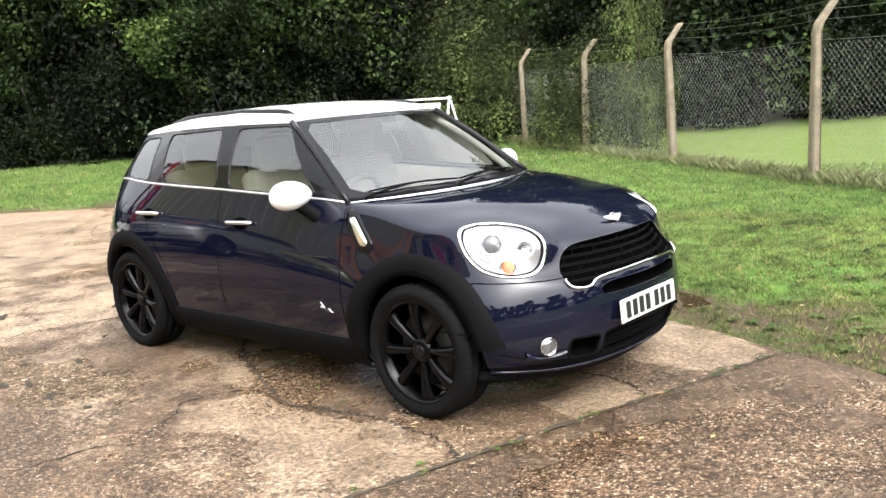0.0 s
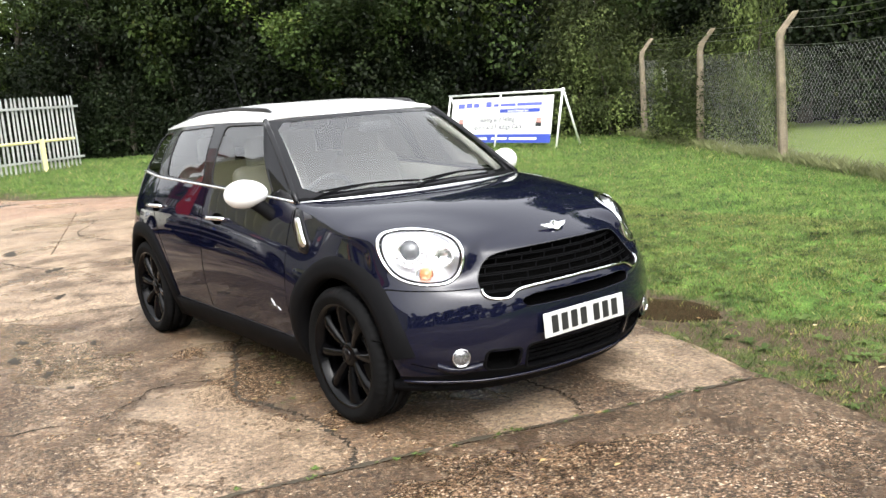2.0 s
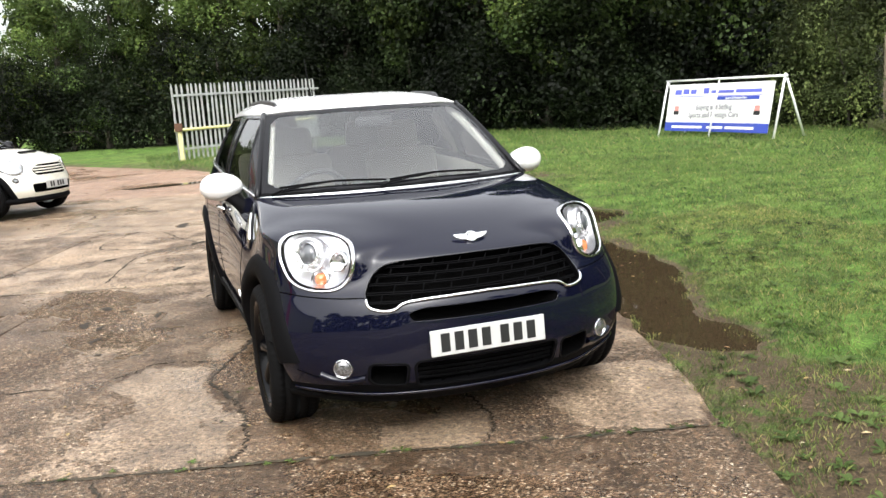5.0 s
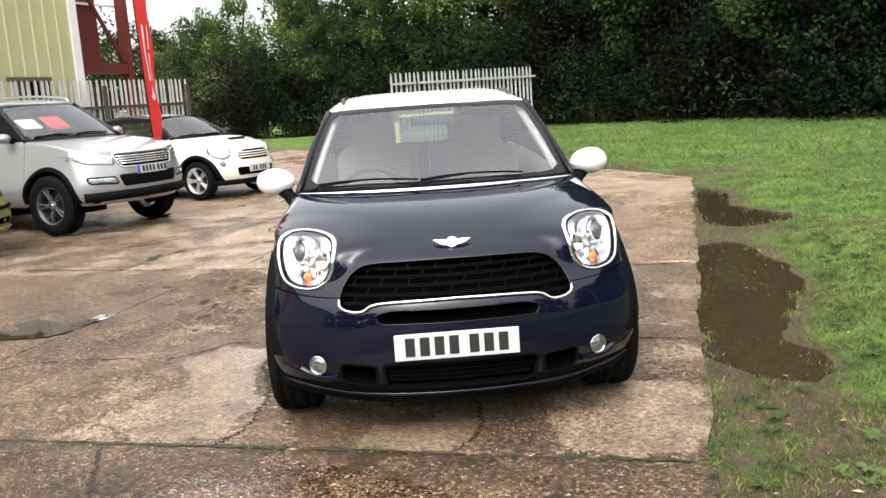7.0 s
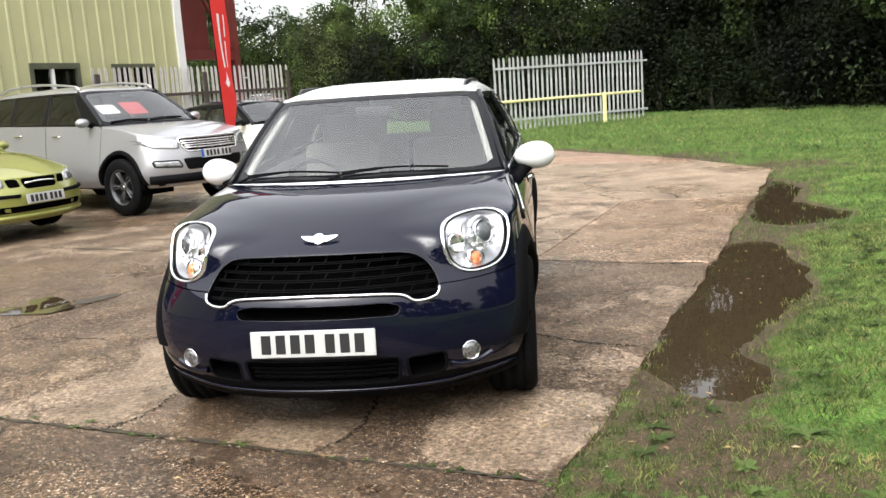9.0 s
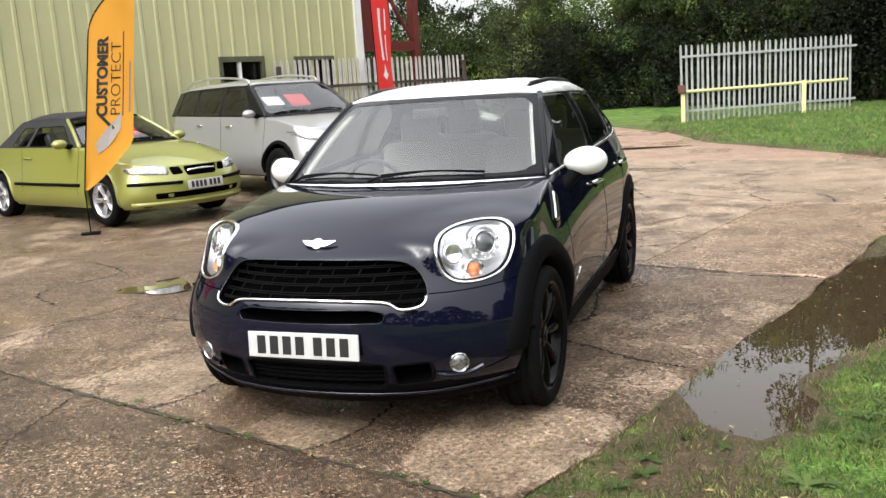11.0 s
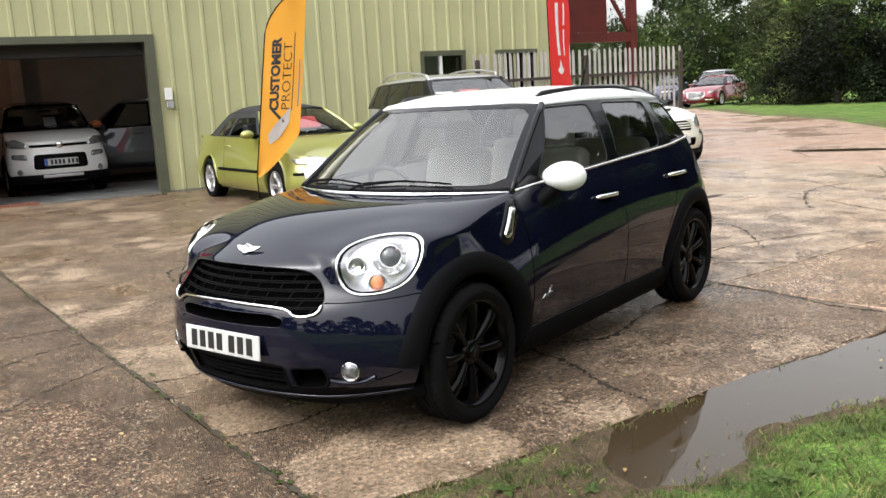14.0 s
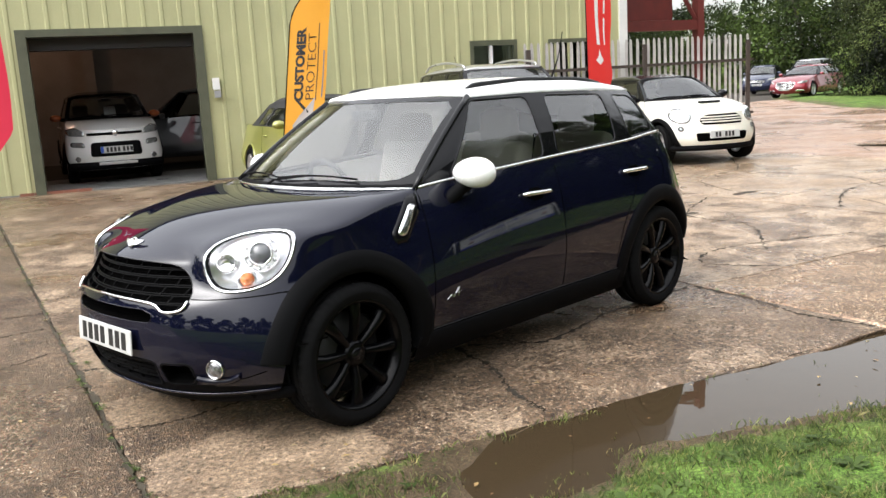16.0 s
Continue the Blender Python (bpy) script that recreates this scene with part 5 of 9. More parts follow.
def body_mesh(s, level):
    """The painted shell: sides and ends as rows from sill to shoulder, and the bonnet."""
    W, sx = s["W"], s["columns"]
    cols = []
    for i, r in enumerate(FR):
        zt = lerp_table(r, s["nose_top"])
        col = []
        for t in ROWS_T:
            z = s["zb"] + t * (zt - s["zb"])
            w = W * section(t, s["nose_w"] / W)
            k = max(0.0, (t - 0.45) / 0.55)
            k = k * k * (3 - 2 * k)
            x = lerp_table(z, s["nose"]) - s["sweep"] * (DROP_LOW[i] * (1 - k) + DROP_TOP[i] * k)
            col.append((x, r * w, z))
        cols.append(col)
    for x in sx:
        zt, yt = lerp_table(x, s["shoulder_z"]), lerp_table(x, s["shoulder_y"])
        wide = W * lerp_table(x, s["plan"])
        cols.append([(x, wide * section(t, yt / wide, s.get("bend", 0) * min(1, max(0, (1.25 - x) / 0.5))), s["zb"] + t * (zt - s["zb"])) for t in ROWS_T])
    for r, d in zip(RR, DROP_REAR):
        zt = lerp_table(-9, s["shoulder_z"])
        col = []
        for t in ROWS_T:
            z = s["zb"] + 0.05 + t * (zt - s["zb"] - 0.05)
            col.append((lerp_table(z, s["tail"]) + d, r * W * section(t, 0.82), z))
        cols.append(col)
    nr = len(ROWS_T)
    verts = [p for c in cols for p in c]
    faces, mats = [], []
    for i in range(len(cols) - 1):
        for j in range(nr - 1):
            x = (cols[i][0][0] + cols[i + 1][0][0]) / 2
            k = 0
            if i < 7:
                k = 2 if ROWS_T[j] < s["bumper_row"] else 0
            elif ROWS_T[j] >= 0.16:
                for d, (x0, x1) in enumerate(s["doors"]):
                    if x0 < x < x1:
                        k = 3 + d
            faces.append((i * nr + j, (i + 1) * nr + j, (i + 1) * nr + j + 1, i * nr + j + 1))
            mats.append(k)
    # bonnet
    edge = [cols[8 + k][-1] for k in range(len(sx)) if sx[k] >= s["cowl_k"][0] - 1e-6]
    x7, xk = cols[7][-1][0], edge[-1][0]
    hood = []
    for i, r in enumerate(FR):
        f = np.array(cols[i][-1])
        q = r / 0.985
        b = np.array([s["cowl_c"][0] - (s["cowl_c"][0] - edge[-1][0]) * q**2.2, edge[-1][1] * q, s["cowl_c"][1] - (s["cowl_c"][1] - edge[-1][2]) * q**2])
        line = []
        for j in range(len(edge) + 1):
            if i == 7:
                line.append(tuple(cols[7][-1]) if j == 0 else edge[j - 1])
                continue
            t = 0 if j == 0 else (x7 - edge[j - 1][0]) / (x7 - xk)
            p = f + (b - f) * t
            n = s["roll"] * (1 - q**4) + 1.35 * q**4
            p[2] = f[2] + (b[2] - f[2]) * (1 - (1 - t) ** n)
            line.append(tuple(p))
        hood.append(line)
    base, nh = len(verts), len(edge) + 1
    verts += [p for l in hood for p in l]
    for i in range(7):
        for j in range(nh - 1):
            faces.append((base + i * nh + j, base + (i + 1) * nh + j, base + (i + 1) * nh + j + 1, base + i * nh + j + 1))
            mats.append(1)
    n = len(verts)
    verts += [(x, -y, z) for x, y, z in verts]
    faces += [tuple(n + i for i in reversed(f)) for f in faces]
    mats += mats
    bm = bmesh.new()
    vs = [bm.verts.new(v) for v in verts]
    for f, k in zip(faces, mats):
        try:
            bm.faces.new([vs[i] for i in f]).material_index = k
        except ValueError:
            pass
    bmesh.ops.remove_doubles(bm, verts=bm.verts, dist=0.001)
    bmesh.ops.recalc_face_normals(bm, faces=bm.faces)
    me = bpy.data.meshes.new("cage")
    bm.to_mesh(me)
    bm.free()
    for k in range(6):
        me.materials.append(PLASTIC)
    tmp = new("cage", me)
    mod = tmp.modifiers.new("smooth", "SUBSURF")
    mod.levels = level
    out = bpy.data.meshes.new_from_object(tmp.evaluated_get(bpy.context.evaluated_depsgraph_get()))
    bpy.data.objects.remove(tmp)
    V = np.empty(len(out.vertices) * 3)
    out.vertices.foreach_get("co", V)
    F = [tuple(p.vertices) for p in out.polygons]
    K = [p.material_index for p in out.polygons]
    return V.reshape(-1, 3), F, K


def outline_hit(p, poly):
    """Closest point of a closed outline to p, both in two dimensions."""
    a = np.array(poly)
    b = np.roll(a, -1, 0)
    d = b - a
    t = np.clip(((p - a) * d).sum(1) / ((d * d).sum(1) + 1e-12), 0, 1)
    c = a + d * t[:, None]
    k = np.argmin(((c - p) ** 2).sum(1))
    return c[k], math.sqrt(((c[k] - p) ** 2).sum())


class Shell:
    """A car's painted skin, with ways to lay parts on it."""

    def __init__(self, s, level=3):
        self.s = s
        self.V, self.F, self.K = body_mesh(s, level)
        self.learn()

    def learn(self):
        """Keeps the whole skin, uncut, for laying parts on it and for its shading."""
        self.tree = BVHTree.FromPolygons([tuple(v) for v in self.V], self.F)
        self.V0, self.F0 = self.V.copy(), list(self.F)
        quad = np.array(self.F0)
        a, b, c, d = (self.V0[quad[:, k]] for k in range(4))
        fn = np.cross(c - a, d - b)
        self.N0 = np.zeros_like(self.V0)
        for k in range(4):
            np.add.at(self.N0, quad[:, k], fn)
        self.N0 /= np.linalg.norm(self.N0, axis=1, keepdims=True) + 1e-12

    def shade(self, p):
        """The smooth normal of the uncut skin nearest to p."""
        hit = self.tree.find_nearest(Vector(p))
        ids = list(self.F0[hit[2]])
        w = 1.0 / (((self.V0[ids] - np.array(hit[0])) ** 2).sum(1) + 1e-7)
        n = (self.N0[ids] * w[:, None]).sum(0)
        return n / (np.linalg.norm(n) + 1e-12)

    def swell(self, c, n, h, w, ru, rv):
        """Pushes the skin out to an oval plane, fading away round it."""
        for sgn in (1, -1):
            flip = np.array([1, sgn, 1])
            rel = self.V * flip - np.array(c)
            u, v, d = rel @ np.array(h), rel @ np.array(w), rel @ np.array(n)
            r = np.hypot(u / ru, v / rv)
            up = np.clip(v / rv, 0, 1)
            wide = 0.3 + up * up * (3 - 2 * up)
            k = np.clip((1 + wide - r) / wide, 0, 1)
            near = np.clip((0.26 + d) / 0.22, 0, 1)
            k = k * k * (3 - 2 * k) * near * near * (3 - 2 * near) * (1 - 0.62 * np.clip(v / rv, 0, 1))
            gap = -0.012 * np.minimum(r, 1.3) ** 2 - d
            self.V += (k * 0.5 * (gap + np.sqrt(gap**2 + 0.018**2)))[:, None] * np.array(n) * flip
        self.learn()

    def side(self, x, z, sgn=1, lift=0.0):
        p, n, _, _ = self.tree.ray_cast(Vector((x, 3 * sgn, z)), Vector((0, -sgn, 0)))
        if p is None or p.y * sgn < 0.3:
            p, n = Vector((x, sgn * self.s["W"] * 0.985, z)), Vector((0, sgn, 0))
        if n.y * sgn < 0:
            n = -n
        return p + n * lift

    def front(self, y, z, lift=0.0):
        p, n, _, _ = self.tree.ray_cast(Vector((5, y, z)), Vector((-1, 0, 0)))
        if p is None or p.x < 0.5:
            p, n = Vector((lerp_table(z, self.s["nose"]) - 0.4 * (abs(y) / self.s["W"]) ** 2.4, y, z)), Vector((1, 0, 0))
        if n.x < 0:
            n = -n
        return p + n * lift

    def top(self, x, y, lift=0.0):
        p, n, _, _ = self.tree.ray_cast(Vector((x, y, 3)), Vector((0, 0, -1)))
        if p is None:
            p, n = Vector((x, y, 1.0)), Vector((0, 0, 1))
        if n.z < 0:
            n = -n
        return p + n * lift

    def cut(self, poly, axis, keep=None, reach=0.05):
        """Opens the skin inside an outline seen along x ('front') or y ('side')."""
        V, cols = self.V, ([1, 2] if axis == "front" else [0, 2])
        cen = np.array([V[list(f)].mean(0) for f in self.F])
        test = inside(cen[:, cols[0]], cen[:, cols[1]], [tuple(p) for p in poly])
        if keep is not None:
            test &= keep(cen)
        if axis == "front":
            test &= np.array(self.K) != 1
        F = [f for f, t in zip(self.F, test) if not t]
        K = [k for k, t in zip(self.K, test) if not t]
        gone = {i for f, t in zip(self.F, test) if t for i in f}
        left = {i for f in F for i in f}
        for i in gone & left:
            c, d = outline_hit(V[i][cols], poly)
            if d < reach:
                old = V[i].copy()
                V[i][cols] = c
                far = 0 if axis == "front" else 1
                p = self.front(*V[i][1:]) if axis == "front" else self.side(V[i][0], V[i][2], 1 if old[1] > 0 else -1)
                if abs(p[far] - old[far]) < 0.06:
                    V[i][far] = p[far]
        self.F, self.K = F, K

    def panel(self, ks, sgn=0):
        use = [f for f, k in zip(self.F, self.K) if k in ks and (not sgn or self.V[f[0]][1] * sgn > 0)]
        ids = sorted({i for f in use for i in f})
        at = {i: n for n, i in enumerate(ids)}
        return [self.V[i] for i in ids], [tuple(at[i] for i in f) for f in use]


def strip_between(a, b, closed=True):
    n = len(a)
    v = list(a) + list(b)
    f = [(i, (i + 1) % n, n + (i + 1) % n, n + i) for i in range(n if closed else n - 1)]
    return v, f


def shrink(poly, d):
    """An outline moved inwards by d metres."""
    p = np.array(poly, float)
    area = 0.5 * np.sum(p[:, 0] * np.roll(p[:, 1], -1) - np.roll(p[:, 0], -1) * p[:, 1])
    t = np.roll(p, -1, 0) - np.roll(p, 1, 0)
    t /= np.linalg.norm(t, axis=1, keepdims=True) + 1e-9
    n = np.stack([-t[:, 1], t[:, 0]], 1) * (1 if area > 0 else -1)
    return p + n * d


def bead(put, poly, width, high, sides=6):
    """A rounded frame laid along an outline; put(u, v, lift) gives its place."""
    rings = []
    for k in range(sides + 1):
        t = math.pi * k / sides
        q = shrink(poly, width * (0.5 - 0.5 * math.cos(t)))
        rings.append([put(u, v, high * math.sin(t) - 0.002) for u, v in q])
    verts = [p for r in rings for p in r]
    return verts, grid_faces(sides + 1, len(poly), True)


def pad(put, poly, high, rings=5, edge=0.012):
    """A filled, slightly domed patch inside an outline (star-shaped round its middle)."""
    c = np.mean(poly, 0)
    verts = [put(u, v, -0.003) for u, v in poly]
    for k in range(rings):
        t = k / rings
        q = shrink(poly, edge) if k == 1 else np.array(poly)
        q = c + (q - c) * (1 - (t if k != 1 else t * 0.6))
        verts += [put(u, v, high * (0.75 if k == 0 else 1)) for u, v in q]
    verts.append(put(c[0], c[1], high))
    n = len(poly)
    f = grid_faces(rings + 1, n, True)
    last = rings * n
    f += [(last + i, last + (i + 1) % n, len(verts) - 1) for i in range(n)]
    return verts, f


def line_on(put, pts, lift=0.0, per=6):
    return [put(u, v, lift) for u, v in spline(pts, per)]


# ---- wheels ----
def tyre_mesh(R, rim, width):
    prof = [(rim - 0.012, width * 0.42), (rim + 0.008, width * 0.47), (rim + 0.03, width * 0.5), (R - 0.035, width * 0.5), (R - 0.012, width * 0.44), (R, width * 0.36), (R, width * 0.27), (R - 0.008, width * 0.26), (R - 0.008, width * 0.22), (R, width * 0.21), (R, width * 0.06), (R - 0.008, width * 0.05), (R - 0.008, -width * 0.05)]
    prof = prof + [(r, -o) for r, o in reversed(prof[:-1])]
    segs = 180
    v, f = revolve(prof, segs)
    v = [Vector(p) for p in v]
    for i, (r, o) in enumerate(prof):
        if r > R - 0.014 and abs(o) > width * 0.2:
            for k in range(0, segs, 3):
                q = v[i * segs + k]
                d = Vector((q.x, 0, q.z)).normalized() * 0.005
                v[i * segs + k] = q - d
    return mesh_from("tyre", v, f, RUBBER, True)


def rim_mesh(rim, width, spokes, mat, style):
    verts, faces = [], []

    def add(v, f):
        k = len(verts)
        verts.extend(v)
        faces.extend(tuple(i + k for i in q) for q in f)

    out = width * 0.43
    add(*revolve([(rim - 0.006, -out), (rim - 0.02, -out * 0.6), (rim - 0.024, out * 0.4), (rim - 0.012, out * 0.85), (rim + 0.004, out * 0.98), (rim + 0.004, out * 1.03), (rim - 0.006, out * 1.05), (rim - 0.016, out * 0.96), (rim - 0.03, out * 0.6)], 64))
    hubr = 0.062
    add(*revolve([(0.0001, out * 0.72), (hubr * 0.7, out * 0.74), (hubr, out * 0.66), (hubr * 1.05, out * 0.3), (hubr * 1.05, -0.02)], 24))
    pair = (0.0,) if style != "twin" else (-0.13, 0.13)
    for k in range(spokes):
        for off in pair:
            a = 2 * math.pi * (k + 0.25) / spokes + off
            c, s = math.cos(a), math.sin(a)
            ring = []
            w0, w1 = (0.02, 0.034) if style == "fan" else ((0.014, 0.012) if style == "twin" else (0.034, 0.022))
            for r, w, o, dep in ((hubr * 0.8, w0, out * 0.62, 0.03), (hubr + 0.05, w0 * 1.1, out * 0.78, 0.03), ((hubr + rim) / 2 + 0.02, (w0 + w1) / 2, out * 0.86, 0.026), (rim - 0.035, w1, out * 0.84, 0.024), (rim - 0.012, w1 * 1.15, out * 0.78, 0.02)):
                for u, h in ((-w, -dep), (-w * 0.82, -0.005), (-w * 0.35, 0.004), (w * 0.35, 0.004), (w * 0.82, -0.005), (w, -dep)):
                    ring.append((c * r - s * u, o + h, s * r + c * u))
            add(ring, grid_faces(5, 6))
    return mesh_from("rim", verts, faces, mat, True)


def wheel_set(R, rim, width, spokes, mat, style="plain", capmat=SATIN):
    cap = mesh_from("centre_cap", *revolve([(0.0001, width * 0.345), (0.026, width * 0.343), (0.03, width * 0.325), (0.03, width * 0.25)], 20), capmat, True)
    disc = mesh_from("brake_disc", *revolve([(0.05, 0.0), (rim * 0.72, 0.0), (rim * 0.72, -0.02), (0.05, -0.02)], 40), simple("worn steel disc", (0.04, 0.04, 0.04), 0.5, 0.6), True)
    return tyre_mesh(R, rim, width), rim_mesh(rim, width, spokes, mat, style), cap, disc


def fit_wheel(car, kit, x, y, R, turn=0.0, spin=0.0):
    w = new("wheel", kit[0])
    w.parent = car
    w.matrix_basis = pose(x, y, R, 0, 0, (0 if y > 0 else 180) + turn) @ pose(0, 0, 0, 0, spin, 0)
    for nm, me in (("rim", kit[1]), ("centre_cap", kit[2]), ("brake_disc", kit[3])):
        o = new(nm, me)
        o.parent = w
    return w


# ---- the greenhouse ----
def fill_with_holes(outer, holes, put, name, mat, parent, label=""):
    bm = bmesh.new()
    edges = []
    for loop in [outer] + holes:
        vs = [bm.verts.new((u, 0, v)) for u, v in loop]
        edges += [bm.edges.new((vs[i], vs[(i + 1) % len(vs)])) for i in range(len(vs))]
    bmesh.ops.triangle_fill(bm, use_beauty=True, edges=edges, normal=(0, 1, 0))
    for v in bm.verts:
        v.co = put(v.co.x, v.co.z, 0.0)
    return part(name, bm, mat, parent, label, False)


def rounded(corners, r=0.03, n=4):
    """An outline with its corners rounded off."""
    out = []
    m = len(corners)
    for i in range(m):
        p, a, b = (np.array(corners[k % m], float) for k in (i, i - 1, i + 1))
        la, lb = np.linalg.norm(a - p), np.linalg.norm(b - p)
        k = min(r, la * 0.45, lb * 0.45)
        s, e = p + (a - p) / la * k, p + (b - p) / lb * k
        for t in np.linspace(0, 1, n + 1):
            out.append((1 - t) ** 2 * s + 2 * t * (1 - t) * p + t * t * e)
    dense = []
    for i in range(len(out)):
        a, b = out[i], out[(i + 1) % len(out)]
        k = max(1, int(np.linalg.norm(b - a) / 0.08))
        dense += [a + (b - a) * j / k for j in range(k)]
    return dense


def greenhouse(s, car, pillar, roof_mat, glass_mats, trim):
    """Side frames, panes, screen, roof and rear window above the shoulder."""
    rf, rk, rrk, rrc = s["roof_front"], s["roof_corner"], s["roof_rear_corner"], s["roof_rear"]

    def top_y(x):
        return lerp_table(x, [(rk[0], rk[1]), ((rk[0] * 2 + rrk[0]) / 3, s["roof_y"]), ((rk[0] + 2 * rrk[0]) / 3, s["roof_y"]), (rrk[0], rrk[1])])

    def top_z(x):
        return lerp_table(x, s["roof_edge"])

    def put(sgn):
        def at(x, z, lift=0.0):
            zb, yb = lerp_table(x, s["shoulder_z"]) - 0.005, lerp_table(x, s["shoulder_y"]) - 0.008
            t = min(1.0, max(0.0, (z - zb) / (top_z(x) - zb)))
            y = yb + (top_y(min(x, rk[0])) - yb) * t + s.get("bow", 0.012) * math.sin(math.pi * t)
            return Vector((x, sgn * (y + lift), z))
        return at

    ck = s["cowl_k"]
    belt = [(x, lerp_table(x, s["shoulder_z"]) - 0.005) for x in np.linspace(ck[0], s["deck_x"], 14)]
    topline = [(x, top_z(x)) for x in np.linspace(rrk[0], rk[0], 12)]
    outer = belt + topline
    for sgn in (1, -1):
        at = put(sgn)
        holes = [rounded(w, 0.045) for w in s["windows"]]
        fill_with_holes(outer, holes, at, "window_frame", pillar, car)
        for w, g in zip(holes, glass_mats):
            c = np.mean(w, 0)
            n = len(w)
            v = [at(u, z, -0.004) for u, z in w] + [at(u, z, -0.004) for u, z in (c + (np.array(w) - c) * 0.5)] + [at(c[0], c[1], -0.004)]
            f = grid_faces(2, n, True) + [(n + i, n + (i + 1) % n, 2 * n) for i in range(n)]
            p = obj("window", v, f, g, car, smooth=True)
            p.visible_shadow = False
            v, f = bead(at, w, -0.012, 0.006, 4)
            obj("window_seal", v, f, GLOSSBLACK, car, smooth=True)
        if trim:
            pts = [at(x, z, 0.006) for x, z in spline([(b[0], b[1] + 0.004) for b in belt], 2)]
            v, f = tube(pts, 0.0085, 6)
            obj("waist_trim", v, f, SATIN, car, "bright chrome waist strip", True)
        # front pillar
        a, b = at(ck[0], belt[0][1]), at(rk[0], rk[2])
        pts = [a.lerp(b, t) + Vector((0.0, sgn * 0.002, 0.012 * math.sin(math.pi * t))) for t in np.linspace(0, 1, 9)]
        v, f = tube(pts, s.get("pillar_r", 0.026), 8)
        obj("front_pillar", v, f, s.get("front_pillar", pillar), car, smooth=True)
    # screen: from the scuttle to the roof's front edge
    def screen_at(q, t, lift=0.0):
        sg, r = (1 if q >= 0 else -1), abs(q)
        lo = Vector((s["cowl_c"][0] - 0.015 - (s["cowl_c"][0] - ck[0] - 0.005) * r**2.2, sg * (lerp_table(ck[0], s["shoulder_y"]) - 0.008) * r, s["cowl_c"][1] - 0.005 - (s["cowl_c"][1] - belt[0][1]) * r**2))
        hi = Vector((rf[0] - (rf[0] - rk[0]) * r**2.2, sg * rk[1] * r, rf[1] - (rf[1] - rk[2]) * r**2))
        p = lo.lerp(hi, t)
        return p + Vector((0.65, 0, 0.75)) * (0.02 * math.sin(math.pi * t) + lift)

    if s.get("pale_pillars"):
        for sgn in (1, -1):
            v, f = tube([screen_at(sgn * 0.93, t, -0.045) for t in np.linspace(0.1, 1, 8)], 0.022, 7)
            obj("pillar_lining", v, f, PALECABIN, car, "pale inner pillar lining", True)
    qs, ts = np.linspace(-1, 1, 25), np.linspace(0, 1, 13)
    v = [screen_at(q, t) for t in ts for q in qs]
    p = obj("windscreen", v, grid_faces(13, 25), SCREEN, car, "large clear windscreen", True)
    p.visible_shadow = False
    o = [(q, t) for q, t in [(u, 0.0) for u in np.linspace(-1, 1, 20)] + [(1.0, w) for w in np.linspace(0.05, 0.95, 10)] + [(u, 1.0) for u in np.linspace(1, -1, 20)] + [(-1.0, w) for w in np.linspace(0.95, 0.05, 10)]]
    inner = []
    for q, t in o:
        mq, mt = 1 - 0.06, (0.08, 0.94)
        inner.append((max(-mq, min(mq, q)), max(mt[0], min(mt[1], t))))
    inner = [(q * (0.93 if abs(q) > 0.9 and (t < 0.15 or t > 0.91) else 1), t + (0.02 if t < 0.15 and abs(q) > 0.8 else 0)) for q, t in inner]
    v, f = strip_between([screen_at(q, t, 0.0015) for q, t in o], [screen_at(q, t, 0.0015) for q, t in inner])
    obj("screen_border", v, f, GLOSSBLACK, car, "black printed border")
    # roof
    nu, nv = 25, 17
    v = []
    for i in range(nu):
        u = i / (nu - 1)
        for j in range(nv + 2):
            q = min(1.0, j / (nv - 1)) * 2 - 1 if j < nv else 0
            if j >= nv:
                continue
            r = abs(q)
            x0, x1 = rf[0] - (rf[0] - rk[0]) * r**2.2, rrc[0] - (rrc[0] - rrk[0]) * r**2.2
            x = x0 + (x1 - x0) * u
            ye = top_y(max(min(x, rk[0]), rrk[0])) + 0.006
            ze = top_z(max(min(x, rk[0]), rrk[0]))
            zc = lerp_table(x, s["roof_line"])
            v.append((x, ye * q, ze + (max(zc, ze + 0.004) - ze) * (1 - r ** s.get("roof_pow", 3.2)) + 0.004))
    top = v[:]
    low = [(x * 1.0, y * (0.985), z - 0.028) for x, y, z in v]
    n = len(v)
    f = grid_faces(nu, nv) + [tuple(n + k for k in reversed(q)) for q in grid_faces(nu, nv)]
    rim = [j for j in range(nv)] + [i * nv + nv - 1 for i in range(1, nu)] + [(nu - 1) * nv + j for j in range(nv - 2, -1, -1)] + [i * nv for i in range(nu - 2, 0, -1)]
    f += [(rim[k], n + rim[k], n + rim[(k + 1) % len(rim)], rim[(k + 1) % len(rim)]) for k in range(len(rim))]
    obj("roof", top + low, f, [roof_mat, PALECABIN], car, s.get("roof_label", ""), True, [0] * len(grid_faces(nu, nv)) + [1] * len(grid_faces(nu, nv)) + [0] * len(rim))
    # rear window and tail
    zd = lerp_table(s["deck_x"], s["shoulder_z"])
    yd = lerp_table(s["deck_x"], s["shoulder_y"]) - 0.008
    v = []
    for t in np.linspace(0, 1, 7):
        for q in np.linspace(-1, 1, 13):
            r = abs(q)
            lo = Vector((s["deck_x"] - s.get("rear_bulge", 0.14) * (1 - r**2.2), yd * q, zd))
            hi = Vector((rrc[0] - (rrc[0] - rrk[0]) * r**2.2, rrk[1] * q, rrk[2] + 0.004 + 0.03 * (1 - r**3)))
            v.append(lo.lerp(hi, t))
    p = obj("rear_window", v, grid_faces(7, 13), glass_mats[-1], car, "tinted rear window", True)
    p.visible_shadow = False
    return screen_at


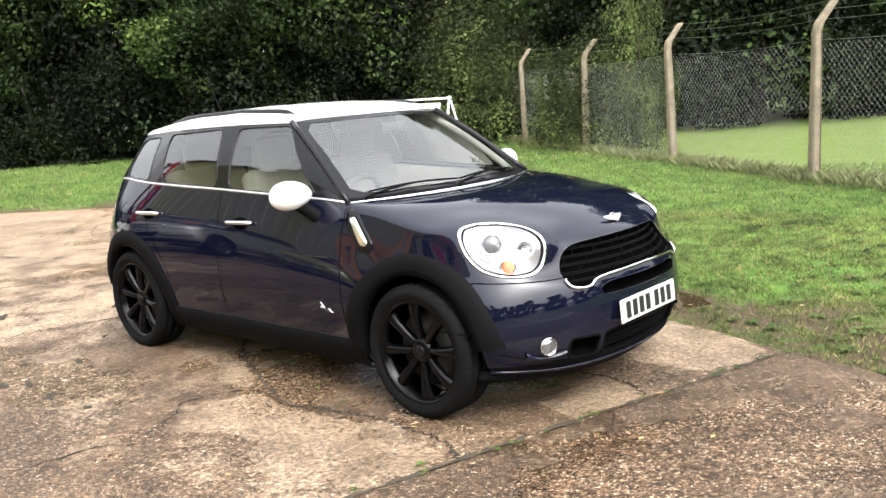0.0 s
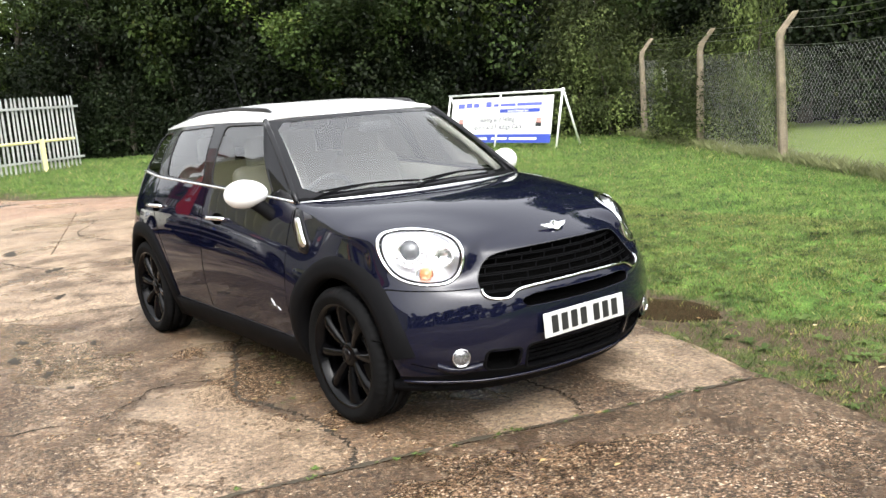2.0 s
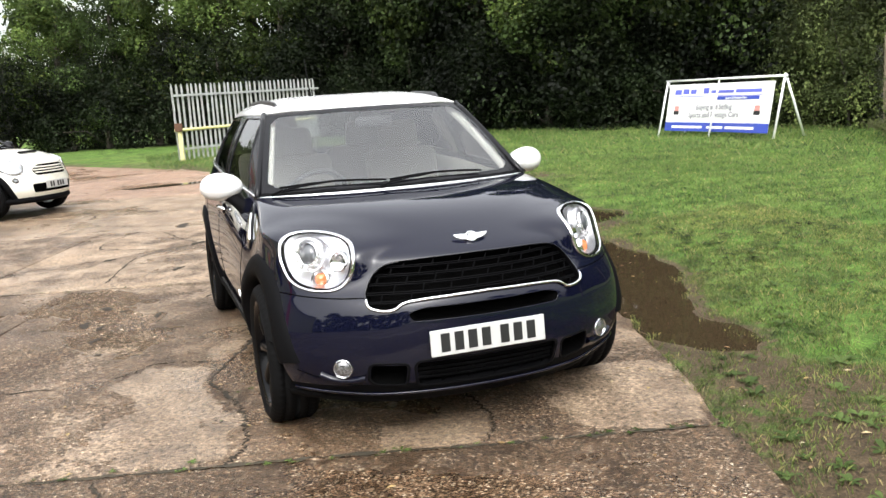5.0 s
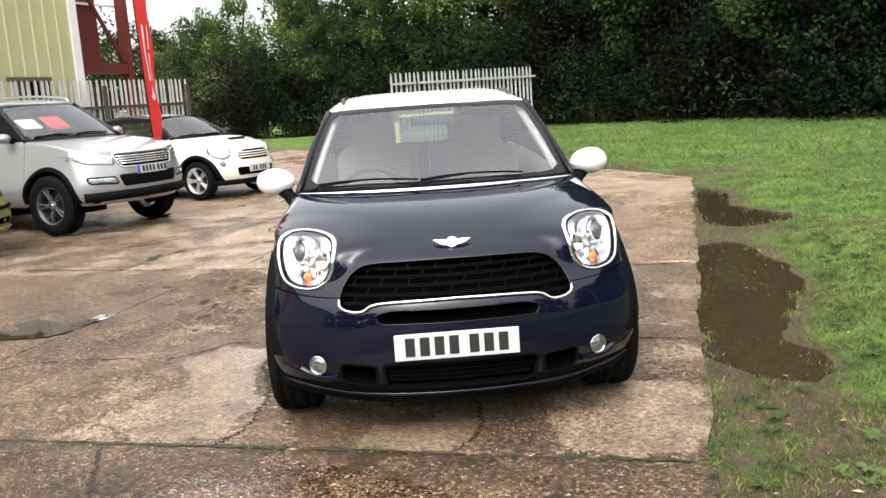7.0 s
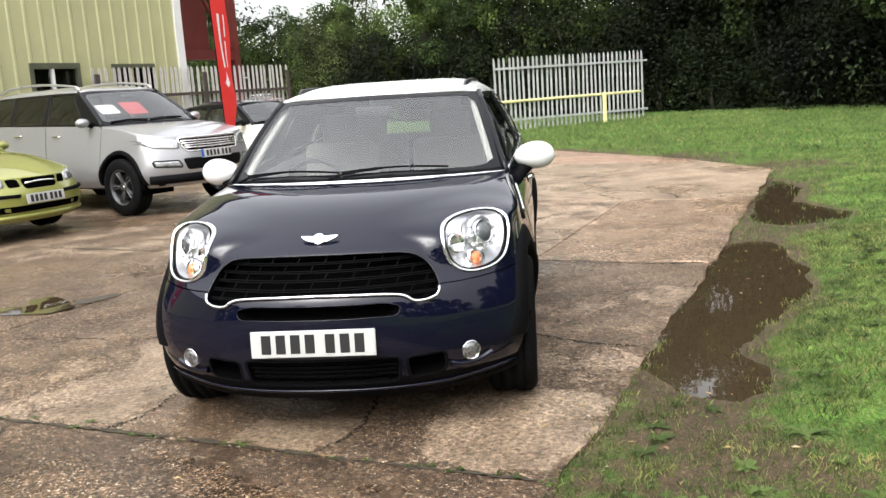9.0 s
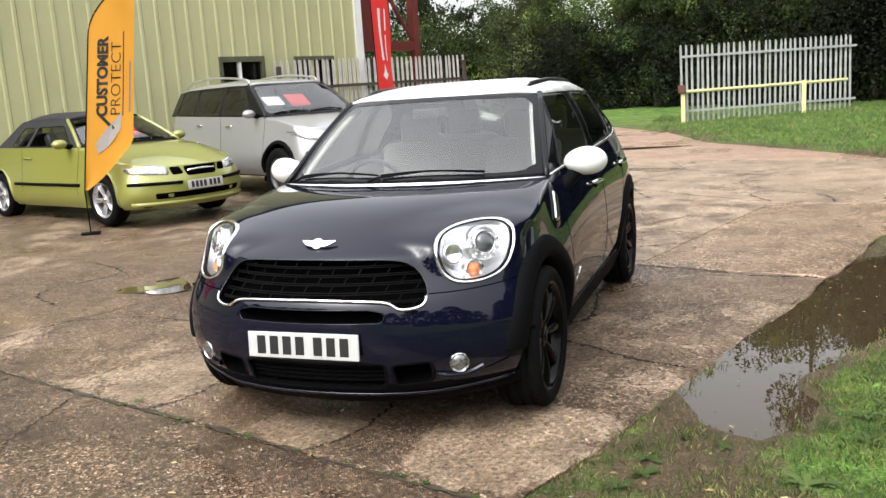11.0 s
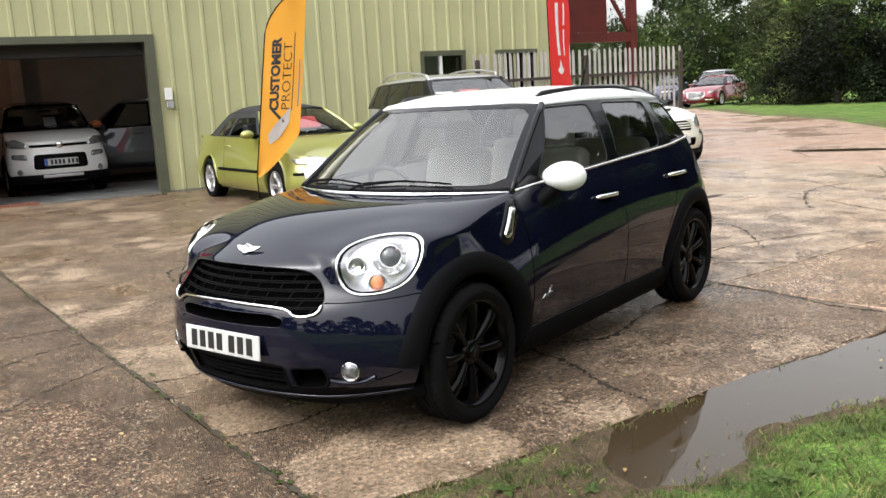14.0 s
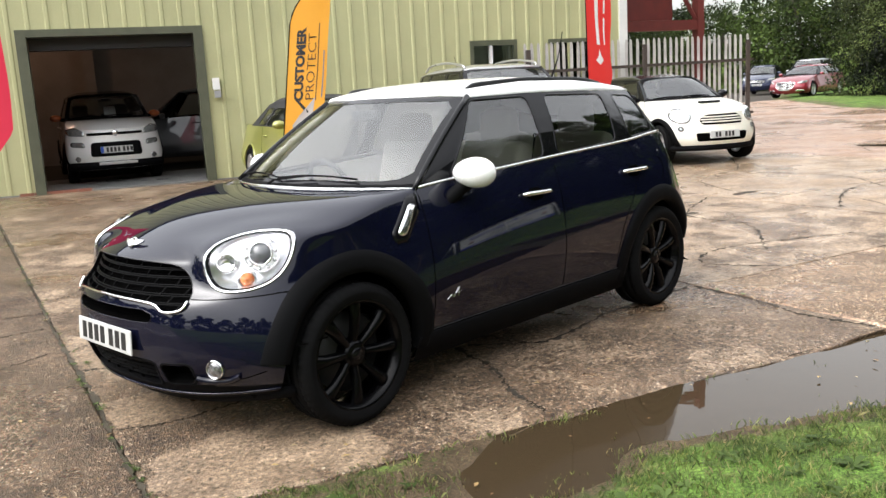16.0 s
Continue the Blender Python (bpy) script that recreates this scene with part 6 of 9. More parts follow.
def seat(car, x, y, mat, wide=0.5):
    bm = box_bm(0.5, wide, 0.16, (x + 0.1, y, 0.56), 0.05, 3)
    part("seat_cushion", bm, mat, car, "cream leather seat cushion", True)
    bm = box_bm(0.15, wide * 0.96, 0.62, (0, 0, 0.31), 0.05, 3)
    bmesh.ops.rotate(bm, cent=(0, 0, 0), matrix=Euler((0, radians(-16), 0)).to_matrix(), verts=bm.verts)
    bmesh.ops.translate(bm, vec=(x - 0.14, y, 0.56), verts=bm.verts)
    part("seat_back", bm, mat, car, "cream leather seat back", True)
    bm = box_bm(0.11, 0.26, 0.2, (x - 0.33, y, 1.24), 0.045, 3)
    part("headrest", bm, mat, car, "cream leather headrest", True)


def cabin(s, car, seats, right_hand=True):
    """Floor, dashboard, wheel, seats and door linings, as seen through the glass."""
    W = s["W"]
    c = s["cowl_c"]
    part("cabin_floor", box_bm(2.5, 2 * W - 0.3, 0.05, (-0.3, 0, 0.36)), CABIN, car)
    v = []
    for x, z in ((c[0] - 0.12, c[1] - 0.035), (c[0] - 0.3, c[1] - 0.03), (c[0] - 0.48, c[1] - 0.06), (c[0] - 0.52, c[1] - 0.16), (c[0] - 0.45, c[1] - 0.4)):
        for q in np.linspace(-1, 1, 9):
            v.append((x - 0.1 * q * q, q * (W - 0.17), z))
    obj("dashboard", v, grid_faces(5, 9), CABIN, car, "dark dashboard", True)
    for sgn in (1, -1):
        v = []
        for x in np.linspace(c[0] - 0.35, s["deck_x"] + 0.1, 10):
            yb, zb = lerp_table(x, s["shoulder_y"]) - 0.05, lerp_table(x, s["shoulder_z"]) - 0.02
            v += [(x, sgn * (yb + 0.02), 0.4), (x, sgn * (yb - 0.02), zb - 0.1), (x, sgn * yb, zb)]
        obj("door_lining", v, grid_faces(10, 3), PALECABIN if seats is LEATHER else CABIN, car, smooth=True)
    sy = -0.36 if right_hand else 0.36
    ring = [Vector((c[0] - 0.62 + 0.085 * math.sin(a), sy + 0.18 * math.cos(a), c[1] - 0.08 + 0.165 * math.sin(a))) for a in np.linspace(0, 2 * math.pi, 28, endpoint=False)]
    v, f = tube(ring, 0.016, 8, True)
    sw = obj("steering_wheel", v, f, CABIN, car, "dark steering wheel", True)
    part("steering_boss", box_bm(0.08, 0.13, 0.09, (c[0] - 0.6, sy, c[1] - 0.085), 0.025), CABIN, sw, smooth=True)
    for y in (-0.36, 0.36):
        seat(car, c[0] - 1.02, y, seats)
    bx = c[0] - 1.85
    for y in (-0.33, 0.33):
        seat(car, bx, y, seats, 0.6)
    m = part("interior_mirror", box_bm(0.03, 0.22, 0.06, (s["roof_front"][0] + 0.08, 0.0, s["roof_front"][1] - 0.09), 0.014), CABIN, car, smooth=True)
    return m


def number_plate(car, shell, y, z, tilt, x=None, blue=False, width=0.52, base=PLATEWHITE, groups=((-0.215, 4), (0.052, 3))):
    """A reflective plate with plain dark bars for its characters."""
    p = shell.front(y, z, 0.014) if x is None else Vector((x, y, z))
    bm = box_bm(0.008, width, 0.111, (0, 0, 0), 0.003, 1)
    pl = part("number_plate", bm, base, car, "white number plate with dark bars")
    pl.matrix_basis = Matrix.Translation(p) @ pose(0, 0, 0, 0, -tilt, 0)
    for start, count in groups:
        for k in range(count):
            part("plate_bar", box_bm(0.003, 0.04, 0.078, (0.0045, start + 0.061 * k + 0.02, 0.0), 0.0008, 1), INK, pl)
    if blue:
        part("plate_band", box_bm(0.003, 0.045, 0.105, (0.0045, -width / 2 + 0.024, 0), 0.0008, 1), simple("plate blue", (0.02, 0.08, 0.4), 0.4), pl)
    return pl


def arch_trim(car, shell, cx, R0, R1, cz, a0, a1, mat, lip=0.05):
    """A wheel-arch cladding band that follows the skin."""
    for sgn in (1, -1):
        v = []
        angs = np.linspace(a0, a1, 40)
        rows = [(R0, -lip), (R0, 0.012), ((R0 * 2 + R1) / 3, 0.02), ((R0 + R1 * 2) / 3, 0.016), (R1 - 0.006, 0.012), (R1, 0.0)]
        for r, lift in rows:
            for a in angs:
                x, z = cx + r * math.cos(radians(a)), cz + r * math.sin(radians(a))
                rr = max(r, R0 + 0.01)
                p = shell.side(cx + rr * math.cos(radians(a)), cz + rr * math.sin(radians(a)), sgn, 0)
                v.append((x, p.y + sgn * lift, z))
        obj("arch_trim", v, grid_faces(len(rows), len(angs)), mat, car, "matt black wheel-arch cladding", True)
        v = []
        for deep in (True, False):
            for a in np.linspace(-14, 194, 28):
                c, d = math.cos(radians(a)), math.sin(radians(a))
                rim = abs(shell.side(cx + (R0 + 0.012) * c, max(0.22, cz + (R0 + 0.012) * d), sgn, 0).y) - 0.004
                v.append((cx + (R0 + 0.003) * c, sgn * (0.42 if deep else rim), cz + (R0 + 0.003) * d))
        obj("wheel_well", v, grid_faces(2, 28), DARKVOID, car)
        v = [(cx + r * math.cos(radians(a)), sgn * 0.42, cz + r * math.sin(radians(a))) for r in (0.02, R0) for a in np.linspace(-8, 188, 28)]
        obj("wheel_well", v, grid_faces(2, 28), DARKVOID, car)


# ---- the dark blue five-door hatchback ----
HERO = dict(
    W=0.893, zb=0.205, sweep=1.0, bend=1.5, roll=3.2, bumper_row=0.72, nose_w=0.82,
    nose=[(0.2, 1.945), (0.26, 2.0), (0.36, 2.045), (0.5, 2.062), (0.6, 2.06), (0.645, 2.052), (0.68, 2.012), (0.73, 1.985), (0.8, 1.96), (0.9, 1.93)],
    nose_top=[(0, 0.815), (0.54, 0.81), (0.7, 0.82), (0.83, 0.85), (0.93, 0.88), (1.0, 0.9)],
    tail=[(0.2, -1.93), (0.45, -2.03), (0.65, -2.03), (0.8, -1.97), (1.0, -1.9), (1.2, -1.82)],
    columns=[1.37, 1.22, 1.06, 0.93, 0.80, 0.46, 0.12, -0.235, -0.5, -0.76, -1.0, -1.2, -1.4, -1.55],
    plan=[(1.4, 0.995), (1.2, 1.0), (0.8, 0.995), (0.1, 0.992), (-0.6, 0.993), (-1.2, 1.0), (-1.45, 0.985), (-1.6, 0.96)],
    shoulder_z=[(1.42, 0.9), (1.2, 0.945), (1.06, 0.975), (0.93, 1.0), (0.80, 1.02), (0.7, 1.03), (-0.22, 1.078), (-1.07, 1.11), (-1.44, 1.135), (-2, 1.14)],
    shoulder_y=[(1.42, 0.82), (1.2, 0.815), (1.06, 0.79), (0.8, 0.762), (0.46, 0.78), (0.12, 0.796), (-0.235, 0.806), (-0.8, 0.807), (-1.07, 0.8), (-1.44, 0.755), (-1.6, 0.7)],
    cowl_c=(1.03, 1.022), cowl_k=(0.80, 0.745), doors=((-0.235, 0.80), (-1.0, -0.235)),
    roof_front=(0.34, 1.45), roof_corner=(0.21, 0.592, 1.437), roof_rear_corner=(-1.43, 0.55, 1.415), roof_rear=(-1.56, 1.43), roof_y=0.632,
    roof_edge=[(0.21, 1.437), (-0.3, 1.444), (-0.9, 1.434), (-1.43, 1.412)],
    roof_line=[(0.34, 1.452), (0.2, 1.487), (0.0, 1.515), (-0.35, 1.535), (-0.8, 1.525), (-1.2, 1.492), (-1.45, 1.455), (-1.6, 1.43)],
    bow=0.022, roof_pow=6.0, pale_pillars=True, pillar_r=0.017, deck_x=-1.55, roof_label="white painted roof",
    windows=[
        [(0.55, 1.047), (-0.185, 1.088), (-0.225, 1.416), (0.215, 1.413)],
        [(-0.31, 1.092), (-0.915, 1.12), (-0.965, 1.4), (-0.38, 1.417)],
        [(-1.09, 1.128), (-1.43, 1.147), (-1.385, 1.375), (-1.12, 1.39)],
    ],
)


def ellipse(cy, cz, ry, rz, n=40, power=2.0, tilt=0.0):
    out = []
    for a in np.linspace(0, 2 * math.pi, n, endpoint=False):
        c, s = math.cos(a), math.sin(a)
        u, v = ry * abs(c) ** (2 / power) * (1 if c > 0 else -1), rz * abs(s) ** (2 / power) * (1 if s > 0 else -1)
        out.append((cy + u * math.cos(tilt) - v * math.sin(tilt), cz + u * math.sin(tilt) + v * math.cos(tilt)))
    return out


LAMP_C, LAMP_N = Vector((1.697, 0.656, 0.82)), Vector((0.691, 0.685, 0.23)).normalized()
LAMP_OUT = [(-0.199, 0.0), (-0.167, 0.064), (-0.093, 0.106), (0.012, 0.128), (0.114, 0.13), (0.183, 0.11), (0.2, 0.059), (0.18, -0.013), (0.131, -0.081), (0.064, -0.122), (-0.03, -0.142), (-0.128, -0.134), (-0.183, -0.086)]


class LampFace:
    """The oblique plane of a headlamp; places on it follow the car's skin."""

    def __init__(self, shell, sgn):
        self.n = Vector((LAMP_N.x, LAMP_N.y * sgn, LAMP_N.z))
        h = Vector((-LAMP_N.y, LAMP_N.x, 0)).normalized()
        w = LAMP_N.cross(h).normalized()
        self.h, self.w = Vector((h.x, h.y * sgn, h.z)), Vector((w.x, w.y * sgn, w.z))
        self.c = Vector((LAMP_C.x, LAMP_C.y * sgn, LAMP_C.z))
        self.tree = shell.tree
        self.loop = spline(LAMP_OUT, 4, True)

    def skin(self, u, v):
        p = self.c + self.h * u + self.w * v
        hit = self.tree.ray_cast(p + self.n * 0.25, -self.n)[0]
        return 0.0 if hit is None else max(-0.09, min(0.09, (hit - p).dot(self.n)))

    def at(self, u, v, d=0.0, follow=1.0):
        return self.c + self.h * u + self.w * v + self.n * (d + follow * self.skin(u, v) + (1 - follow) * self.skin(0, 0))

    def ring(self, k, d, follow=1.0):
        return [self.at(u * k, v * k, d, follow) for u, v in self.loop]

    def disc(self, u, v, rings, m=24, follow=0.4):
        out = []
        for r, d in rings:
            out += [self.c + self.h * (u + r * math.cos(a)) + self.w * (v + r * math.sin(a)) + self.n * (d + self.skin(u, v) * follow + self.skin(0, 0) * (1 - follow)) for a in np.linspace(0, 2 * math.pi, m, endpoint=False)]
        return out, grid_faces(len(rings), m, True)

    def open_skin(self, shell, k=0.95):
        """Takes the skin out of the lamp's outline and snaps the edge to it."""
        loop = [tuple(q * k) for q in self.loop]
        rel = shell.V - np.array(self.c)
        uv = np.stack([rel @ np.array(self.h), rel @ np.array(self.w)], 1)
        off = np.abs(rel @ np.array(self.n)) < 0.16
        cen = np.array([uv[list(f)].mean(0) for f in shell.F])
        near = np.array([off[list(f)].all() for f in shell.F])
        test = inside(cen[:, 0], cen[:, 1], loop) & near
        F = [f for f, t in zip(shell.F, test) if not t]
        gone = {i for f, t in zip(shell.F, test) if t for i in f}
        left = {i for f in F for i in f}
        shell.K = [q for q, t in zip(shell.K, test) if not t]
        shell.F = F
        for i in gone & left:
            c, d = outline_hit(uv[i], loop)
            if d < 0.05:
                shell.V[i] = self.at(c[0], c[1])


def lamp_unit(car, face, label):
    """A headlamp: chrome surround, bowl, projector, indicator and cover."""
    m = len(face.loop)
    rings = [face.ring(k, d) for k, d in ((1.0, -0.008), (0.995, 0.003), (0.98, 0.008), (0.95, 0.009), (0.92, 0.004), (0.89, -0.012))]
    body = obj("headlamp", [p for r in rings for p in r], grid_faces(len(rings), m, True), CHROME, car, label, True)
    rings = [face.ring(k, d) for k, d in ((0.9, 0.003), (0.88, 0.002), (0.865, -0.016))]
    obj("seal", [p for r in rings for p in r], grid_faces(3, m, True), GLOSSBLACK, body, "thin black seal", True)
    rings = [face.ring(k, d, g) for k, d, g in ((0.875, -0.012, 1.0), (0.83, -0.04, 0.9), (0.66, -0.062, 0.6), (0.4, -0.075, 0.4), (0.02, -0.078, 0.4))]
    obj("reflector", [p for r in rings for p in r], grid_faces(5, m, True), REFLECTOR, body, "silvery reflector bowl", True)
    u, v = 0.045, 0.02
    for nm, rr, mat in (
        ("projector_barrel", ((0.078, -0.075), (0.074, -0.04), (0.062, -0.03), (0.054, -0.045)), REFLECTOR),
        ("projector_ring", ((0.056, -0.05), (0.055, -0.024), (0.046, -0.02), (0.043, -0.028)), CHROME),
        ("projector_lens", ((0.044, -0.03), (0.038, -0.018), (0.024, -0.01), (0.0005, -0.007)), LENS),
    ):
        vv, ff = face.disc(u, v, rr, 28)
        obj(nm, vv, ff, mat, body, smooth=True)
    for k in range(10):
        a = 2 * math.pi * (k + 0.3) / 10
        vv, ff = face.disc(u + 0.066 * math.cos(a), v + 0.066 * math.sin(a), ((0.0095, -0.034), (0.008, -0.027), (0.004, -0.025), (0.0003, -0.0245)), 10)
        obj("lamp_cell", vv, ff, CELL, body, smooth=True)
    vv, ff = face.disc(-0.02, -0.086, ((0.03, -0.06), (0.028, -0.036), (0.019, -0.024), (0.0005, -0.02)), 20)
    obj("indicator", vv, ff, AMBER, body, "orange indicator bulb", True)
    vv, ff = face.disc(-0.02, -0.086, ((0.044, -0.065), (0.042, -0.03), (0.037, -0.032)), 20)
    obj("indicator_cup", vv, ff, CHROME, body, smooth=True)
    vv, ff = face.disc(-0.105, -0.01, ((0.05, -0.07), (0.046, -0.035), (0.036, -0.03), (0.03, -0.055), (0.0005, -0.06)), 20)
    obj("side_reflector", vv, ff, CHROME, body, smooth=True)
    cover = []
    for k in (0.89, 0.7, 0.45, 0.2, 0.01):
        cover += face.ring(k, 0.003 + 0.012 * (1 - (k / 0.89) ** 2))
    p = obj("lamp_cover", cover, grid_faces(5, m, True), CLEAR, body, "clear domed cover", True)
    p.visible_shadow = False
    return body


FOGLENS = simple("pale fog lamp lens", (0.2, 0.2, 0.2), 0.12, 0.7, 0.6, 60, 120, 0, 0.5)
LENS = simple("projector glass", (0.06, 0.065, 0.07), 0.05, 0.0, 0.1, 5, 100, 0, 1.0)
CELL = simple("lamp cell glass", (0.5, 0.5, 0.5), 0.15, 0.6, 0.1, 5, 100, 0, 0.5)


def round_lamp(car, p, n, r, name, label, mat=REFLECTOR):
    n = Vector(n).normalized()
    h = Vector((0, 0, 1)).cross(n).normalized()
    w = n.cross(h)
    v = []
    for rr, d in ((1.06, -0.09), (1.06, 0.0), (1.0, 0.006), (0.93, 0.003), (0.91, -0.006)):
        v += [p + h * (r * rr * math.cos(a)) + w * (r * rr * math.sin(a)) + n * d for a in np.linspace(0, 2 * math.pi, 28, endpoint=False)]
    body = obj(name, v, grid_faces(5, 28, True), CHROME, car, label, True)
    v = []
    for rr, d in ((0.93, -0.002), (0.75, 0.004), (0.4, 0.009), (0.01, 0.011)):
        v += [p + h * (r * rr * math.cos(a)) + w * (r * rr * math.sin(a)) + n * d for a in np.linspace(0, 2 * math.pi, 28, endpoint=False)]
    obj("lens", v, grid_faces(4, 28, True), mat, body, "pale fluted lens", True)
    return body


def mesh_grille(car, shell, poly, depth, rows, pitch, mat, name="grille", stagger=True, bars=0.0045):
    """A dark honeycomb of flat bars set back inside an outline."""
    p = np.array(poly)
    y0, y1, z0, z1 = p[:, 0].min(), p[:, 0].max(), p[:, 1].min(), p[:, 1].max()
    put = shell.front
    c = np.mean(p, 0)
    v, f = [], []
    n = len(poly)
    for k in (1.03, 0.5):
        v += [put(u, w, -depth) for u, w in c + (p - c) * k]
    v.append(put(c[0], c[1], -depth))
    f = grid_faces(2, n, True) + [(n + i, n + (i + 1) % n, 2 * n) for i in range(n)]
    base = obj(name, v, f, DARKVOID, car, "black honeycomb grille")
    a, b = [put(u, w, 0.0) for u, w in poly], [put(u, w, -depth) for u, w in poly]
    vv, ff = strip_between(a, b)
    obj("recess", vv, ff, GRILLE, base)
    verts, faces = [], []

    def bar(y_a, z_a, y_b, z_b, steps):
        k = len(verts)
        pts = []
        for t in np.linspace(0, 1, steps):
            y, z = y_a + (y_b - y_a) * t, z_a + (z_b - z_a) * t
            pts.append(put(y, z, -0.018))
        vv, ff = tube(pts, bars, 4)
        verts.extend(vv)
        faces.extend(tuple(i + k for i in q) for q in ff)

    lines = np.linspace(z0, z1, rows + 2)[1:-1]
    spans = []
    for z in lines:
        ys = [y for y in np.linspace(y0, y1, 121) if inside(np.array([y]), np.array([z]), [tuple(q) for q in poly])[0]]
        spans.append((min(ys), max(ys)) if ys else None)
        if ys:
            bar(min(ys), z, max(ys), z, 15)
            bar(min(ys), z + 0.007, max(ys), z + 0.007, 15)
    edges = [z0] + list(lines) + [z1]
    for r in range(len(edges) - 1):
        za, zb = edges[r], edges[r + 1]
        y = y0 + (pitch / 2 if r % 2 and stagger else 0)
        while y < y1:
            zm = (za + zb) / 2
            if inside(np.array([y]), np.array([zm]), [tuple(q) for q in poly])[0] and inside(np.array([y]), np.array([za + 0.01]), [tuple(q) for q in poly])[0] and inside(np.array([y]), np.array([zb - 0.01]), [tuple(q) for q in poly])[0]:
                bar(y - 0.008, za, y + 0.008, zb, 2)
            y += pitch
    obj("grille_mesh", verts, faces, mat, base)
    return base


def fit_panels(car, shell, paint, names, labels):
    for ks, nm in names:
        for sgn in (1, -1) if nm.endswith("door") else (0,):
            v, f = shell.panel(ks, sgn)
            if f:
                o = obj(nm, v, f, paint, car, labels.get(nm, ""), True)
                flat = o.data.vertex_normals
                soft = [Vector(shell.shade(q)) for q in v]
                soft = [n if abs(n.dot(flat[k].vector)) > 0.7 else Vector(flat[k].vector) * (1 if n.dot(flat[k].vector) > 0 else -1) for k, n in enumerate(soft)]
                o.data.normals_split_custom_set_from_vertices([tuple(n) for n in soft])


def build_hero():
    s = HERO
    car = thing("car", "dark blue metallic five-door hatchback with white roof and mirrors", "car", Matrix.Identity(4))
    sh = Shell(s, 3)
    across = Vector((-LAMP_N.y, LAMP_N.x, 0)).normalized()
    sh.swell(LAMP_C, LAMP_N, across, LAMP_N.cross(across), 0.2, 0.14)
    R, fx = 0.328, 1.2975
    for cx in (fx, -fx):
        ring = [(cx + 0.385 * math.cos(a), R + 0.385 * math.sin(a)) for a in np.linspace(0, 2 * math.pi, 60, endpoint=False)]
        sh.cut(ring, "side", lambda c: np.abs(c[:, 1]) > 0.4)
    # outlines on the nose, seen from ahead
    gr = spline([(0, 0.812), (0.2, 0.808), (0.36, 0.797), (0.43, 0.765), (0.475, 0.71), (0.495, 0.66), (0.485, 0.63), (0.44, 0.617), (0.395, 0.62), (0.36, 0.64), (0.3, 0.65), (0.15, 0.657), (0, 0.66)], 4)
    grille = gr + [np.array((-u, v)) for u, v in reversed(gr[1:-1])]
    slot = rounded([(-0.33, 0.566), (0.33, 0.566), (0.345, 0.6), (0.28, 0.618), (-0.28, 0.618), (-0.345, 0.6)], 0.025)
    low = rounded([(-0.31, 0.275), (0.31, 0.275), (0.325, 0.385), (-0.325, 0.385)], 0.025)
    duct = rounded([(0.365, 0.288), (0.48, 0.297), (0.505, 0.318), (0.505, 0.386), (0.36, 0.378)], 0.02)
    ductm = [np.array((-u, v)) for u, v in reversed(duct)]
    for o in (grille, slot, low, duct, ductm):
        sh.cut(o, "front", lambda c: c[:, 0] > 1.5, 0.03)
    faces = [LampFace(sh, sgn) for sgn in (1, -1)]
    for face in faces:
        face.open_skin(sh)
    cen = np.array([sh.V[list(f)].mean(0) for f in sh.F])
    sh.K = [5 if c[0] > 1.45 and c[2] < 0.29 else k for k, c in zip(sh.K, cen)]
    v, f = sh.panel((5,))
    obj("bumper_skirt", v, f, PLASTIC, car, "matt black lower bumper", True)
    fit_panels(car, sh, NAVY, [((0,), "body"), ((1,), "bonnet"), ((2,), "front_bumper"), ((3,), "front_door"), ((4,), "rear_door")], {"body": "dark blue metallic bodywork", "bonnet": "dark blue domed bonnet"})
    # underside and sills; the near-black boxes are added to block light
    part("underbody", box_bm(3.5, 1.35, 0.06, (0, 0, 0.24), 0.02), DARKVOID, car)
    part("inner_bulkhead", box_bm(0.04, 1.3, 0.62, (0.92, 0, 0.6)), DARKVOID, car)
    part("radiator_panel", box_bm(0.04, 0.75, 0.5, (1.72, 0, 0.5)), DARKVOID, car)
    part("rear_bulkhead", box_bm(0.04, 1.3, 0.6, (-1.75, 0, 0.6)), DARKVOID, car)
    for sgn in (1, -1):
        xs, zs = np.linspace(-0.93, 0.93, 40), [(0.17, -0.05), (0.185, 0.004), (0.25, 0.014), (0.315, 0.016), (0.325, 0.004)]
        v = [tuple(sh.side(x, max(z, 0.215), sgn, 0) + Vector((0, sgn * d, z - max(z, 0.215)))) for z, d in zs for x in xs]
        obj("sill", v, grid_faces(5, 40), PLASTIC, car, "matt black sill", True)
        v, f = tube([sh.side(x, 0.333, sgn, 0.003) for x in np.linspace(-0.9, 0.9, 30)], 0.0022, 5)
        obj("sill_trim", v, f, RAIL, car, smooth=True)
    arch_trim(car, sh, fx, 0.374, 0.474, R, 8, 190, PLASTIC)
    arch_trim(car, sh, -fx, 0.374, 0.474, R, -10, 172, PLASTIC)
    # shut lines
    lines = []
    for sgn in (1, -1):
        sd = lambda u, v, l, g=sgn: sh.side(u, v, g, l)
        lines += [line_on(sd, [(0.80, 1.01), (0.812, 0.8), (0.82, 0.55), (0.825, 0.37)], -0.001)]
        lines += [line_on(sd, [(-0.235, 1.07), (-0.245, 0.8), (-0.25, 0.55), (-0.255, 0.345)], -0.001)]
        lines += [line_on(sd, [(-1.03, 1.1), (-1.06, 0.98), (-1.03, 0.86), (-0.96, 0.75), (-0.85, 0.6), (-0.8, 0.4)], -0.001)]
        lines += [line_on(sd, [(1.66, 0.68), (1.55, 0.675), (1.46, 0.665)], -0.001)]
